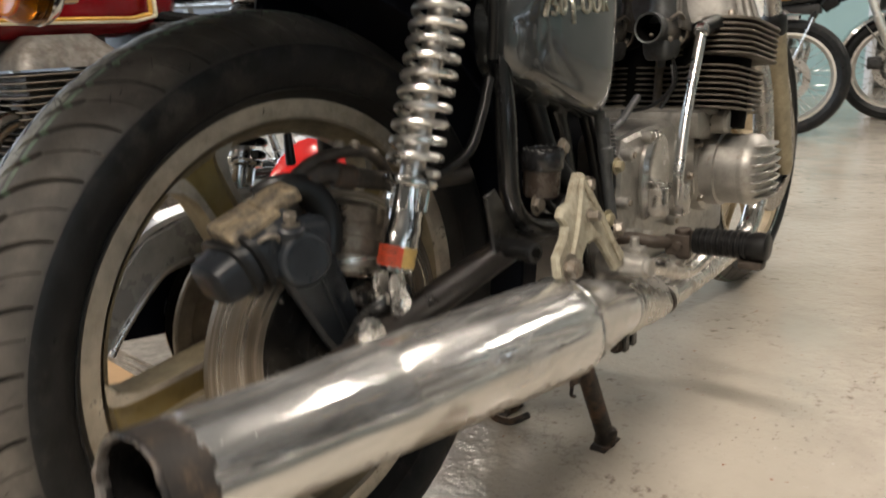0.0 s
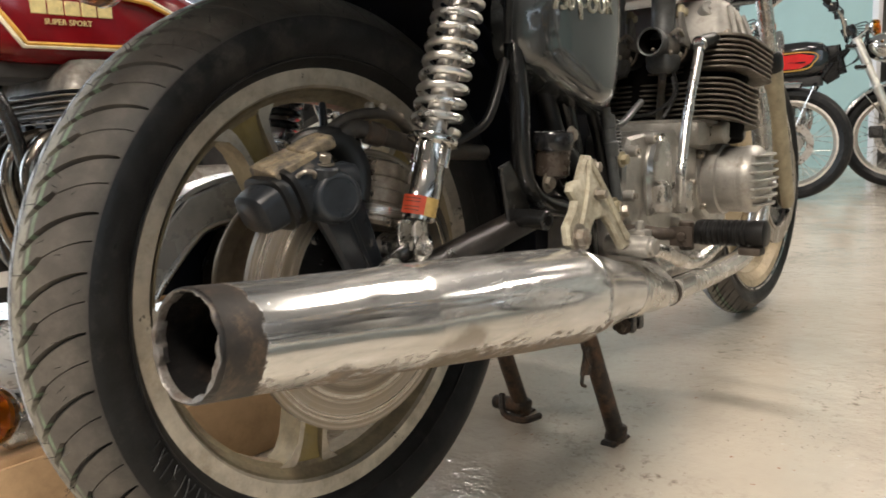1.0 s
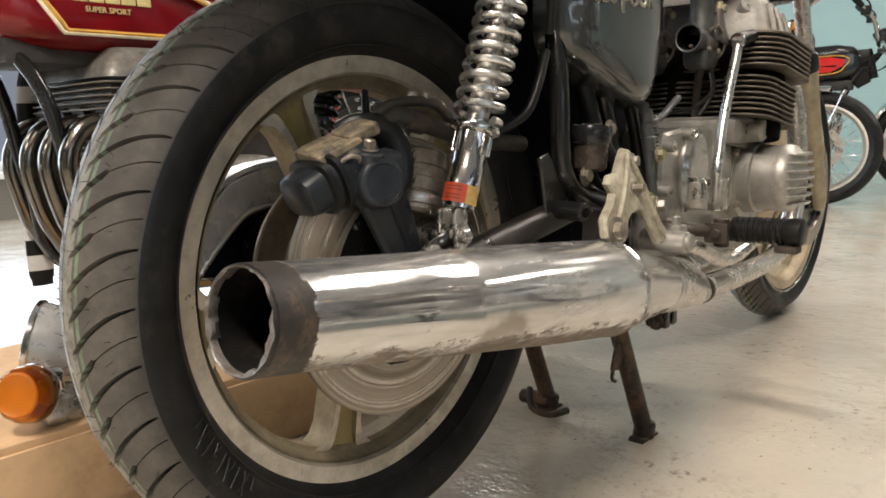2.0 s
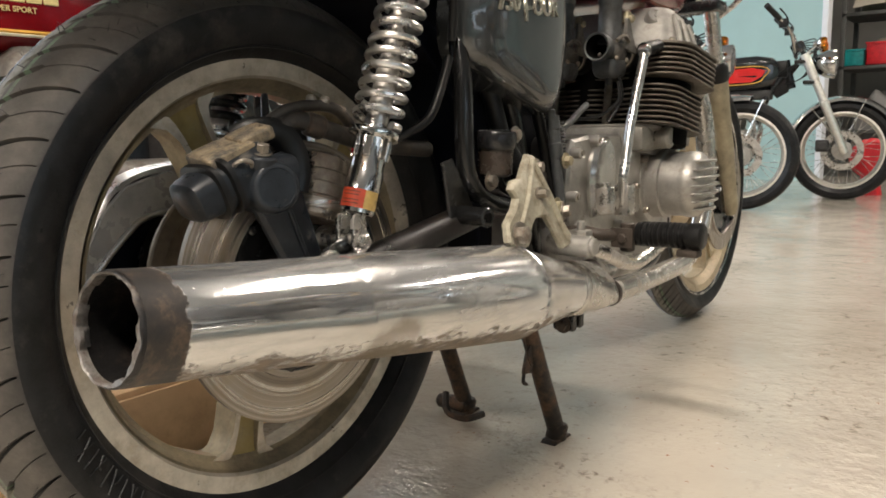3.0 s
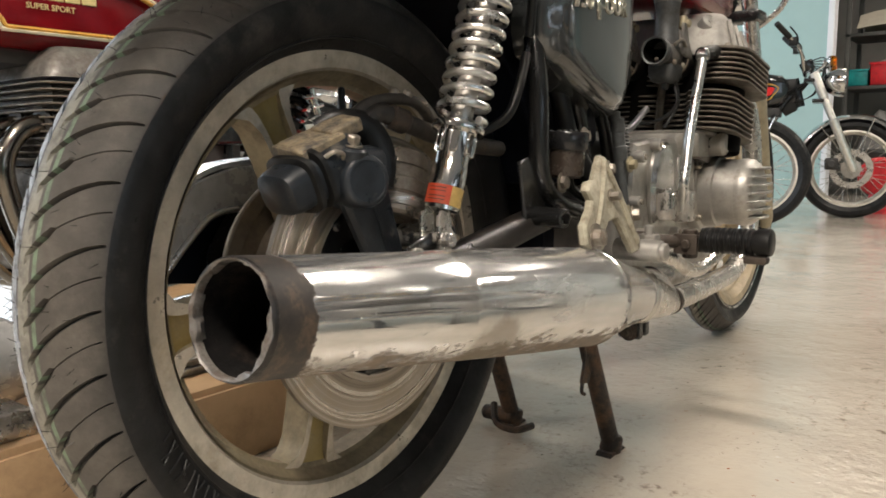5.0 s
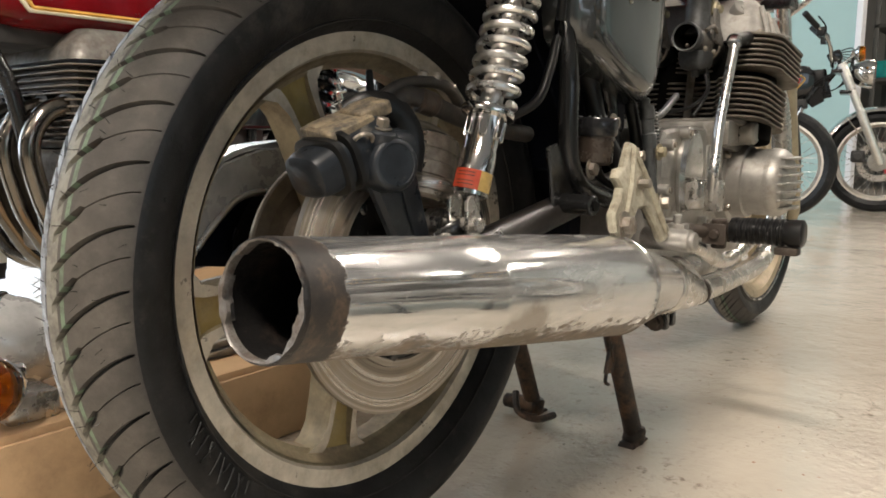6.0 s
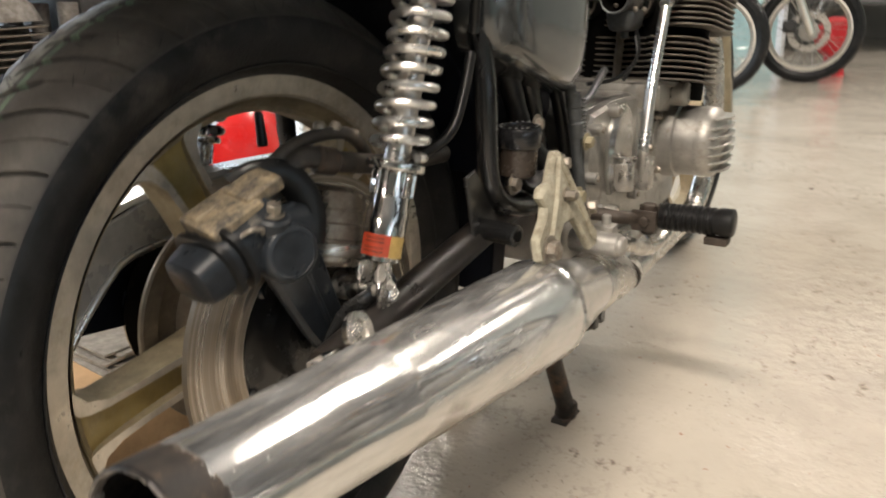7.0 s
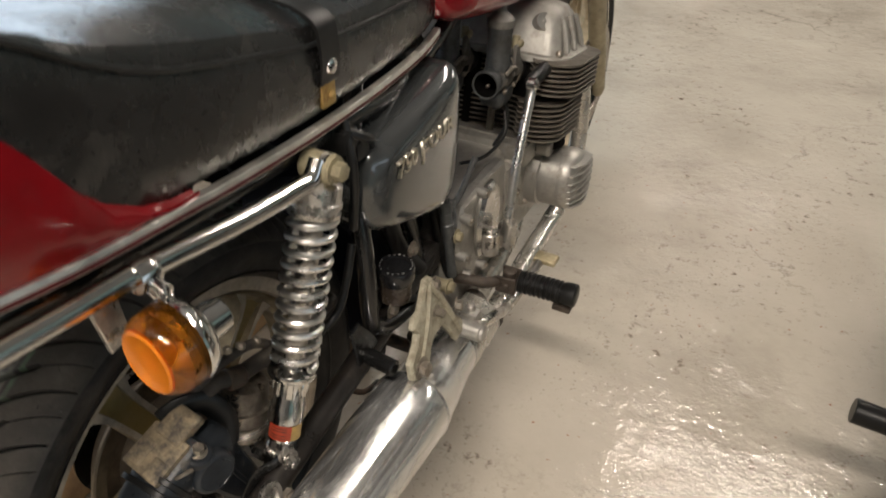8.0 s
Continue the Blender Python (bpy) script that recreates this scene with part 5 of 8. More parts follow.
lathe(bm, [(-0.004, 0.0592), (0.0, 0.0605), (0.003, 0.0592), (0.03, 0.0550), (0.10, 0.0452), (KL - 0.012, 0.0382), (KL, 0.0380)], M1, KA, 56, True, True)
part("silencer_cone", bm, "chrome_muffler", sil, "chromed front cone of the silencer")
bm = B()
lathe(bm, [(0, 0.0382), (0.0015, 0.0402), (0.0055, 0.0402), (0.0065, 0.0386), (0.0090, 0.0386), (0.0100, 0.0408), (0.0215, 0.0408), (0.0235, 0.0385), (0.025, 0.0370)], K1 - KA * 0.012, KA, 48)
clamp = part("exhaust_clamp", bm, "chrome_worn", sil, "stained chromed exhaust clamp band")
cb = K1 + Vector((0.002, 0.002, -0.046))
for dy, e in ((-0.011, 0.013), (0.011, 0.012)):
    bm = B()
    prism(bm, rrect(cb.y + dy - 0.007, cb.z - e, cb.y + dy + 0.007, cb.z + 0.013, 0.005), cb.x - 0.016, cb.x + 0.016, 0.002)
    part("clamp_lug", bm, "frame_black", clamp, "greasy black clamp lug")
bm = B()
rod(bm, (cb.x, cb.y - 0.026, cb.z - 0.003), (cb.x, cb.y + 0.026, cb.z - 0.003), 0.0045)
hexbolt(bm, (cb.x, cb.y + 0.017, cb.z - 0.003), (0, 1, 0), 0.0085, 0.008)
hexbolt(bm, (cb.x, cb.y - 0.017, cb.z - 0.003), (0, -1, 0), 0.0085, 0.008)
part("clamp_bolt", bm, "brown_steel", clamp)
# collector: a round neck that widens into two outlets
OUT0, OUT1 = Vector((0.205, 0.512, 0.258)), Vector((0.172, 0.512, 0.286))
CD = (OUT0 - OUT1).normalized()
CN = CD.cross(KA).normalized()
bm = B()
rows = []
for f, a_, b_ in ((0.0, 0.0370, 0.0370), (0.10, 0.0372, 0.0368), (0.22, 0.0392, 0.0350), (0.42, 0.0425, 0.0310), (0.66, 0.0430, 0.0262), (0.90, 0.0425, 0.0228), (0.97, 0.0418, 0.0222), (1.0, 0.0395, 0.0200)):
    c_ = (K1 + KA * 0.010).lerp((OUT0 + OUT1) / 2, f)
    rows.append([c_ + CD * (a_ * math.copysign(abs(math.cos(t)) ** 0.85, math.cos(t))) + CN * (b_ * math.sin(t)) for t in [2 * math.pi * k / 40 for k in range(40)]])
rings(bm, rows)
coll = part("collector", bm, "chrome_worn", bike, "stained chrome exhaust collector")
bm = B()
for q in (OUT0, OUT1):
    lathe(bm, [(-0.006, 0.0190), (-0.004, 0.0212), (0.004, 0.0216), (0.007, 0.0192)], q, (-0.06, 1, -0.06), 24)
part("weld_ring", bm, "brown_steel", coll, "brown weld ring at the outlets")
bm = B()
tube(bm, [(0.205, 0.505, 0.258), (0.196, 0.62, 0.250), (0.188, 0.78, 0.246), (0.184, 0.895, 0.250), (0.184, 0.965, 0.285), (0.187, 0.998, 0.37), (0.186, 0.992, 0.47), (0.180, 0.972, 0.555), (0.168, 0.935, 0.595), (0.160, 0.895, 0.602)], 0.0185, 18, 8)
part("header_pipe", bm, "chrome_worn", bike, "chrome exhaust header pipe with brown heat stains")
bm = B()
tube(bm, [(0.172, 0.505, 0.286), (0.158, 0.62, 0.276), (0.13, 0.80, 0.262), (0.075, 0.93, 0.275), (0.06, 0.985, 0.36), (0.05, 0.955, 0.46), (0.045, 0.90, 0.545)], 0.0185, 18, 8)
part("header_pipe", bm, "chrome_dull", bike, "chrome exhaust header pipe")
for x in (-0.045, -0.135):
    bm = B()
    tube(bm, [(x, 0.5, 0.25), (x, 0.80, 0.24), (x, 0.95, 0.275), (x, 0.985, 0.36), (x, 0.955, 0.46), (x, 0.90, 0.545)], 0.0185, 14, 8)
    part("header_pipe", bm, "chrome_dull", bike, "chrome exhaust header pipe")

# footrest plate with brake pedal
def lean(y, z):
    return (0.476 - z) * 0.25


bm = B()
OUT = [(0.315, 0.480), (0.328, 0.478), (0.336, 0.468), (0.352, 0.425), (0.366, 0.392), (0.381, 0.370), (0.377, 0.354), (0.352, 0.352), (0.346, 0.364), (0.334, 0.386), (0.324, 0.398),
       (0.300, 0.398), (0.286, 0.388), (0.270, 0.366), (0.244, 0.363), (0.226, 0.376), (0.230, 0.398), (0.256, 0.416), (0.264, 0.426), (0.256, 0.438), (0.265, 0.448), (0.284, 0.450), (0.304, 0.470)]
prism(bm, [(y - 0.012, z) for y, z in OUT], 0.178, 0.190, 0.003, lean)
brk = part("footrest_plate", bm, "cream_zinc", bike, "cream coloured A-shaped alloy footrest plate")
bm = B()
tube(bm, [(0.190 + lean(0, z), y - 0.012, z) for y, z in ((0.248, 0.382), (0.270, 0.404), (0.295, 0.434), (0.318, 0.472))], 0.0045, 8, 3)
tube(bm, [(0.190 + lean(0, z), y - 0.012, z) for y, z in ((0.318, 0.472), (0.340, 0.430), (0.355, 0.394), (0.366, 0.364))], 0.0045, 8, 3)
part("plate_rib", bm, "cream_zinc", brk)
bm = B()
hexbolt(bm, (0.191 + lean(0, 0.38), 0.236, 0.383), (1, 0, 0.1), 0.0115, 0.012)
hexbolt(bm, (0.190 + lean(0, 0.43), 0.306, 0.428), (1, 0, 0.1), 0.0065, 0.014)
hexbolt(bm, (0.188 + lean(0, 0.47), 0.322, 0.462), (1, 0.2, 0.1), 0.0075, 0.009)
hexbolt(bm, (0.188 + lean(0, 0.40), 0.362, 0.400), (1, 0.3, 0.1), 0.0085, 0.010)
part("plate_bolt", bm, "bolt", brk, "weathered hexagon bolts")
bm = B()
rod(bm, (0.180, 0.372, 0.352), (0.246, 0.372, 0.352), 0.0150)
rod(bm, (0.236, 0.372, 0.352), (0.252, 0.372, 0.352), 0.0120)
box(bm, (0.205, 0.380, 0.350), (0.232, 0.402, 0.372), 0.003)
rod(bm, (0.219, 0.392, 0.340), (0.219, 0.392, 0.384), 0.006)
part("pedal_pivot", bm, "cast_alloy", brk, "alloy brake pedal pivot with pinch bolt")
bm = B()
tube(bm, [(0.232, 0.380, 0.350), (0.238, 0.43, 0.335), (0.240, 0.48, 0.315), (0.240, 0.53, 0.305), (0.244, 0.575, 0.312), (0.250, 0.615, 0.326)], 0.008, 12, 6, flat=1.3)
ped = part("brake_pedal", bm, "chrome_dull", bike, "dull chrome brake pedal")
bm = B()
box(bm, (0.238, 0.612, 0.325), (0.279, 0.641, 0.336), 0.0045, 3)
part("pedal_pad", bm, "brass", ped, "worn brassy pedal pad")
bm = B()
tube(bm, [(0.12, 0.470, 0.350), (0.17, 0.478, 0.356), (0.200, 0.488, 0.352), (0.218, 0.508, 0.349)], 0.0095, 12, 5)
box(bm, (0.213, 0.500, 0.332), (0.248, 0.506, 0.362), 0.002)
box(bm, (0.213, 0.532, 0.332), (0.248, 0.538, 0.362), 0.002)
rod(bm, (0.232, 0.495, 0.347), (0.232, 0.545, 0.347), 0.007)
rod(bm, (0.232, 0.519, 0.325), (0.232, 0.519, 0.368), 0.011)
peg = part("footrest", bm, "brown_steel", bike, "folding footrest with rusty hinge")
bm = B()
prof = [(0.0, 0.012), (0.002, 0.0165)]
for k in range(9):
    d = 0.006 + k * 0.0078
    prof += [(d, 0.0168), (d + 0.001, 0.0174), (d + 0.0045, 0.0174), (d + 0.0055, 0.0150), (d + 0.0070, 0.0150)]
prof += [(0.080, 0.0172), (0.097, 0.0175), (0.099, 0.015)]
lathe(bm, [(d, r * 1.16) for d, r in prof], (0.249, 0.517, 0.353), (0.995, 0.03, 0.02), 24)
for v in bm.verts:
    v.co.z = 0.353 + (v.co.z - 0.353) * 0.95
part("peg_rubber", bm, "rubber_black", peg, "ribbed black footrest rubber")
bm = B()
box(bm, (0.312, 0.506, 0.324), (0.343, 0.530, 0.335), 0.003)
part("peg_tip", bm, "brown_steel", peg)

# brake fluid reservoir and hoses
bm = B()
lathe(bm, [(0, 0.018), (0.004, 0.0225), (0.036, 0.0235), (0.038, 0.021)], (0.150, 0.280, 0.452), (0.05, 0, 1), 28)
res = part("fluid_reservoir", bm, "fluid_plastic", bike, "stained brake fluid reservoir")
bm = B()
lathe(bm, [(0.036, 0.0255), (0.038, 0.0268), (0.056, 0.0268), (0.059, 0.025), (0.059, 0.020), (0.057, 0.0195), (0.057, 0.005)], (0.150, 0.280, 0.452), (0.05, 0, 1), 32)
cap = part("reservoir_cap", bm, "plastic_black", res, "glossy black screw cap")
bm = B()
for k in range(20):
    if k % 5 != 4:
        p = Vector((0.1535, 0.280, 0.512)) + Vector((math.cos(2 * math.pi * k / 20), math.sin(2 * math.pi * k / 20), 0)) * 0.0225
        box(bm, (-0.0006, -0.0014, 0), (0.0006, 0.0014, 0.0006), 0, 1, Matrix.Translation(p) @ pose(0, 0, 0, 0, 0, 360 * k / 20))
part("cap_print", bm, "tape", cap, "unreadable pale print round the cap")
bm = B()
tube(bm, [(0.150, 0.285, 0.455), (0.150, 0.30, 0.435), (0.16, 0.33, 0.42)], 0.006, 8, 5)
tube(bm, [(0.10, 0.30, 0.62), (0.12, 0.315, 0.56), (0.13, 0.33, 0.50), (0.145, 0.36, 0.45)], 0.013, 10, 6)
tube(bm, [(0.12, 0.40, 0.60), (0.13, 0.43, 0.52), (0.14, 0.45, 0.42), (0.15, 0.46, 0.37)], 0.009, 10, 6)
tube(bm, [(0.10, 0.37, 0.60), (0.11, 0.385, 0.50), (0.12, 0.40, 0.42)], 0.014, 10, 6)
part("rubber_hose", bm, "rubber_black", bike, "black rubber hoses behind the side cover")
bm = B()
for k in range(9):
    q = Vector((0.158, 0.444, 0.478)) + Vector((-0.1, 0.03, 1)).normalized() * (0.0052 * k)
    lathe(bm, [(-0.0018, 0.0072), (0, 0.0088), (0.0018, 0.0072)], q, (-0.1, 0.03, 1), 14)
rod(bm, (0.150, 0.425, 0.54), (0.165, 0.435, 0.39), 0.0075)
lathe(bm, [(0, 0.010), (0.02, 0.011), (0.022, 0.009), (0.040, 0.009), (0.042, 0.011), (0.06, 0.010)], (0.158, 0.432, 0.47), (-0.1, -0.05, 1), 14)
tube(bm, [(0.155, 0.43, 0.51), (0.158, 0.465, 0.518), (0.155, 0.505, 0.535), (0.150, 0.540, 0.547)], 0.0052, 10, 5)
part("brake_switch", bm, "carb_body", bike, "grimy brake light switch with spring")
bm = B()
rod(bm, (0.15, 0.395, 0.400), (0.18, 0.395, 0.402), 0.010)
hexbolt(bm, (0.178, 0.395, 0.402), (1, 0, 0), 0.009, 0.009)
hexbolt(bm, (0.168, 0.44, 0.465), (1, 0, 0), 0.008, 0.010)
part("brass_fitting", bm, "cad_plate", bike, "yellowed pipe fittings")

# ---- engine ----
bm = B()
box(bm, (-0.165, 0.455, 0.270), (0.150, 0.905, 0.500), 0.022, 3)
box(bm, (-0.12, 0.60, 0.225), (0.12, 0.88, 0.275), 0.015)
eng = part("engine", bm, "cast_alloy", bike, "dull cast alloy four-cylinder engine")
bm = B()
prism(bm, [(0.462, 0.470), (0.475, 0.495), (0.56, 0.503), (0.64, 0.500), (0.66, 0.46), (0.66, 0.37), (0.62, 0.335), (0.52, 0.335), (0.475, 0.36), (0.455, 0.41)], 0.140, 0.163, 0.005)
for y, z in ((0.475, 0.475), (0.535, 0.492), (0.463, 0.41), (0.485, 0.36), (0.54, 0.345), (0.625, 0.350)):
    rod(bm, (0.150, y, z), (0.177, y, z), 0.0085)
gc = part("gear_cover", bm, "cast_alloy", eng, "cast alloy gear cover with screw bosses")
bm = B()
for y, z in ((0.475, 0.475), (0.535, 0.492), (0.463, 0.41), (0.485, 0.36), (0.54, 0.345), (0.625, 0.350)):
    lathe(bm, [(0, 0.0045), (0.003, 0.0045)], (0.177, y, z), (1, 0, 0), 10)
part("cover_screw", bm, "bolt", gc)
bm = B()
prism(bm, [(0.524, 0.372), (0.514, 0.40), (0.512, 0.43), (0.518, 0.46), (0.532, 0.484), (0.552, 0.497), (0.574, 0.497), (0.590, 0.482), (0.598, 0.45), (0.597, 0.41), (0.590, 0.375)], 0.160, 0.177, 0.006)
part("kick_cover", bm, "polished_alloy", gc, "polished kick shaft cover")
# points cover drum with fins
PC = Vector((0.140, 0.785, 0.408))
bm = B()
lathe(bm, [(-0.02, 0.075), (0.022, 0.075), (0.028, 0.072), (0.030, 0.063), (0.052, 0.062), (0.054, 0.0575), (0.088, 0.0570), (0.089, 0.0585), (0.096, 0.0585)], PC, (1, 0, 0), 48)
box(bm, (0.10, 0.64, 0.36), (0.168, 0.72, 0.475), 0.012)
drum = part("clutch_drum", bm, "cast_alloy", eng, "round alloy engine end drum")
bm = B()
lathe(bm, [(0.096, 0.0585), (0.106, 0.0575), (0.115, 0.050), (0.121, 0.036), (0.123, 0.015), (0.123, 0.0)], PC, (1, 0, 0), 40, True, False)
part("end_cap", bm, "cast_alloy", drum, "domed alloy end cap")
bm = B()
for k in range(7):
    z = -0.042 + 0.014 * k
    h = math.sqrt(max(0.0, 0.056 ** 2 - z * z))
    prism(bm, [(PC.x + 0.098, PC.y - h * 0.98), (PC.x + 0.118, PC.y - h * 0.94), (PC.x + 0.130, PC.y - h * 0.35), (PC.x + 0.132, PC.y + h * 0.3), (PC.x + 0.128, PC.y + h * 0.85), (PC.x + 0.114, PC.y + h * 1.04), (PC.x + 0.098, PC.y + h * 1.04)],
          PC.z + z - 0.0022, PC.z + z + 0.0022, 0.0012, None, "z")
part("finned_rib", bm, "cast_alloy", drum)
bm = B()
rod(bm, (0.10, 0.735, 0.490), (0.214, 0.735, 0.492), 0.021, 0.0195, 24, 0.004)
box(bm, (-0.19, 0.67, 0.470), (0.190, 0.90, 0.514), 0.012)
part("starter_boss", bm, "crank_grey", eng, "round alloy boss on the crankcase")
bm = B()
for y, z in ((0.725, 0.455), (0.735, 0.365), (0.84, 0.36), (0.845, 0.455), (0.69, 0.41)):
    rod(bm, (0.15, y, z), (0.172, y, z), 0.007)
    hexbolt(bm, (0.170, y, z), (1, 0, 0), 0.0055, 0.006, False)
part("case_bolt", bm, "bolt", eng)

# cylinder fins, across an axis that leans forward
LC = radians(9.5)
CYL = Matrix(((1, 0, 0, 0), (0, math.cos(LC), math.sin(LC), 0.680), (0, -math.sin(LC), math.cos(LC), 0.512), (0, 0, 0, 1)))


def on_cylinder(bm):
    bmesh.ops.transform(bm, matrix=CYL, verts=bm.verts)
    return bm


def fin(h, hw, s0, s1, th=0.0019):
    bm = B()
    # a lobe at each end; the edge steps back behind the carburettors
    edge = rrect(-hw, s0, hw, s1, 0.048, 5)
    edge = edge[:18] + [(-hw + 0.070, s0 + 0.004), (-hw + 0.085, s0 + 0.030), (hw - 0.085, s0 + 0.030), (hw - 0.070, s0 + 0.004)] + edge[18:]
    prism(bm, edge, h - th, h + th, 0.0008, None, "z")
    part("cooling_fin", on_cylinder(bm), "fin_alloy", eng)


for k in range(8):
    fin(0.009 + 0.0090 * k, 0.230, 0.0, 0.19, 0.0015)
for k in range(6):
    fin(0.0910 + 0.0085 * k, 0.246, 0.002, 0.20, 0.0015)
fin(0.1425, 0.247, 0.002, 0.20, 0.0022)
bm = B()
rings(bm, [[(px, py, h) for px, py in rrect(-x1, s0, x1, s1, 0.04, 4)] for h, x1, s0, s1 in ((-0.040, 0.180, 0.010, 0.172), (-0.006, 0.184, 0.008, 0.176), (0.000, 0.200, 0.006, 0.182), (0.006, 0.200, 0.006, 0.182))])
part("cylinder_base", on_cylinder(bm), "crank_grey", eng, "grey cast foot of the cylinder block")
# barrels near black: the shade between the fins is painted on them
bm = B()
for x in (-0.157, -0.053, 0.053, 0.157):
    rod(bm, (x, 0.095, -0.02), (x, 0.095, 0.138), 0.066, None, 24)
part("cylinder_block", on_cylinder(bm), "recess_black", eng, "row of four cylinder barrels, blackened for the shade between fins")
for x in (-0.105, 0.0, 0.105):
    bm = B()
    rod(bm, (x, 0.022, -0.015), (x, 0.022, 0.135), 0.007, None, 10)
    part("fin_pillar", on_cylinder(bm), "fin_alloy", eng)
bm = B()
rows = []
for h, x1, s0, s1, r in ((0.138, 0.224, 0.020, 0.192, 0.04), (0.148, 0.222, 0.022, 0.190, 0.04), (0.1505, 0.212, 0.030, 0.182, 0.034), (0.158, 0.206, 0.034, 0.178, 0.030), (0.188, 0.198, 0.044, 0.168, 0.024), (0.206, 0.192, 0.052, 0.160, 0.022), (0.220, 0.182, 0.064, 0.150, 0.020), (0.225, 0.168, 0.076, 0.138, 0.018)):
    rows.append([(px, py, h) for px, py in rrect(-x1, s0, x1, s1, r, 4)])
rings(bm, rows)
cc = part("cam_cover", on_cylinder(bm), "cover_alloy", eng, "dull alloy cam cover")
for x in (0.178, -0.178):
    bm = B()
    s = 1 if x > 0 else -1
    lathe(bm, [(-0.03, 0.0165), (0.0, 0.0160), (0.0015, 0.0150), (0.0016, 0.0125), (0.0006, 0.0120), (0.0006, 0.004), (0.002, 0.0035)], (s * 0.170, 0.763, 0.702), (s * 0.7, -0.50, 0.6), 28)
    part("cam_plug", bm, "cast_alloy", cc, "round plug in the cam cover")
bm = B()
for s0 in (0.062, 0.106, 0.150):
    tube(bm, [(0.213, s0, 0.152), (0.205, s0 + (0.106 - s0) * 0.10, 0.178), (0.194, s0 + (0.106 - s0) * 0.22, 0.206)], 0.0042, 8, 4)
part("cover_rib", on_cylinder(bm), "cover_alloy", cc)
# rubber stubs between carburettors and head, with their clips
for x in (0.135, 0.045, -0.045, -0.135):
    bm = B()
    lathe(bm, [(0, 0.0195), (0.006, 0.0235), (0.030, 0.0245), (0.052, 0.0215)], (x, 0.680, 0.634), (0, 1, -0.12), 20)
    part("intake_stub", bm, "rubber_black", eng, "black rubber intake stub")
    bm = B()
    lathe(bm, [(0, 0.0238), (0.001, 0.0250), (0.007, 0.0250), (0.008, 0.0238)], (x, 0.688, 0.633), (0, 1, -0.12), 20)
    part("stub_clip", bm, "bolt", eng)
for x, s in ((0.205, 0.045), (0.205, 0.165), (0.100, 0.030), (0.0, 0.030)):
    bm = B()
    domebolt(bm, (x, s, 0.150), (0, 0, 1), 0.0065, 0.009)
    part("cover_bolt", on_cylinder(bm), "bolt", cc)

# kick starter
bm = B()
tube(bm, [(0.200, 0.570, 0.388), (0.202, 0.567, 0.415), (0.203, 0.565, 0.435), (0.202, 0.574, 0.458), (0.199, 0.598, 0.518), (0.194, 0.652, 0.612), (0.193, 0.660, 0.630)], 0.0078, 14, 6, flat=1.15)
lathe(bm, [(-0.010, 0.006), (-0.006, 0.011), (0.006, 0.011), (0.010, 0.006)], (0.193, 0.662, 0.634), (1, 0, 0), 16)
kick = part("kick_lever", bm, "spring_steel", bike, "chromed kick starter lever")
bm = B()
rod(bm, (0.186, 0.536, 0.378), (0.186, 0.536, 0.420), 0.0150)
rod(bm, (0.186, 0.536, 0.416), (0.186, 0.536, 0.426), 0.0095)
box(bm, (0.186, 0.562, 0.372), (0.214, 0.590, 0.422), 0.006)
rod(bm, (0.140, 0.548, 0.395), (0.20, 0.548, 0.395), 0.013)
part("kick_clamp", bm, "chrome_dull", kick, "plated clamp of the kick lever")
bm = B()
rod(bm, (0.190, 0.662, 0.636), (0.196, 0.712, 0.644), 0.012, 0.0125)
part("kick_rubber", bm, "rubber_black", kick, "dark folded kick pedal rubber")

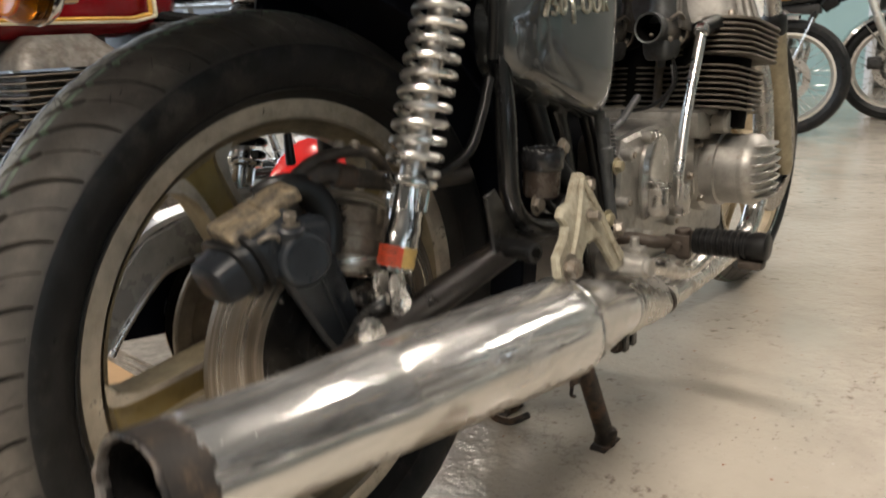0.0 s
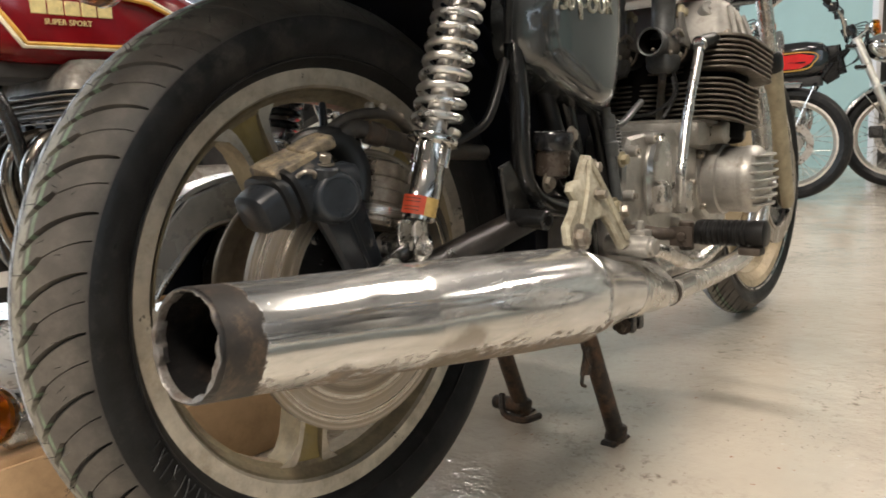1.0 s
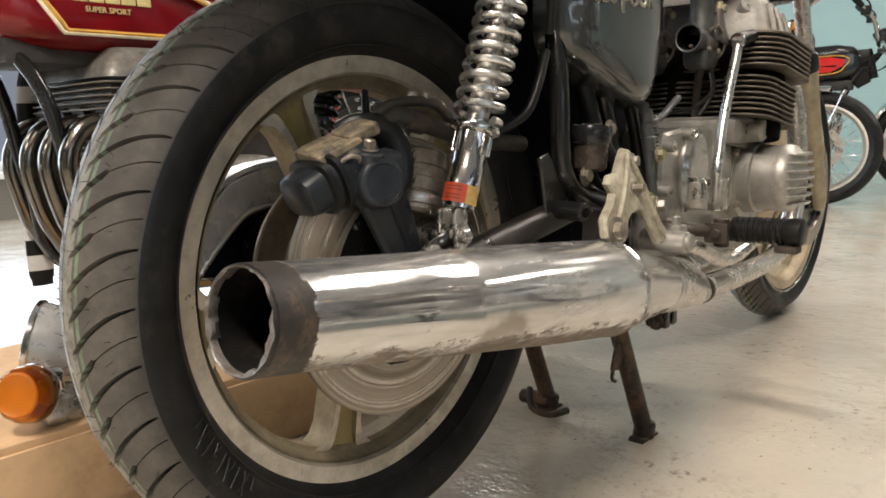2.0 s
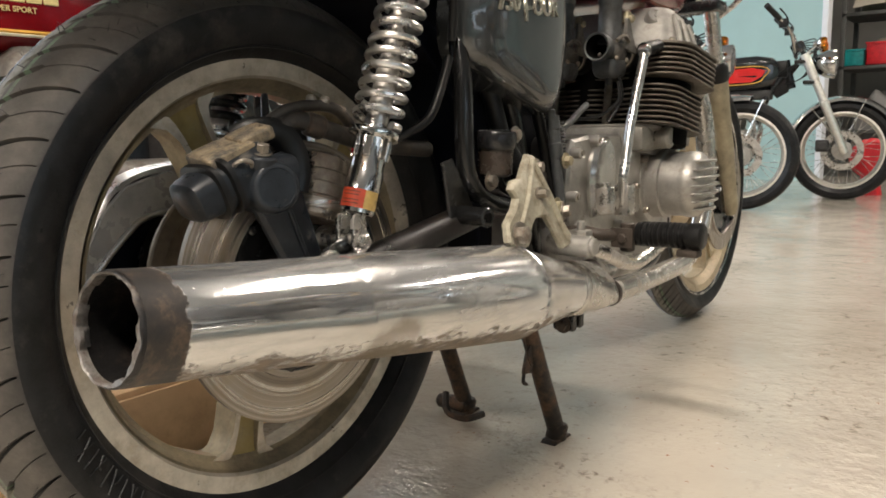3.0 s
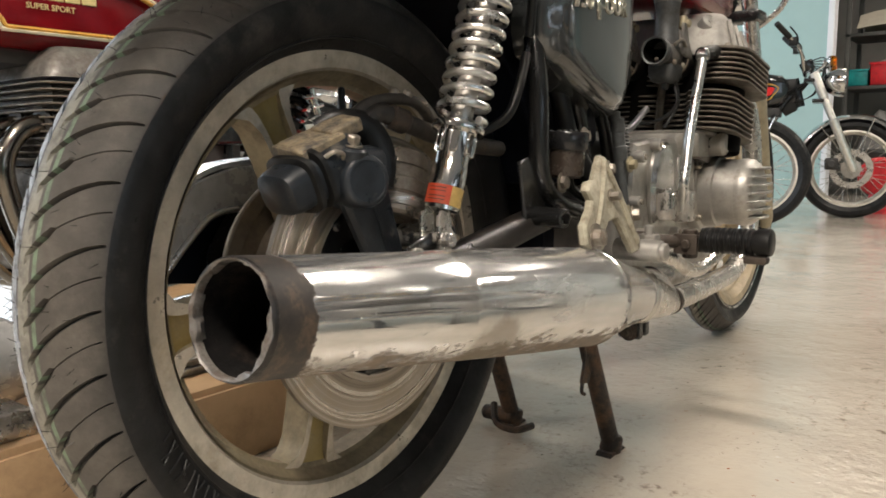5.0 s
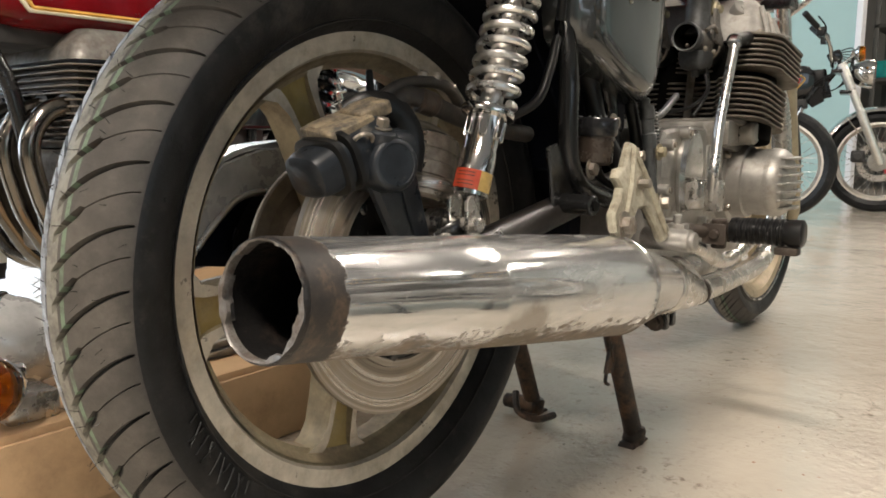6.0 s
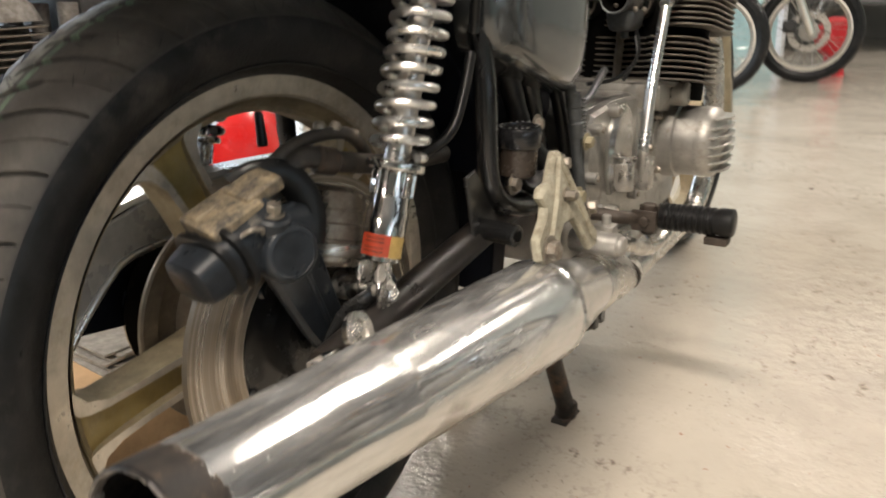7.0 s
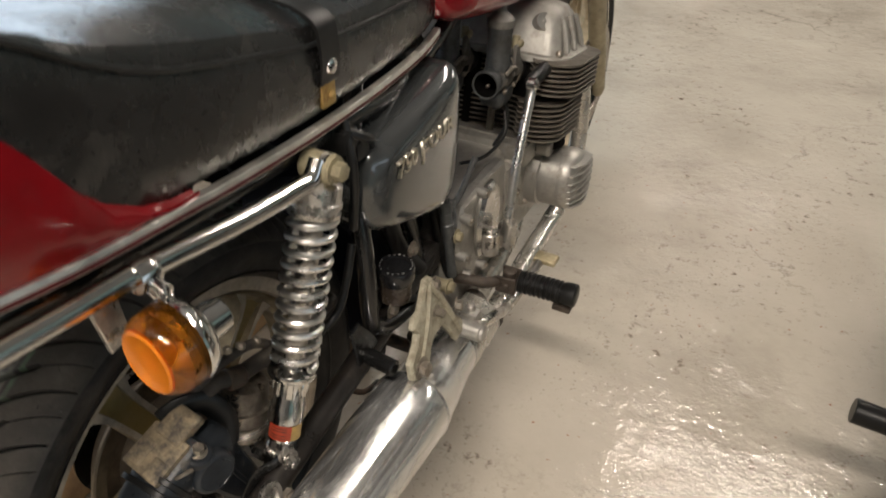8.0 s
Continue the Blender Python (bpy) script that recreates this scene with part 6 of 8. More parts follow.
# carburettors
def carb(x):
    bm = B()
    lathe(bm, [(0.0, 0.0195), (0.012, 0.0190), (0.018, 0.0215), (0.050, 0.0215), (0.054, 0.0185), (0.095, 0.0195)], (x, 0.620, 0.641), (0, 1, -0.10), 24, False, True)
    c = part("carburettor", bm, "carb_alloy", bike, "grimy grey carburettor with an open intake")
    bm = B()
    lathe(bm, [(0.0, 0.0205), (0.018, 0.0205), (0.020, 0.0195), (0.064, 0.0190), (0.066, 0.0205), (0.074, 0.0205)], (x, 0.651, 0.648), (0, 0.05, 1), 24)
    part("slide_chamber", bm, "carb_body", c, "blue-grey round slide chamber")
    bm = B()
    lathe(bm, [(0, 0.0215), (0.004, 0.0225), (0.012, 0.0215), (0.018, 0.015), (0.024, 0.008), (0.038, 0.006)], (x, 0.655, 0.722), (0, 0.05, 1), 20)
    part("carb_top", bm, "carb_alloy", c)
    bm = B()
    lathe(bm, [(-0.004, 0.0195), (-0.005, 0.0222), (0.001, 0.0232), (0.010, 0.0222), (0.013, 0.0205), (0.022, 0.0200)], (x, 0.608, 0.6415), (0, 1, -0.06), 32, False, False)
    part("intake_ring", bm, "carb_body", c, "dark intake ring")
    # throat lining near black, so the shade inside is in its colour
    bm = B()
    lathe(bm, [(-0.004, 0.0195), (0.012, 0.0185), (0.040, 0.0170), (0.041, 0.001)], (x, 0.608, 0.6415), (0, 1, -0.06), 24, False, True)
    part("intake_throat", bm, "recess_black", c)
    bm = B()
    lathe(bm, [(0, 0.0034), (0.004, 0.003), (0.006, 0.001)], (x - 0.006, 0.630, 0.630), (0, -1, 0.3), 10)
    part("air_jet", bm, "bolt", c, "small bright jet in the intake")
    bm = B()
    rows = []
    for z, e in ((0.622, 0.90), (0.618, 0.94), (0.604, 0.90), (0.596, 0.78), (0.593, 0.6)):
        rows.append([(x + px * e, 0.652 + py * e, z) for px, py in rrect(-0.023, -0.030, 0.023, 0.030, 0.010, 3)])
    rings(bm, rows)
    rod(bm, (x, 0.652, 0.582), (x, 0.652, 0.596), 0.006)
    part("float_bowl", bm, "carb_body", c, "dark float bowl")
    bm = B()
    prism(bm, [(0.662, 0.640), (0.700, 0.632), (0.704, 0.644), (0.688, 0.662), (0.676, 0.690), (0.664, 0.690)], x + 0.020, x + 0.026, 0.0012)
    part("link_bracket", bm, "carb_alloy", c)
    bm = B()
    rod(bm, (x + 0.018, 0.676, 0.682), (x + 0.018, 0.681, 0.702), 0.0065)
    domebolt(bm, (x + 0.024, 0.680, 0.690), (1, -0.3, 0), 0.007, 0.006)
    part("idle_screw", bm, "cad_plate", c, "dull brass idle screw")
    bm = B()
    tube(bm, [(x + 0.022, 0.634, 0.652), (x + 0.027, 0.650, 0.660), (x + 0.027, 0.668, 0.652)], 0.0035, 8, 4)
    part("choke_rod", bm, "bolt", c)
    for y, z in ((0.634, 0.624), (0.672, 0.622), (0.668, 0.664)):
        bm = B()
        domebolt(bm, (x + 0.020, y, z), (1, 0, 0), 0.0045, 0.005)
        part("carb_screw", bm, "bolt", c)


for x in (0.135, 0.045, -0.045, -0.135):
    carb(x)
bm = B()
tube(bm, [(0.155, 0.645, 0.585), (0.165, 0.625, 0.555), (0.150, 0.585, 0.530), (0.12, 0.55, 0.525)], 0.003, 8, 7)
tube(bm, [(0.150, 0.655, 0.60), (0.155, 0.66, 0.56), (0.14, 0.64, 0.52)], 0.003, 8, 6)
part("overflow_hose", bm, "rubber_black", bike, "thin black overflow hoses")
# side cover
def cover_bulge(y, z):
    return -0.9 * (y - 0.31) ** 2 - 1.2 * (z - 0.64) ** 2


for s in (1, -1):
    bm = B()
    O = [(0.214, 0.668), (0.226, 0.696), (0.246, 0.710), (0.30, 0.718), (0.37, 0.729), (0.435, 0.740), (0.458, 0.735), (0.464, 0.71), (0.462, 0.64), (0.454, 0.58), (0.438, 0.545), (0.415, 0.533), (0.39, 0.534), (0.31, 0.560), (0.242, 0.588), (0.219, 0.606), (0.212, 0.636)]
    cy, cz = 0.338, 0.630
    rows = []
    for f, x in ((1.0, 0.110), (1.0, 0.140), (0.985, 0.148), (0.95, 0.1545), (0.86, 0.1645), (0.80, 0.1685), (0.70, 0.1705), (0.5, 0.172), (0.25, 0.173), (0.04, 0.173)):
        rows.append([(s * x, cy + (y - cy) * f, cz + (z - cz) * f) for y, z in [tuple(p) for p in spline([(a, b, 0) for a, b in O + O[:1]], 3)[:-1] for p in [(p[0], p[1])]]])
    rings(bm, rows)
    cov = part("side_cover", bm, "cover_black", bike, "scuffed gloss black side cover")
    if s > 0:
        side_cover = cov


def lettering(text, size, depth, m, mat, parent, name, label, tagname=""):
    cu = bpy.data.curves.new(name, "FONT")
    cu.body, cu.size, cu.extrude, cu.bevel_depth = text, size, depth, depth * 0.25
    cu.resolution_u = 2
    tmp = bpy.data.objects.new(name, cu)
    scene.collection.objects.link(tmp)
    bpy.context.view_layer.update()
    me = bpy.data.meshes.new_from_object(tmp.evaluated_get(bpy.context.evaluated_depsgraph_get()))
    bpy.data.objects.remove(tmp)
    bpy.data.curves.remove(cu)
    me.transform(m)
    me.materials.clear()
    me.materials.append(M[mat])
    ob = new(name, me)
    ob.parent = parent
    return tagged(ob, label)


# the word runs forward and up on the outer face
mw = Matrix(((0, 0, 1, 0), (1, 0, 0, 0), (0, 1, 0, 0), (0, 0, 0, 1)))
lettering("750", 0.034, 0.0018, Matrix.Translation((0.1725, 0.257, 0.661)) @ pose(0, 0, 0, 1.5, 0, 0) @ mw @ Matrix.Shear("XY", 4, (0.25, 0)), "badge", side_cover, "badge", "raised metal number 750")
lettering("F", 0.047, 0.0018, Matrix.Translation((0.1725, 0.3165, 0.652)) @ pose(0, 0, 0, 3, 0, 0) @ mw @ Matrix.Shear("XY", 4, (0.25, 0)), "badge", side_cover, "badge", "tall raised metal letter F")
lettering("OUR", 0.032, 0.0018, Matrix.Translation((0.1725, 0.340, 0.662)) @ pose(0, 0, 0, 3, 0, 0) @ mw @ Matrix.Shear("XY", 4, (0.25, 0)), "badge", side_cover, "badge", "raised metal letters OUR that end the word FOUR")

# seat: (y, strip height, piping height, crown height, half width)
SEAT = [(-0.54, 0.870, 1.035, 1.060, 0.10), (-0.42, 0.848, 1.045, 1.070, 0.128), (-0.30, 0.828, 1.025, 1.052, 0.140), (-0.22, 0.815, 0.998, 1.022, 0.145), (-0.16, 0.806, 0.968, 0.992, 0.147), (-0.11, 0.800, 0.937, 0.967, 0.147), (-0.06, 0.794, 0.913, 0.948, 0.146), (0.0, 0.787, 0.895, 0.930, 0.145),
        (0.08, 0.779, 0.876, 0.909, 0.142), (0.16, 0.772, 0.858, 0.889, 0.138), (0.26, 0.766, 0.846, 0.874, 0.132), (0.36, 0.764, 0.838, 0.864, 0.126), (0.42, 0.767, 0.833, 0.860, 0.122), (0.462, 0.774, 0.832, 0.858, 0.118)]
# how far the padding has sunk behind the rider's place
SAG = {-0.42: 0.030, -0.30: 0.034, -0.22: 0.030, -0.16: 0.020, -0.11: 0.012, -0.06: 0.004}
bm = B()
rows = []
for y, zs, zp, zc, w in [tuple(v) for v in SEAT]:
    row = []
    prof = [(w - 0.012, zs + 0.004), (w - 0.004, zs + 0.012), (w, zs + (zp - zs) * 0.35), (w + 0.001, zs + (zp - zs) * 0.75), (w - 0.002, zp - 0.004), (w - 0.004, zp), (w - 0.004, zp + 0.004), (w - 0.010, zp + (zc - zp) * 0.55), (w - 0.032, zc - 0.006), (w * 0.5, zc + 0.002), (0, zc + 0.004)]
    dip = SAG.get(y, 0.0)
    prof = [(x, z - dip * max(0.0, k - 6) / 3 if k < 9 else z - dip) for k, (x, z) in enumerate(prof)]
    row = prof + [(-x, z) for x, z in prof[-2::-1]]
    rows.append([(x, y, z) for x, z in row])
fine = []
for k in range(len(rows[0])):
    fine.append(spline([r[k] for r in rows], 4))
rings(bm, [[fine[k][i] for k in range(len(fine))] for i in range(len(fine[0]))])
seat = part("seat", bm, "vinyl", bike, "worn black vinyl seat with piping and strap")
bm = B()
for s in (1, -1):
    tube(bm, [(s * (w - 0.001), y, zp) for y, zs, zp, zc, w in SEAT], 0.0028, 8, 5)
part("piping", bm, "rubber_black", seat, "thin glossy seat piping")
bm = B()
for s in (1, -1):
    rows = []
    line = spline([(s * (w + 0.002), y, zs) for y, zs, zp, zc, w in SEAT], 5)
    for p in line:
        rows.append([p + Vector((s * dx, 0, dz)) for dx, dz in ((-0.006, -0.0090), (0.004, -0.0090), (0.0062, -0.0075), (0.0062, 0.0015), (0.0050, 0.0032), (0.0030, 0.0036), (-0.004, 0.0030))])
    rings(bm, rows)
part("seat_trim", bm, "trim_silver", seat, "chrome trim strip along the seat base")
bm = B()
for s in (1, -1):
    line = spline([(s * (w + 0.0078), y, zs - 0.003) for y, zs, zp, zc, w in SEAT], 5)
    rings(bm, [[p + Vector((s * dx, 0, dz)) for dx, dz in ((-0.002, -0.0040), (0.0008, -0.0036), (0.0010, 0.0004), (-0.002, 0.0008))] for p in line])
part("trim_inlay", bm, "trim_maroon", seat, "dark red line in the trim")
bm = B()
y0 = 0.176
prof = [(0.1395, 0.812), (0.1425, 0.835), (0.1415, 0.858), (0.136, 0.876), (0.108, 0.8895), (0.06, 0.893), (0, 0.894)]
prof = prof + [(-x, z) for x, z in prof[-2::-1]]
prof = [(p[0], p[1]) for p in spline([(x, z, 0) for x, z in prof], 4)]
rows = [[(x * 1.0, y0 - 0.016, z), (x * 1.025, y0 - 0.016, z + 0.004), (x * 1.025, y0 + 0.016, z + 0.002), (x * 1.0, y0 + 0.016, z - 0.002)] for x, z in prof]
rings(bm, rows)
strap = part("seat_strap", bm, "rubber_black", seat, "black grab strap across the seat")
bm = B()
for s in (1, -1):
    lathe(bm, [(0, 0.009), (0.003, 0.008), (0.005, 0.004), (0.0052, 0.001)], (s * 0.1445, y0, 0.832), (s, 0, 0.05), 16)
part("strap_stud", bm, "chrome", strap, "bright strap stud")
bm = B()
for s in (1, -1):
    box(bm, (s * 0.1375 - 0.003, y0 - 0.012, 0.786), (s * 0.1375 + 0.003, y0 + 0.012, 0.814), 0.002)
    domebolt(bm, (s * 0.141, y0 + 0.002, 0.798), (s, 0, 0), 0.005, 0.004)
part("strap_bracket", bm, "gold_bracket", strap, "rusty gold strap bracket")

# red tail piece behind the seat
bm = B()
rows = []
for y, zt, zb, w in ((-0.035, 0.797, 0.790, 0.149), (-0.06, 0.801, 0.793, 0.1515), (-0.09, 0.812, 0.797, 0.1525), (-0.123, 0.835, 0.800, 0.1530), (-0.145, 0.860, 0.803, 0.1530), (-0.17, 0.900, 0.806, 0.1530), (-0.20, 0.940, 0.811, 0.1520), (-0.26, 0.985, 0.820, 0.149), (-0.34, 1.01, 0.830, 0.144), (-0.45, 1.02, 0.850, 0.132), (-0.56, 1.03, 0.872, 0.110), (-0.63, 1.01, 0.895, 0.08)):
    prof = [(w - 0.016, zb), (w - 0.003, zb + 0.002), (w, zb + 0.008), (w + 0.0005, (zb + zt) / 2), (w - 0.002, zt - 0.006), (w - 0.010, zt)]
    if y < -0.42:
        prof = prof + [(w * 0.6, zt + 0.045), (0, zt + 0.06)]
    else:
        prof = prof + [(w - 0.016, zt - 0.002), (w - 0.024, zb + 0.002)]
    rows.append((y, prof))
for s in (1, -1):
    rings(bm, [[(s * x, y, z) for x, z in pr] for y, pr in rows])
part("tail_cowl", bm, "red_paint", bike, "dark red painted tail piece")

# wiring by the shock top
bm = B()
box(bm, (0.118, 0.185, 0.722), (0.150, 0.212, 0.750), 0.004)
box(bm, (0.125, 0.205, 0.705), (0.152, 0.232, 0.728), 0.004)
tube(bm, [(0.145, 0.20, 0.745), (0.155, 0.215, 0.735), (0.150, 0.235, 0.722), (0.14, 0.25, 0.70)], 0.006, 8, 5)
tube(bm, [(0.135, 0.19, 0.725), (0.14, 0.20, 0.70), (0.13, 0.215, 0.67)], 0.005, 8, 5)
part("wiring_plug", bm, "rubber_black", bike, "grimy black wiring plugs and cables")

# tank
bm = B()
rows = []
for y, zb, zt, w in ((0.456, 0.806, 0.862, 0.105), (0.464, 0.790, 0.882, 0.132), (0.485, 0.779, 0.894, 0.146), (0.53, 0.769, 0.907, 0.150), (0.58, 0.760, 0.92, 0.152), (0.70, 0.743, 0.945, 0.154), (0.80, 0.733, 0.952, 0.155), (0.90, 0.729, 0.955, 0.153), (0.97, 0.730, 0.945, 0.144), (1.02, 0.745, 0.93, 0.125), (1.05, 0.79, 0.91, 0.09)):
    rows.append([(x, y, z) for x, z in rrect(-w, zb, w, zt, min(0.026, (zt - zb) * 0.4), 6)])
rings(bm, rows)
tank = part("fuel_tank", bm, "red_paint", bike, "dark red fuel tank")
# grab rail with indicators
bm = B()
tube(bm, [(0.158, 0.122, 0.752), (0.158, 0.108, 0.738), (0.157, 0.09, 0.737), (0.155, 0.0, 0.748), (0.150, -0.114, 0.766), (0.146, -0.22, 0.776), (0.14, -0.40, 0.795), (0.12, -0.56, 0.815), (0.06, -0.63, 0.825), (0, -0.645, 0.827),
          (-0.06, -0.63, 0.825), (-0.12, -0.56, 0.815), (-0.14, -0.40, 0.795), (-0.146, -0.22, 0.776), (-0.150, -0.114, 0.766), (-0.155, 0.0, 0.748), (-0.157, 0.09, 0.737), (-0.158, 0.108, 0.738), (-0.158, 0.122, 0.752)], 0.0105, 16, 6)
rail = part("grab_rail", bm, "chrome", bike, "chromed tubular grab rail")
bm = B()
for s in (1, -1):
    lathe(bm, [(-0.004, 0.014), (0.004, 0.014)], (s * 0.165, 0.128, 0.745), (1, 0, 0), 18)
    prism(bm, [(-0.160, 0.765), (-0.132, 0.765), (-0.128, 0.705), (-0.150, 0.702)], s * 0.135 - 0.003, s * 0.135 + 0.003, 0.001)
part("rail_bracket", bm, "chrome_dull", rail, "plated rail bracket")


def indicator(c, axis, parent, stem_to, name="indicator"):
    """An amber lamp: chrome cup, lens, stem and clamp bolt."""
    c, a = Vector(c), Vector(axis).normalized()
    bm = B()
    lathe(bm, [(-0.044, 0.0135), (-0.042, 0.0155), (-0.022, 0.0170), (-0.018, 0.024), (-0.012, 0.0335), (-0.006, 0.0375), (0.0, 0.0390), (0.002, 0.0380)], c, a, 36)
    ind = part(name, bm, "chrome", parent, "round chromed indicator with amber lens")
    bm = B()
    lathe(bm, [(0.001, 0.0375), (0.010, 0.0378), (0.020, 0.0365), (0.027, 0.0340), (0.031, 0.0305), (0.0325, 0.0290)], c, a, 40, False, False)
    lens = part("lens", bm, "amber", ind, "clear amber plastic lens")
    bm = B()
    lathe(bm, [(0.0305, 0.0292), (0.0330, 0.0288), (0.0340, 0.0265), (0.0334, 0.0255), (0.0346, 0.0)], c, a, 40, False, False)
    part("lens_face", bm, "amber_face", lens, "frosted orange lens face")
    bm = B()
    lathe(bm, [(0.016, 0.0345), (0.008, 0.033), (0.002, 0.026), (-0.002, 0.012), (-0.002, 0.0)], c, a, 28, False, False)
    part("reflector", bm, "chrome_dull", ind, "dull metal inner reflector")
    bm = B()
    lathe(bm, [(0.010, 0.006), (0.014, 0.009), (0.022, 0.011), (0.027, 0.008), (0.029, 0.002)], c, a, 16)
    part("bulb", bm, "amber_inner", ind, "orange glass bulb")
    bm = B()
    tube(bm, [c - a * 0.010 + Vector((0, 0, 0.02)), Vector(stem_to) + Vector((0, 0, -0.006)), stem_to], 0.007, 10, 4)
    q = Vector(stem_to)
    lathe(bm, [(-0.010, 0.0135), (-0.007, 0.015), (0.007, 0.015), (0.010, 0.0135)], q, (0.05, 1, -0.1), 20)
    rod(bm, q + Vector((0.0, 0, -0.002)), q + Vector((0.024, -0.002, -0.008)), 0.007)
    domebolt(bm, q + Vector((0.022, -0.002, -0.008)), (1, 0, -0.3), 0.008, 0.006)
    part("clamp", bm, "chrome", ind, "chromed clamp on the rail")
    return ind


indicator((0.189, -0.124, 0.717), (-0.13, -0.985, 0.02), bike, (0.152, -0.114, 0.764))
indicator((-0.189, -0.124, 0.717), (0.13, -0.985, 0.02), bike, (-0.152, -0.114, 0.764))

# centre stand
bm = B()
for s in (1, -1):
    f = Vector((0.118, 0.506, 0.012)) if s > 0 else Vector((-0.078, 0.520, 0.012))
    t = Vector((0.098, 0.430, 0.240)) if s > 0 else Vector((-0.085, 0.430, 0.240))
    tube(bm, [t, t.lerp(f, 0.5), f], 0.0145, 14, 4)
    lathe(bm, [(-0.013, 0.015), (-0.009, 0.0175), (0.012, 0.0170), (0.016, 0.0145)], f, (0.1, 0.2, 1), 16)
    prism(bm, [(f.y - 0.03, 0.0), (f.y + 0.026, 0.0), (f.y + 0.020, 0.006), (f.y - 0.024, 0.006)], f.x - 0.014, f.x + 0.014, 0.001)
rod(bm, (-0.085, 0.438, 0.20), (0.098, 0.438, 0.20), 0.012)
st = part("centre_stand", bm, "rusty_steel", bike, "rusty centre stand with two legs")
bm = B()
prism(bm, [(0.415, 0.135), (0.44, 0.130), (0.448, 0.150), (0.438, 0.178), (0.425, 0.165)], 0.105, 0.110, 0.001)
tube(bm, [(0.118, 0.425, 0.148), (0.125, 0.40, 0.175), (0.13, 0.375, 0.235)], 0.0017, 6, 3)
tube(bm, [(0.110, 0.418, 0.140), (0.112, 0.410, 0.125), (0.112, 0.420, 0.118)], 0.003, 6, 4)
tube(bm, [(-0.078, 0.46, 0.055), (-0.06, 0.44, 0.03), (-0.03, 0.45, 0.02), (-0.02, 0.49, 0.018)], 0.006, 8, 4)
rod(bm, (-0.128, 0.500, 0.020), (-0.070, 0.514, 0.017), 0.0125, 0.015, 16, 0.004)
part("stand_tang", bm, "rusty_steel", st, "rusty foot tang and spring hook")

# fork, front guard and bars
bm = B()
for s in (1, -1):
    lo_, up_ = Vector((s * 0.098, 1.405, 0.300)), Vector((s * 0.098, 1.155, 0.90))
    d = (up_ - lo_).normalized()
    lathe(bm, [(-0.02, 0.014), (0.0, 0.020), (0.05, 0.021), (0.28, 0.0225), (0.335, 0.024), (0.345, 0.022)], lo_, d, 24)
for leg in islands(bm):
    fk = one_part("front_fork", leg, "fork_tan", bike, "tan dusty lower fork leg")
    fk.location.y = 0.050
bm = B()
for s in (1, -1):
    lo_, up_ = Vector((s * 0.098, 1.405, 0.300)), Vector((s * 0.098, 1.155, 0.90))
    d = (up_ - lo_).normalized()
    lathe(bm, [(0.38, 0.0175), (0.66, 0.0175)], lo_, d, 20)
part("stanchion", bm, "chrome_dull", fk, "plated upper fork tube")
bm = B()
for s in (1, -1):
    lo_, up_ = Vector((s * 0.098, 1.405, 0.300)), Vector((s * 0.098, 1.155, 0.90))
    d = (up_ - lo_).normalized()
    lathe(bm, [(0.34, 0.025), (0.345, 0.027), (0.375, 0.027), (0.385, 0.020)], lo_, d, 20)
part("dust_seal", bm, "rubber_black", fk, "black rubber dust seal")
bm = B()
box(bm, (-0.125, 1.175, 0.765), (0.125, 1.245, 0.79), 0.008)
box(bm, (-0.125, 1.125, 0.875), (0.125, 1.195, 0.895), 0.008)
part("fork_yoke", bm, "frame_black", fk, "black fork yokes")
bm = B()
tube(bm, [(-0.36, 0.93, 1.00), (-0.25, 1.04, 1.02), (-0.12, 1.12, 0.99), (-0.05, 1.15, 0.93), (0.05, 1.15, 0.93), (0.12, 1.12, 0.99), (0.25, 1.04, 1.02), (0.36, 0.93, 1.00)], 0.011, 12, 6)
hb = part("handlebar", bm, "chrome", bike, "chrome handlebar")
hb.location.y = 0.050
bm = B()
for s in (1, -1):
    rod(bm, (s * 0.29, 1.005, 1.013), (s * 0.372, 0.92, 0.998), 0.016)
part("grip", bm, "rubber_black", hb, "black rubber grips")
bm = B()
tube(bm, [(0.12, 1.10, 0.99), (0.17, 1.19, 0.95), (0.175, 1.24, 0.86), (0.15, 1.26, 0.80), (0.10, 1.26, 0.76)], 0.0065, 10, 7)
part("brake_line", bm, "chrome_dull", hb, "looped brake line")
bm = B()
tube(bm, [(0.14, 1.10, 1.0), (0.19, 1.22, 0.93), (0.185, 1.27, 0.87), (0.165, 1.245, 0.83), (0.12, 1.20, 0.83)], 0.005, 10, 7)
part("clutch_cable", bm, "rubber_black", hb, "black control cables")
bm = B()
lathe(bm, [(-0.12, 0.03), (-0.10, 0.06), (-0.04, 0.088), (0.0, 0.092), (0.01, 0.088), (0.018, 0.05), (0.02, 0.0)], (0, 1.34, 0.86), (0, 1, 0), 32)
part("headlight", bm, "chrome", bike, "chrome headlight shell")

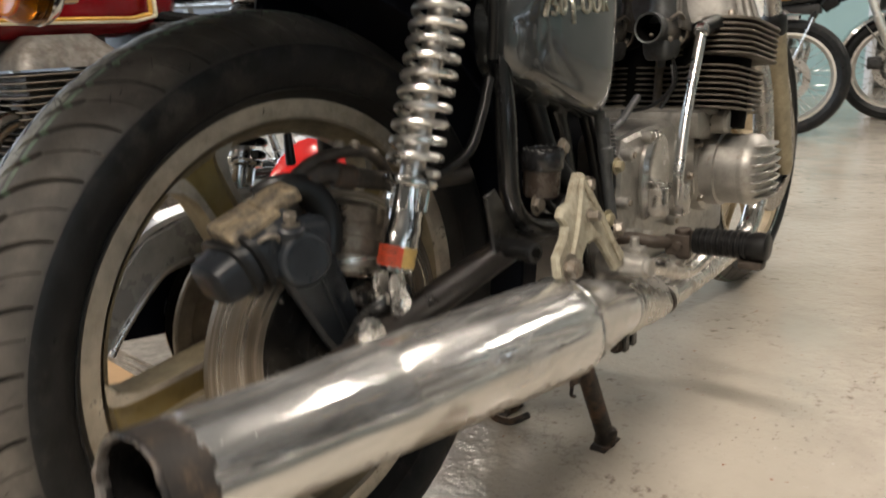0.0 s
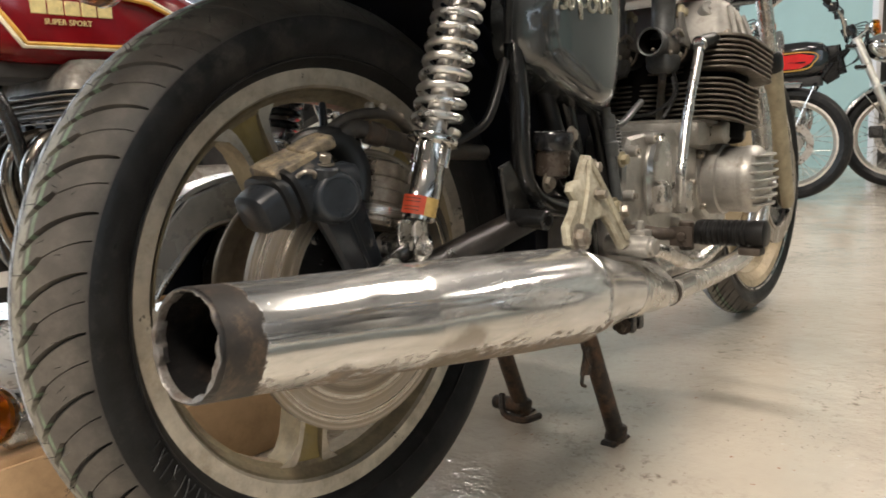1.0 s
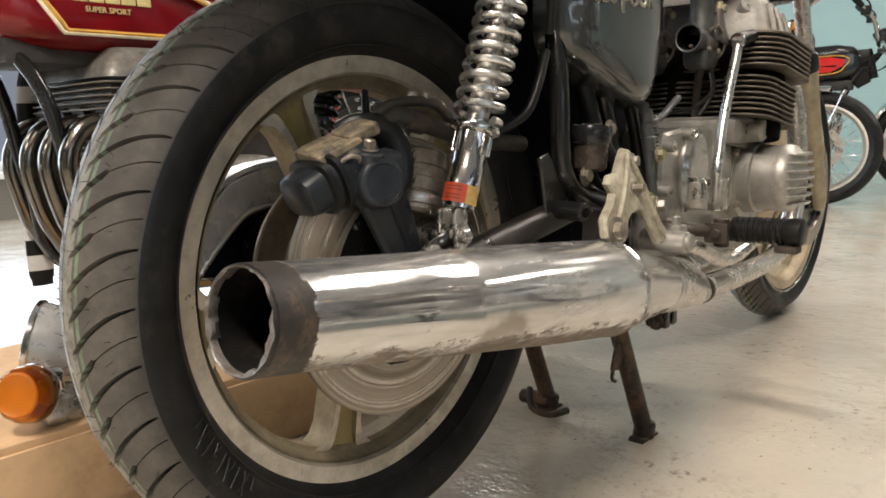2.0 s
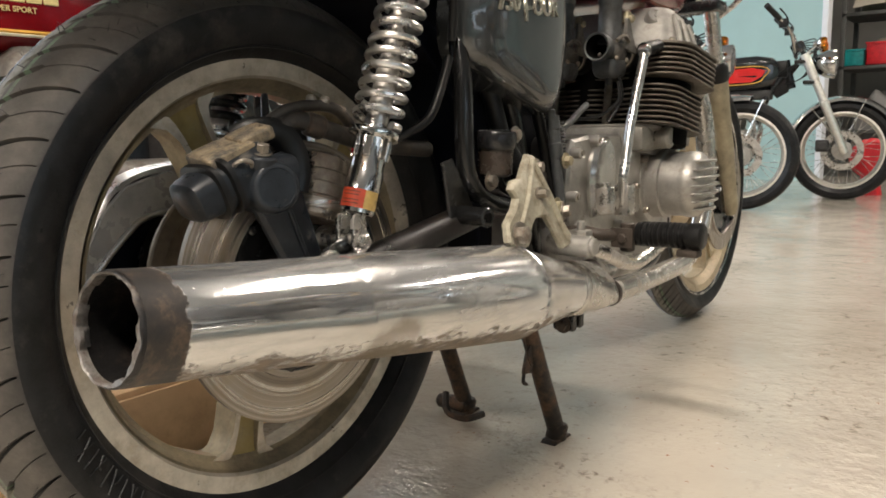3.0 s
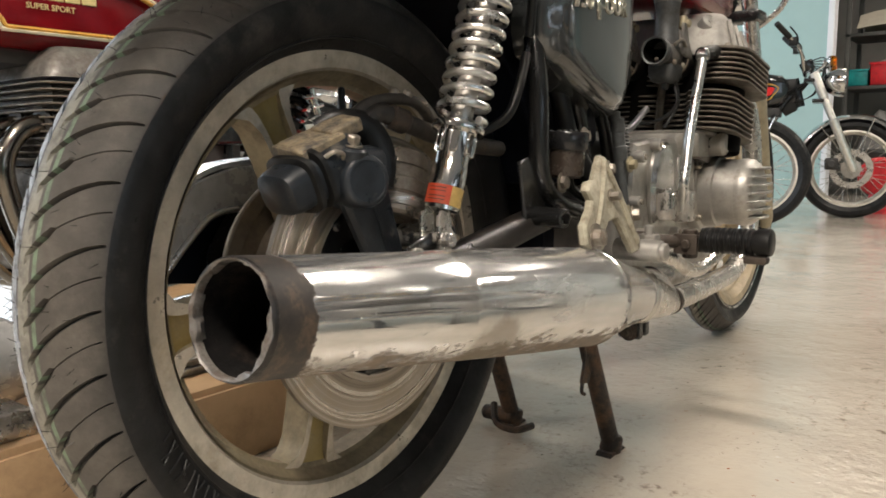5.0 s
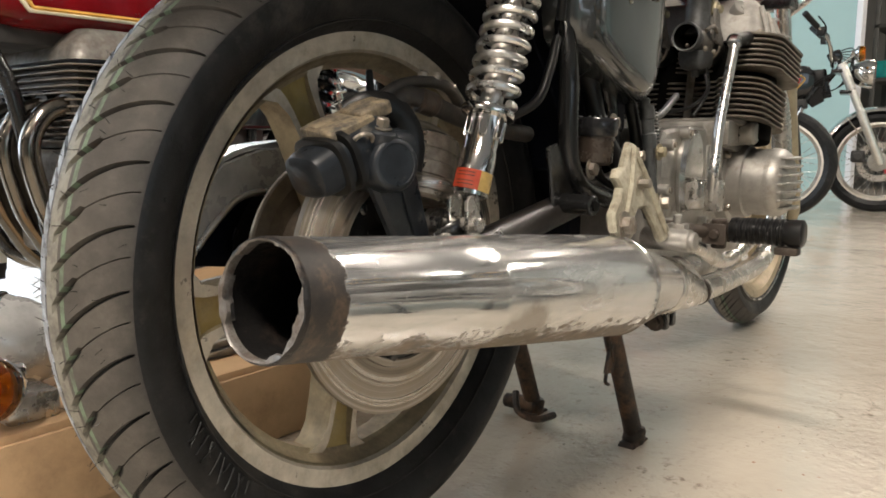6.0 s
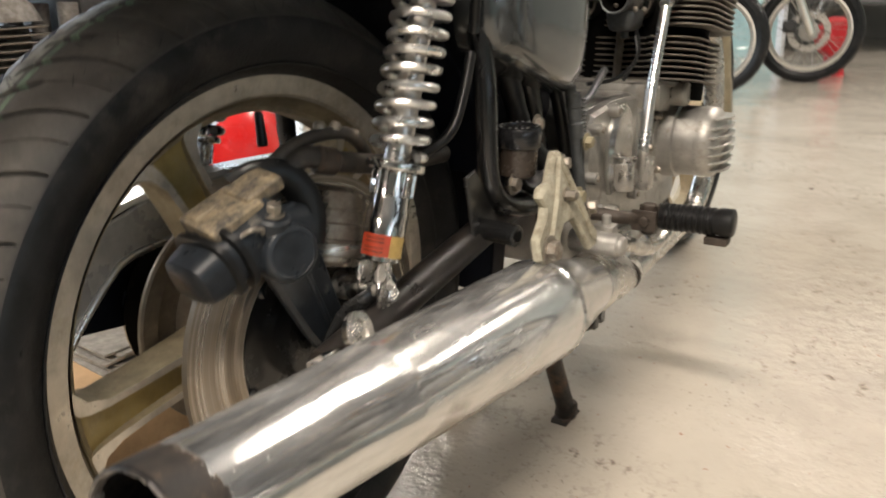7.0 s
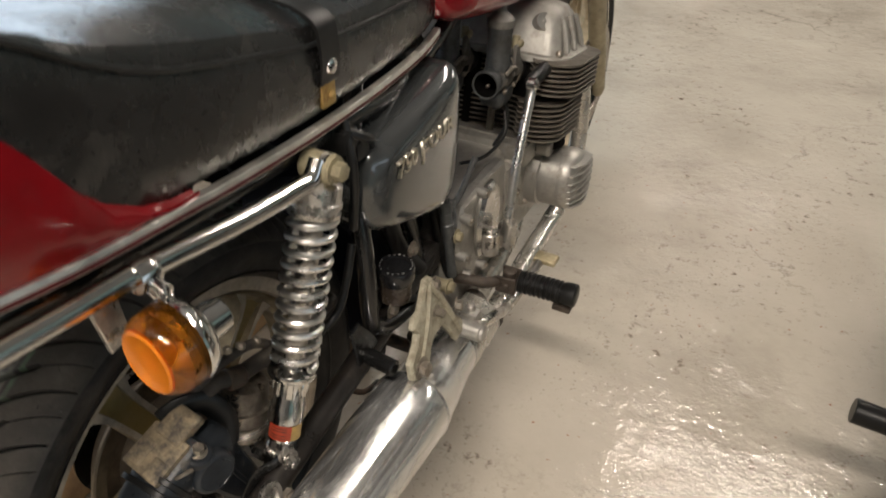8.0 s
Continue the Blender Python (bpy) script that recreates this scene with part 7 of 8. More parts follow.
# ---- other motorcycles ----
def spoked_wheel(t, c, R, width, hub_r, disc=True, mat_rim="trim_silver"):
    """A wire wheel in local axes: axle along x."""
    c = Vector(c)
    bm = B()
    lathe(bm, [(-0.05, 0.02), (-0.045, hub_r), (0.045, hub_r), (0.05, 0.02)], c, (1, 0, 0), 28)
    w = part("wheel", bm, "cast_alloy", t, "wire-spoked wheel with bright rim")
    bm = B()
    rows = []
    r0, r1 = R - 0.075, R
    prof = [(-width * 0.55, r0), (-width, r0 + 0.03), (-width * 0.95, R - 0.022), (-width * 0.6, R - 0.006), (0, R), (width * 0.6, R - 0.006), (width * 0.95, R - 0.022), (width, r0 + 0.03), (width * 0.55, r0)]
    lathe(bm, prof, c, (1, 0, 0), 56, False, False)
    part("tyre", bm, "rubber", w, "black rubber tyre")
    bm = B()
    lathe(bm, [(-width * 0.6, r0 + 0.006), (-width * 0.62, r0 - 0.008), (-width * 0.4, r0 - 0.016), (0, r0 - 0.026), (width * 0.4, r0 - 0.016), (width * 0.62, r0 - 0.008), (width * 0.6, r0 + 0.006)], c, (1, 0, 0), 56, False, False)
    part("rim", bm, mat_rim, w, "bright chrome rim")
    bm = B()
    for k in range(36):
        s = 1 if k % 2 else -1
        a0, a1 = 10 * k + (32 if k % 4 < 2 else -32), 10 * k
        tube(bm, [polar(c, hub_r, a0, s * 0.04), polar(c, r0 - 0.02, a1, s * 0.006)], 0.0018, 5, 1)
    tagged(part("wire_spokes", bm, "chrome_dull", w, "thin wire spokes"), kind="stuff")
    if disc:
        bm = B()
        lathe(bm, [(0.058, 0.085), (0.058, 0.125), (0.063, 0.125), (0.063, 0.085), (0.058, 0.085)], c, (1, 0, 0), 40, False, False)
        part("brake_disc", bm, "chrome_dull", w, "plain steel brake disc")
        bm = B()
        box(bm, (0.035, c.y - 0.155, c.z - 0.005), (0.088, c.y - 0.075, c.z + 0.070), 0.014, 3)
        lathe(bm, [(0, 0.026), (0.020, 0.026), (0.026, 0.020)], (0.085, c.y - 0.115, c.z + 0.032), (1, 0, 0), 20)
        part("brake_caliper", bm, "dark_clutter", w, "dark cast brake caliper")
    return w


def parked_bike(m, label, paint, stripe, front_disc=True, stripes2=None, headlight=True, drop=0.0, outline=None, grime=False, guard_from=35):
    """A parked motorcycle: local y forward, x to its right, rear contact at the origin."""
    t = thing("motorcycle", label, "motorcycle", "parked motorcycles")
    wb = 1.40
    spoked_wheel(t, (0, 0, 0.315), 0.315, 0.052, 0.085, False)
    spoked_wheel(t, (0, wb, 0.318), 0.318, 0.044, 0.06, front_disc)
    bm = B()
    for s in (1, -1):
        tube(bm, [(s * 0.10, 0.0, 0.315), (s * 0.11, 0.40, 0.36)], 0.016, 10, 1)
        tube(bm, [(s * 0.12, 0.38, 0.36), (s * 0.12, 0.42, 0.25), (s * 0.12, 0.80, 0.23), (s * 0.12, 0.87, 0.40), (s * 0.11, 0.91, 0.60), (s * 0.06, 0.98, 0.73), (s * 0.02, 1.06, 0.84)], 0.015, 10, 5)
        tube(bm, [(s * 0.12, 0.38, 0.36), (s * 0.12, 0.30, 0.68), (s * 0.12, -0.15, 0.74)], 0.013, 10, 4)
        tube(bm, [(s * 0.12, 0.30, 0.70), (s * 0.06, 0.70, 0.76), (s * 0.02, 1.05, 0.86)], 0.014, 10, 4)
    rod(bm, (0, 1.085, 0.72), (0, 1.04, 0.90), 0.028)
    prism(bm, [(0.93, 0.74), (1.00, 0.66), (1.07, 0.70), (1.05, 0.85), (0.97, 0.82)], -0.03, 0.03, 0.006)
    part("frame", bm, "frame_black", t, "black tubular frame")
    bm = B()
    for k in range(4):
        tube(bm, [(-0.05 + 0.03 * k, 0.90, 0.70), (-0.09 + 0.06 * k, 1.02, 0.76 + 0.02 * k), (-0.08 + 0.05 * k, 1.12, 0.88), (-0.06 + 0.04 * k, 1.15, 0.97)], 0.008, 6, 5)
    box(bm, (-0.055, 0.98, 0.79), (0.055, 1.06, 0.90), 0.01)
    tagged(part("wiring_loom", bm, "rubber_black", t, "black wiring loom round the steering head"), kind="stuff")
    bm = B()
    rows = []
    for y, zb, zt, w in ((0.42, 0.755, 0.84, 0.08), (0.45, 0.735, 0.87, 0.105), (0.56, 0.715, 0.905, 0.125), (0.72, 0.71, 0.93, 0.14), (0.88, 0.715, 0.935, 0.142), (0.97, 0.73, 0.92, 0.125), (1.01, 0.77, 0.88, 0.09)):
        rows.append([(x, y, z - drop) for x, z in rrect(-w, zb, w, zt, min(0.05, (zt - zb) * 0.42), 6)])
    rings(bm, rows)
    tk = part("fuel_tank", bm, paint, t, "painted teardrop fuel tank")
    for s in (1, -1):
        bm = B()
        O = outline or [(0.50, 0.775), (0.55, 0.752), (0.86, 0.757), (0.93, 0.80), (0.95, 0.845), (0.86, 0.866), (0.60, 0.850), (0.52, 0.815)]
        for mat, e, off in stripe:
            bm = B()
            cy, cz = (0.72, 0.76) if outline else (0.73, 0.805)
            line = [(cy + (y - cy) * e[0], cz + (z - cz) * e[1]) for y, z in O]
            rows = []
            pts = spline([(0, y, z) for y, z in line + line[:1]], 1 if outline else 5)
            pts = [p.lerp(q, f / 6) for p, q in zip(pts, pts[1:]) for f in range(6)] + pts[:1]
            tube(bm, [(s * (0.1435 + off - 0.55 * max(0, 0.62 - p.y) ** 1.0 * 0.22 - max(0, p.y - 0.88) * 0.22 - 0.0), p.y, p.z) for p in pts], 0.0045, 6, 1, flat=1.0)
            part("tank_stripe", bm, mat, tk, "painted coach line")
        if stripes2:
            bm = B()
            prism(bm, [(0.73 + (y - 0.73) * 0.93, 0.805 + (z - 0.805) * 0.85) for y, z in O], s * 0.1405 - 0.0085, s * 0.1405 + 0.0085, 0.003, lambda y, z: s * (-0.12 * max(0, 0.62 - y) - 0.22 * max(0, y - 0.88)))
            part("tank_panel", bm, stripes2, tk, "bright red tank panel")
    bm = B()
    rows = []
    for y, zb, zt, w in ((-0.22, 0.79, 0.84, 0.09), (-0.18, 0.775, 0.865, 0.115), (0.05, 0.765, 0.87, 0.125), (0.25, 0.755, 0.845, 0.12), (0.43, 0.75, 0.83, 0.095)):
        rows.append([(x, y, z) for x, z in rrect(-w, zb, w, zt, 0.03, 5)])
    rings(bm, rows)
    part("seat", bm, "vinyl", t, "black vinyl seat")
    bm = B()
    box(bm, (-0.20, 0.44, 0.25), (0.20, 0.84, 0.46), 0.03, 3)
    for s in (1, -1):
        lathe(bm, [(0, 0.08), (0.03, 0.078), (0.045, 0.06), (0.05, 0.02)], (s * 0.19, 0.70, 0.36), (s, 0, 0), 32)
        lathe(bm, [(0, 0.07), (0.02, 0.068), (0.03, 0.05)], (s * 0.19, 0.52, 0.36), (s, 0, 0), 28)
    metal = "carb_alloy" if grime else "cast_alloy"
    e = part("engine", bm, metal, t, "cast alloy engine cases")
    bm = B()
    box(bm, (-0.16, 0.63, 0.46), (0.16, 0.80, 0.62), 0.01)
    part("cylinder_block", bm, "fin_alloy", e, "finned cylinders")
    for k in range(12):
        bm = B()
        prism(bm, rrect(-0.19, 0.60, 0.19, 0.83, 0.03, 3), 0.475 + k * 0.013, 0.4785 + k * 0.013, 0.001, None, "z")
        part("cooling_fin", bm, "fin_alloy", e)
    bm = B()
    box(bm, (-0.12, 0.33, 0.43), (0.12, 0.50, 0.71), 0.012)
    box(bm, (-0.10, 0.60, 0.655), (0.10, 0.97, 0.715), 0.012)
    part("air_box", bm, "dark_clutter", t, "dark air box and coils under the tank")
    for x in (-0.15, -0.05, 0.05, 0.15):
        bm = B()
        rod(bm, (x, 0.50, 0.575), (x, 0.61, 0.57), 0.022)
        rod(bm, (x, 0.555, 0.52), (x, 0.545, 0.66), 0.019)
        part("carburettor", bm, "carb_alloy", t, "small alloy carburettor")
    bm = B()
    rings(bm, [[(x, y, z) for x, y in rrect(-w, a, w, b2, 0.03, 4)] for z, w, a, b2 in ((0.63, 0.19, 0.61, 0.82), (0.66, 0.185, 0.62, 0.81), (0.69, 0.16, 0.65, 0.78))])
    part("cam_cover", bm, metal, e, "alloy cam cover")
    for x in (-0.15, -0.05, 0.05, 0.15):
        bm = B()
        tube(bm, [(x, 0.79, 0.545), (x, 0.855, 0.532), (x, 0.892, 0.47), (x, 0.880, 0.38), (x * 1.05, 0.85, 0.30), (x * 1.1, 0.78, 0.215), (x * 1.1, 0.60, 0.185)], 0.019, 14, 7)
        if grime:
            cl = B()
            lathe(cl, [(0, 0.020), (0.002, 0.030), (0.008, 0.030), (0.009, 0.023), (0.012, 0.023), (0.013, 0.030), (0.019, 0.030), (0.021, 0.020)], (x, 0.800, 0.546), (0, 1, -0.1), 18)
            part("header_clamp", cl, "dark_clutter", t, "dark finned clamp at the head of a pipe")
        part("header_pipe", bm, "chrome_smoky" if grime else "chrome", t, "curved chrome header pipe")
    for s in (1, -1):
        bm = B()
        lathe(bm, [(0, 0.03), (0.02, 0.036), (0.30, 0.046), (0.62, 0.046), (0.78, 0.028), (0.79, 0.02)], (s * 0.17, 0.62, 0.20), (s * 0.06, -1, 0.12), 28)
        part("silencer", bm, "chrome", t, "long chrome silencer")
        bm = B()
        line = []
        for k in range(160):
            f = k / 159
            a = 2 * math.pi * 10 * f
            line.append((s * 0.135 + 0.022 * math.cos(a), 0.03 + 0.09 * f + 0.022 * math.sin(a), 0.42 + 0.24 * f))
        tube(bm, line, 0.004, 6, 1)
        rod(bm, (s * 0.135, 0.01, 0.33), (s * 0.135, 0.14, 0.72), 0.013)
        part("rear_shock", bm, "chrome", t, "chromed rear shock absorber")
        bm = B()
        box(bm, (s * 0.13 - 0.012, 0.20, 0.50), (s * 0.13 + 0.012, 0.42, 0.71), 0.012, 3)
        part("side_cover", bm, "black_gloss" if grime else paint, t, "painted side cover")
        bm = B()
        lo_, up_ = Vector((s * 0.095, wb + 0.01, 0.318)), Vector((s * 0.095, 1.16, 0.92))
        d = (up_ - lo_).normalized()
        lathe(bm, [(-0.02, 0.017), (0.0, 0.025), (0.30, 0.026), (0.31, 0.0285), (0.335, 0.0285), (0.34, 0.022), (0.48, 0.022), (0.485, 0.027), (0.66, 0.027)], lo_, d, 20)
        part("fork_leg", bm, "trim_silver" if not grime else "chrome", t, "polished fork leg")
        bm = B()
        tube(bm, [(s * 0.13, 0.46, 0.30), (s * 0.20, 0.47, 0.31)], 0.010, 8, 1)
        pg = part("footrest", bm, "frame_black", t, "folding footrest")
        bm = B()
        rod(bm, (s * 0.20, 0.47, 0.312), (s * 0.31, 0.47, 0.320), 0.017, 0.019)
        part("peg_rubber", bm, "rubber_black", pg, "black footrest rubber")
        for yy, zz in ((1.25, 0.985), (-0.27, 0.76)):
            indicator((s * 0.17, yy, zz), (0.05, 1 if yy > 1 else -1, 0), t, (s * 0.13, yy - 0.02, zz + 0.01))
        bm = B()
        tube(bm, [(s * 0.12, -0.27, 0.76), (s * 0.20, -0.27, 0.76)], 0.008, 8, 1)
        tube(bm, [(s * 0.09, 1.16, 0.93), (s * 0.17, 1.24, 0.985)], 0.008, 8, 1)
        part("lamp_stalk", bm, "chrome", t)
    for c, R0, a0, a1 in ((Vector((0, 0, 0.315)), 0.345, 20, 165), (Vector((0, wb, 0.318)), 0.338, guard_from, 160)):
        bm = B()
        rows = []
        for k in range(25):
            a = a0 + (a1 - a0) * k / 24
            rows.append([polar(c, R0 + dr, a, x) for x, dr in ((-0.062, -0.022), (-0.058, -0.006), (-0.035, 0.006), (0, 0.010), (0.035, 0.006), (0.058, -0.006), (0.062, -0.022))])
        rings(bm, rows, closed_u=False)
        ob = part("mudguard", bm, "chrome", t, "chromed steel mudguard")
        md = ob.modifiers.new("thick", "SOLIDIFY")
        md.thickness = 0.003
        bm = B()
        for s in (1, -1):
            for a in (70, 125):
                tube(bm, [polar(c, R0, a, s * 0.06), polar(c, 0.03, 90, s * 0.07)], 0.004, 6, 1)
        part("guard_stay", bm, "chrome", t)
    bm = B()
    box(bm, (-0.12, 1.155, 0.74), (0.12, 1.225, 0.765), 0.008)
    box(bm, (-0.12, 1.10, 0.87), (0.12, 1.175, 0.895), 0.008)
    part("fork_yoke", bm, "frame_black", t, "fork yokes")
    bm = B()
    tube(bm, [(-0.36, 0.955, 1.20), (-0.26, 1.03, 1.125), (-0.15, 1.08, 1.05), (-0.06, 1.10, 0.93), (0.06, 1.10, 0.93), (0.15, 1.08, 1.05), (0.26, 1.03, 1.125), (0.36, 0.955, 1.20)], 0.0115, 10, 6)
    hbar = part("handlebar", bm, "chrome", t, "high chrome handlebar")
    bm = B()
    for s in (1, -1):
        rod(bm, (s * 0.28, 1.015, 1.138), (s * 0.375, 0.945, 1.212), 0.018)
        tube(bm, [(s * 0.24, 1.06, 1.10), (s * 0.30, 1.06, 1.14), (s * 0.36, 1.02, 1.19)], 0.005, 8, 4)
        box(bm, (s * 0.25 - 0.025, 1.01, 1.085), (s * 0.25 + 0.02, 1.06, 1.14), 0.006)
    part("grip", bm, "rubber_black", hbar, "black grips, levers and switches")
    bm = B()
    for s in (1, -1):
        lathe(bm, [(0, 0.03), (0.02, 0.042), (0.06, 0.042), (0.065, 0.038)], (s * 0.055, 1.13, 0.945), (0, -0.5, 1), 24)
    part("instrument", bm, "black_gloss", t, "round black instruments")
    if headlight:
        bm = B()
        lathe(bm, [(-0.13, 0.02), (-0.11, 0.055), (-0.05, 0.085), (0.0, 0.092), (0.008, 0.090)], (0, 1.33, 0.865), (0, 1, -0.05), 36)
        hl = part("headlight", bm, "chrome", t, "chromed headlight")
        bm = B()
        lathe(bm, [(0.006, 0.088), (0.018, 0.06), (0.022, 0.0)], (0, 1.33, 0.865), (0, 1, -0.05), 32, True, False)
        part("lens", bm, "clear", hl, "clear headlight glass")
    bm = B()
    for k in range(5):
        tube(bm, [(0.02 * k - 0.04, 1.10, 0.99), (0.05 * k - 0.10, 1.22, 0.93 + 0.02 * k), (0.03 * k - 0.06, 1.16, 0.80), (0.02, 1.02, 0.74)], 0.004, 6, 6)
    part("control_cable", bm, "rubber_black", t, "bundle of black cables")
    bm = B()
    lathe(bm, [(0, 0.03), (0.01, 0.045), (0.04, 0.045), (0.045, 0.03)], (0, -0.33, 0.72), (0, -1, 0.1), 24)
    part("tail_lamp", bm, "red_plastic", t, "red tail lamp")
    bm = B()
    tube(bm, [(-0.13, 0.50, 0.25), (-0.20, 0.47, 0.10), (-0.24, 0.45, 0.008)], 0.011, 8, 3)
    box(bm, (-0.27, 0.43, 0.0), (-0.215, 0.47, 0.010), 0.003)
    part("side_stand", bm, "frame_black", t, "side stand")
    t.matrix_basis = m
    return t


S_RED = [("stripe_cream", (1.0, 1.0), 0.0), ("stripe_gold", (0.95, 0.90), 0.0012)]
S_BLK = [("stripe_gold", (1.0, 1.0), 0.0)]
# beside the subject, facing the other way
left_bike = parked_bike(pose(-1.02, 0.93, 0, 0, 0, 180), "dark red motorcycle with cream coach lines facing the other way", "red_paint", S_RED, drop=0.032, grime=True,
                        outline=[(0.50, 0.723), (0.55, 0.713), (0.872, 0.713), (0.915, 0.778), (0.925, 0.823), (0.88, 0.848), (0.60, 0.818), (0.50, 0.778)])
# two by the mint wall, pointing across
parked_bike(pose(-1.65, 4.70, 0, 0, 0, -80), "black motorcycle with red tank panel beside the mint wall", "black_gloss", S_BLK, True, "red_bright")
parked_bike(pose(-2.03, 3.84, 0, 0, 0, -80), "black motorcycle with wire wheels parked beside another", "black_gloss", S_BLK, True, "red_bright", guard_from=82)
# one beyond the camera, its footrest just in sight
parked_bike(pose(1.08, 0.03, 0, 0, 0, 0), "dark motorcycle parked on the open side of the aisle", "black_gloss", S_BLK)

# tank writing of the red motorcycle: brand word as plain bars, the readable words lettered
WL = Matrix.Translation((-0.877, 0.075, 0.77)) @ mw
tk = [c for c in left_bike.children if c.name.startswith("fuel_tank")][0]
bm = B()
for k in range(5):
    box(bm, (0, 0.0 + 0.033 * k, 0.0), (0.003, 0.030 + 0.033 * k, 0.028), 0.001, 1)
badge = part("tank_badge", bm, "letter_gold", tk, "row of plain gold bars")
badge.matrix_parent_inverse = left_bike.matrix_basis.inverted()
badge.location = (-0.8805, 0.080, 0.775)
ob = lettering("SUPER SPORT", 0.0155, 0.0006, Matrix.Translation((-0.8765, 0.103, 0.756)) @ mw, "letter_gold", tk, "tank_lettering", "small gold words SUPER SPORT")
ob.matrix_parent_inverse = left_bike.matrix_basis.inverted()

# ---- loose things ----
box_t = thing("cardboard_box", "flat open cardboard box on the floor", "box", at=(-0.60, 0.10, 0))
bm = B()
box(bm, (-0.25, -0.46, 0.0), (0.26, 0.46, 0.135), 0.004)
part("carton", bm, "cardboard", box_t)
bm = B()
box(bm, (0.261, -0.44, 0.02), (0.268, 0.44, 0.125), 0.002)
part("flap", bm, "cardboard", box_t)
pt = thing("paper_stack", "stack of old grey papers on the cardboard box", "papers", at=(-0.56, 0.18, 0.135))
for k in range(7):
    bm = B()
    box(bm, (-0.15, -0.11, 0.0052 * k), (0.15, 0.11, 0.0052 * k + 0.0046), 0.001, 1, pose(0, 0, 0, 0, 0, (k * 37) % 11 - 5))
    part("sheet", bm, "paper", pt)
lamp_t = thing("indicator_lamp", "loose amber indicator lamp lying on the box", "indicator", at=(0, 0, 0))
indicator((-0.37, -0.245, 0.185), (0.55, -0.75, 0.25), lamp_t, (-0.42, -0.20, 0.185))
bm = B()
box(bm, (-0.44, -0.235, 0.135), (-0.36, -0.17, 0.170), 0.006)
part("holder", bm, "chrome_dull", lamp_t, "bent chromed holder")
# red bodywork leaning against the red motorcycle
bm = B()
rows = []
for f in range(13):
    a = math.pi * f / 12
    rows.append([(-0.74 + 0.055 * math.sin(a) * math.cos(q), 0.455 + 0.33 * f / 12, 0.23 + 0.02 * math.sin(a) + 0.175 * (0.2 + 0.8 * math.sin(a) ** 0.6) * math.sin(q) * (1.0 if math.sin(q) > 0 else 1.0)) for q in [2 * math.pi * k / 24 for k in range(24)]])
rings(bm, rows)
tagged(part("fuel_can", bm, "red_bright"), "glossy bright red rounded container between the motorcycles", "container").location = (0, 0.06, 0.012)

# striped cloth hung over the red motorcycle's frame, seen past its pipes
def striped_cloth(at):
    bm = B()
    rows = []
    n = 44
    for i in range(n + 1):
        f = i / n
        z = 0.70 - 0.53 * f
        bow = 0.10 * max(0.0, 1 - f * 4) ** 2
        w = 0.030 * (0.8 + 0.25 * math.sin(2.2 * f + 0.4)) * (1.0 if f < 0.97 else 0.85)
        rows.append([(at[0] + bow + 0.010 * math.sin(t) * (1 + 0.3 * math.sin(9 * f)), at[1] + w * math.cos(t) + 0.008 * math.sin(5 * f), z) for t in [2 * math.pi * k / 16 for k in range(16)]])
    rings(bm, rows)
    ob = part("striped_cloth", bm, "cloth_white")
    ob.data.materials.append(M["rubber_black"])
    for f in ob.data.polygons:
        f.material_index = int((0.70 - f.center.z) / 0.038) % 2
    return tagged(ob, "black and white striped cloth hanging by the pipes", "cloth")


striped_cloth((-1.22, 0.10))

# loose lamp housing on the cardboard box
housing = thing("lamp_housing", "loose grey metal lamp housing lying on a cardboard box", "lamp housing", at=(-0.52, -0.16, 0.135))
HD = Vector((-0.55, -0.80, 0.22)).normalized()
HC = Vector((0.0, 0.0, 0.066))
bm = B()
lathe(bm, [(-0.075, 0.012), (-0.070, 0.030), (-0.045, 0.052), (-0.010, 0.064), (0.020, 0.066), (0.024, 0.063), (0.018, 0.058), (-0.010, 0.056), (-0.045, 0.040), (-0.055, 0.0)], HC, HD, 32)
part("shell", bm, "guard_grey", housing)
bm = B()
lathe(bm, [(0.018, 0.0665), (0.020, 0.0690), (0.026, 0.0690), (0.028, 0.0655), (0.018, 0.0640)], HC, HD, 32, False, False)
part("bezel", bm, "chrome", housing, "bright bezel ring")

# shelving behind the partition's end
def rack(x0, x1, y0, y1, heights):
    t = thing("shelf_rack", "dark steel shelf rack with stored parts", "shelf")
    for x in (x0, x1):
        for y in (y0, y1):
            bm = B()
            box(bm, (x - 0.02, y - 0.02, 0), (x + 0.02, y + 0.02, heights[-1] + 0.1), 0.003)
            part("post", bm, "shelf_steel", t)
    for h in heights:
        bm = B()
        box(bm, (x0 - 0.02, y0 - 0.02, h - 0.03), (x1 + 0.02, y1 + 0.02, h), 0.003)
        part("board", bm, "shelf_steel", t)
    return t


rack(-0.72, 1.55, 7.2, 7.8, (0.42, 0.98, 1.44, 1.95))


def crate(name, x, y, z, w, d, h, mat, label):
    t = thing(name, label, "crate", at=(x, y, z))
    bm = B()
    for lo, hi in (((-w, -d, 0), (w, d, 0.012)), ((-w, -d, 0), (-w + 0.012, d, h)), ((w - 0.012, -d, 0), (w, d, h)), ((-w, -d, 0), (w, -d + 0.012, h)), ((-w, d - 0.012, 0), (w, d, h))):
        box(bm, lo, hi, 0.003)
    part("body", bm, mat, t)
    bm = B()
    box(bm, (-w - 0.008, -d - 0.008, h - 0.02), (w + 0.008, -d + 0.001, h), 0.003)
    box(bm, (-w - 0.008, d - 0.001, h - 0.02), (w + 0.008, d + 0.008, h), 0.003)
    part("lip", bm, mat, t)


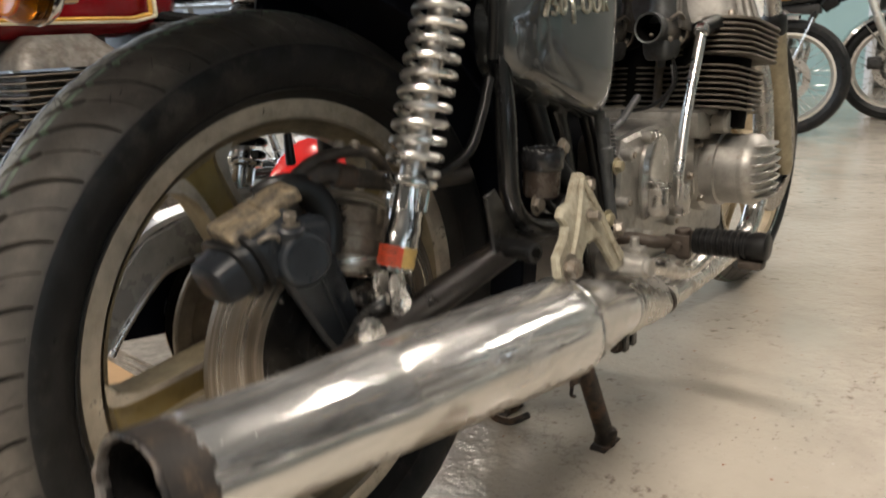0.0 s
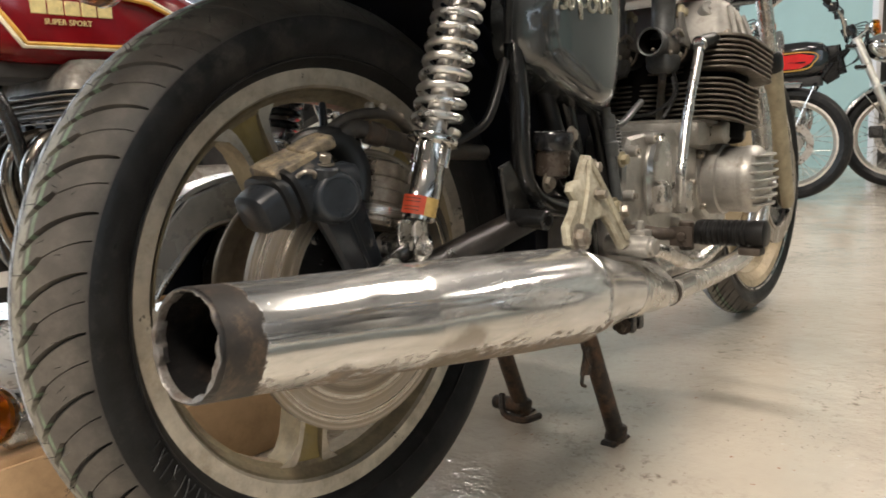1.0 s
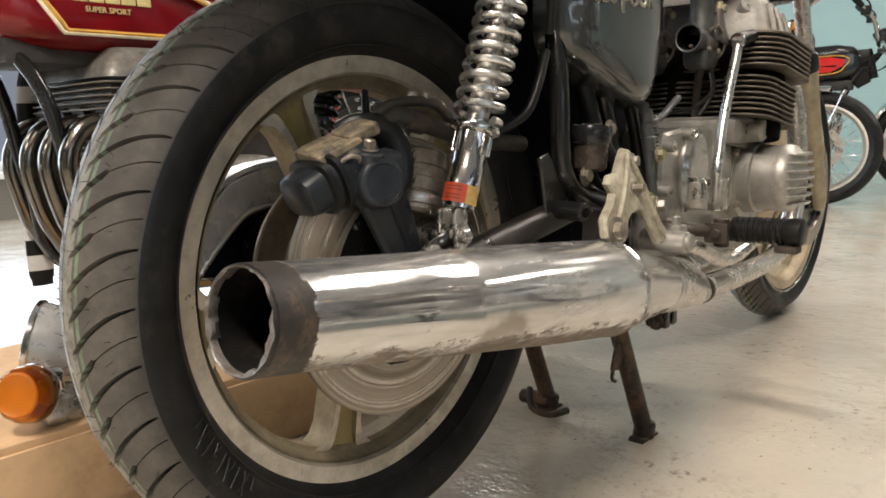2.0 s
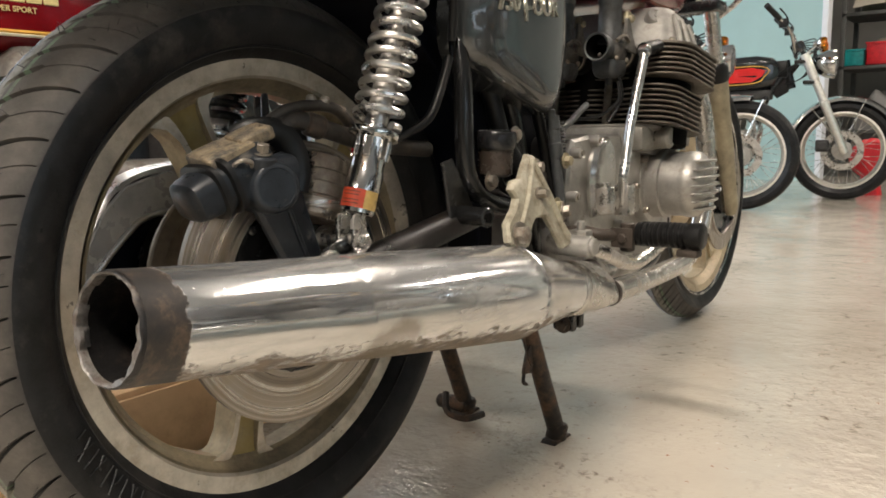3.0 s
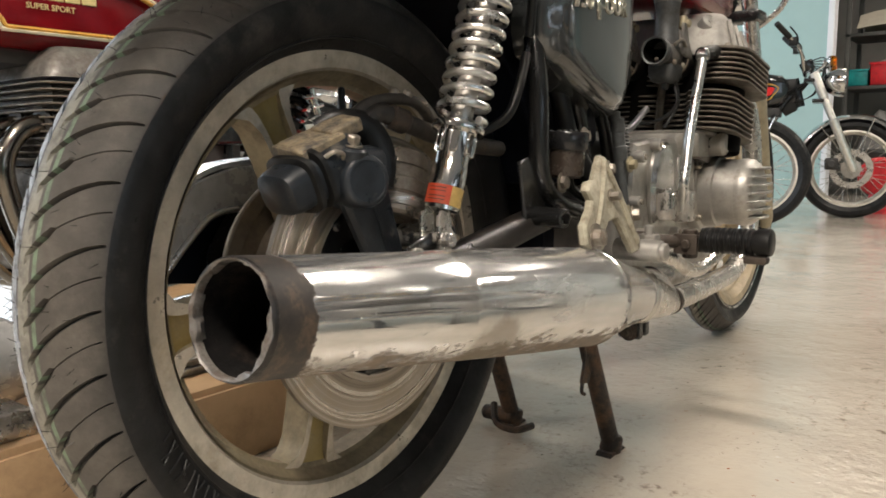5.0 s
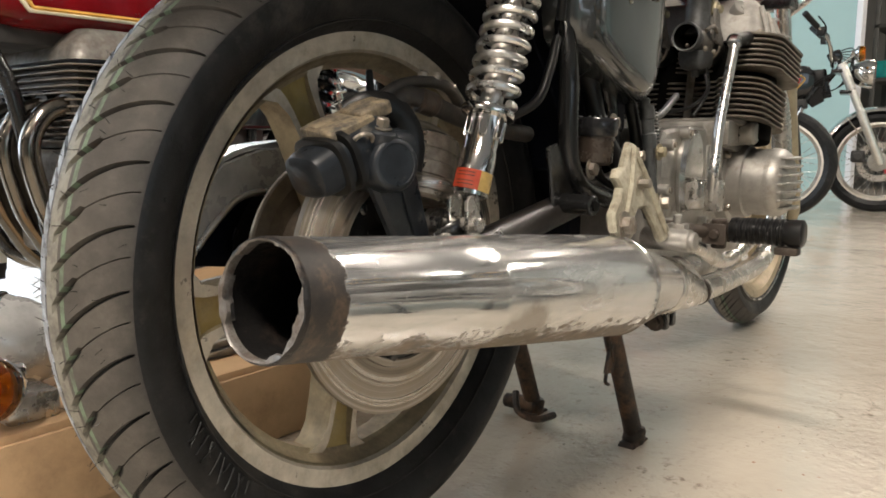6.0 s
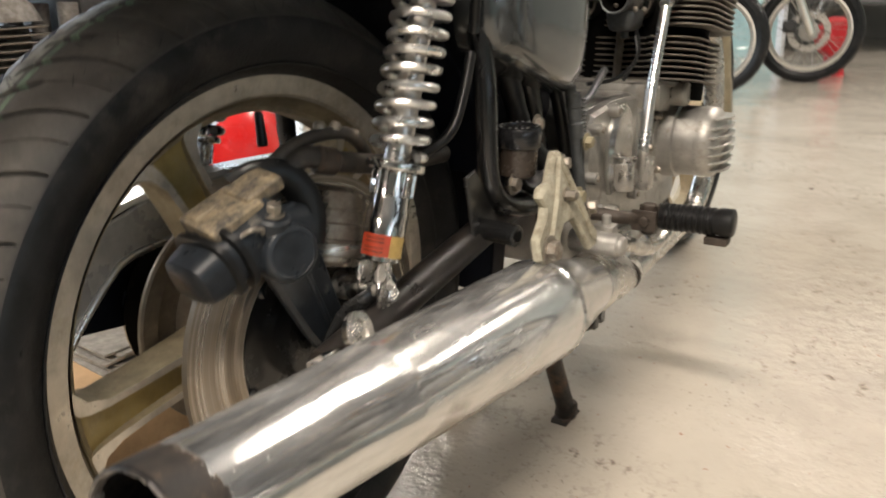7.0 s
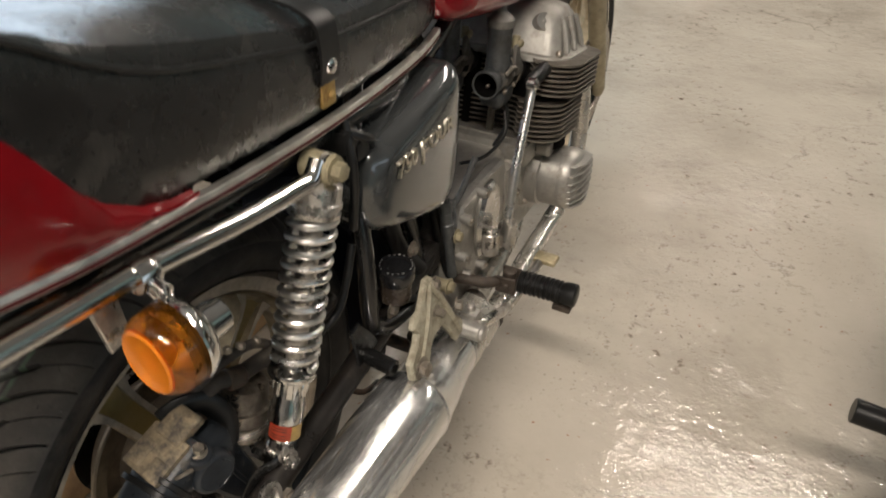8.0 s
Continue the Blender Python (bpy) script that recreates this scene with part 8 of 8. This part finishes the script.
crate("plastic_bin", -0.63, 7.40, 0.98, 0.085, 0.16, 0.15, "teal_plastic", "teal plastic storage bin on the shelf")
crate("plastic_crate", -0.40, 7.36, 0.98, 0.13, 0.16, 0.20, "red_plastic", "red plastic crate on the shelf")
crate("plastic_crate", 0.15, 7.40, 0.98, 0.17, 0.16, 0.16, "dark_clutter", "dark plastic crate on the shelf")
bm = B()
rows = []
rng = random.Random(3)
for i in range(15):
    f = i / 14
    x = -0.66 + 1.5 * f
    rows.append([(x, 7.22 + 0.02 * math.sin(9 * f + k) + 0.50 * (k / 11), 1.442 + (0.17 + 0.05 * math.sin(7 * f)) * math.sin(math.pi * min(1, max(0.0, k / 11 + 0.02))) ** 0.5 + 0.012 * math.sin(5 * k + 11 * f)) for k in range(12)])
rings(bm, rows, closed_u=False)
ob = part("canvas_cover", bm, "canvas")
md = ob.modifiers.new("thick", "SOLIDIFY")
md.thickness = 0.006
tagged(ob, "folded beige canvas cover on the shelf", "cover")
rng = random.Random(11)
for i in range(16):
    x, z = -0.42 + 0.125 * i, rng.choice((0.42, 0.42, 0.42))
    t = thing("engine_part", "dark greasy spare engine part on the shelf", "spare part", "spare parts", at=(x, 7.42 + rng.uniform(-0.12, 0.12), z))
    bm = B()
    r = rng.uniform(0.05, 0.085)
    lathe(bm, [(0, r), (0.05, r * 1.05), (0.08, r * 0.8), (0.16, r * 0.7), (0.18, r * 0.4)], (0, 0, 0), (rng.uniform(-0.2, 0.2), rng.uniform(-0.2, 0.2), 1), 14)
    box(bm, (-r, -r * 0.7, 0.0), (r * 0.8, r, rng.uniform(0.08, 0.2)), 0.012)
    part("casting", bm, rng.choice(("dark_clutter", "fin_alloy", "carb_alloy")), t)
def lumpy_cover(name, x0, x1, y0, y1, z, h, mat, label, seed):
    """A sheet thrown over stored parts: uneven humps with folds."""
    r = random.Random(seed)
    humps = [(r.uniform(x0, x1), r.uniform(y0, y1), r.uniform(0.10, 0.22), r.uniform(0.5, 1.0)) for k in range(7)]
    bm = B()
    rows = []
    for i in range(31):
        row = []
        for k in range(19):
            x, y = x0 + (x1 - x0) * i / 30, y0 + (y1 - y0) * k / 18
            e = min(1.0, 4.5 * min(i / 30, 1 - i / 30, k / 18, 1 - k / 18)) ** 0.5
            q = max(a * math.exp(-((x - hx) ** 2 + (y - hy) ** 2) / (w * w)) for hx, hy, w, a in humps)
            row.append((x, y, z + 0.003 + h * e * (0.35 + 0.65 * q) + 0.010 * e * math.sin(31 * x + 17 * y) + 0.007 * e * math.sin(53 * x - 29 * y)))
        rows.append(row)
    rings(bm, rows, closed_u=False)
    ob = part(name, bm, mat)
    md = ob.modifiers.new("thick", "SOLIDIFY")
    md.thickness = 0.005
    return tagged(ob, label, "cover")


lumpy_cover("tarpaulin", -0.60, 0.30, 7.19, 7.75, 0.42, 0.44, "tarp_grey", "crumpled grey tarpaulin over parts on the shelf", 4)
lumpy_cover("tarpaulin", 0.36, 1.30, 7.19, 7.75, 0.42, 0.36, "dark_clutter", "dark tarpaulin over parts on the shelf", 9)
for x, w, mat, label in ((-0.40, 0.11, "canvas", "crumpled beige rag in a crate"), (0.15, 0.14, "cardboard", "crumpled brown wrapping in a crate")):
    bm = B()
    rows = []
    for i in range(9):
        a = math.pi * (i + 0.02) / 8.04
        rows.append([(x + w * math.sin(a) * math.cos(t) * (1 + 0.12 * math.sin(3 * t + i)), 7.37 + 0.12 * math.sin(a) * math.sin(t), 1.14 - 0.08 * math.cos(a) + 0.016 * math.sin(4 * t + 2 * i) * math.sin(a)) for t in [2 * math.pi * k / 20 for k in range(20)]])
    rings(bm, rows)
    tagged(part("rag", bm, mat), label, "rag")
bm = B()
lathe(bm, [(-0.05, 0.05), (-0.045, 0.11), (0.0, 0.135), (0.045, 0.11), (0.05, 0.05)], (-0.17, 5.4, 0.25), (0.3, -1, 0), 32)
lathe(bm, [(0, 0.08), (0.16, 0.05)], (-0.17, 5.4, 0.0), (0, 0, 1), 20)
tagged(part("red_drum", bm, "red_plastic"), "bright red round drum behind a front wheel", "drum")
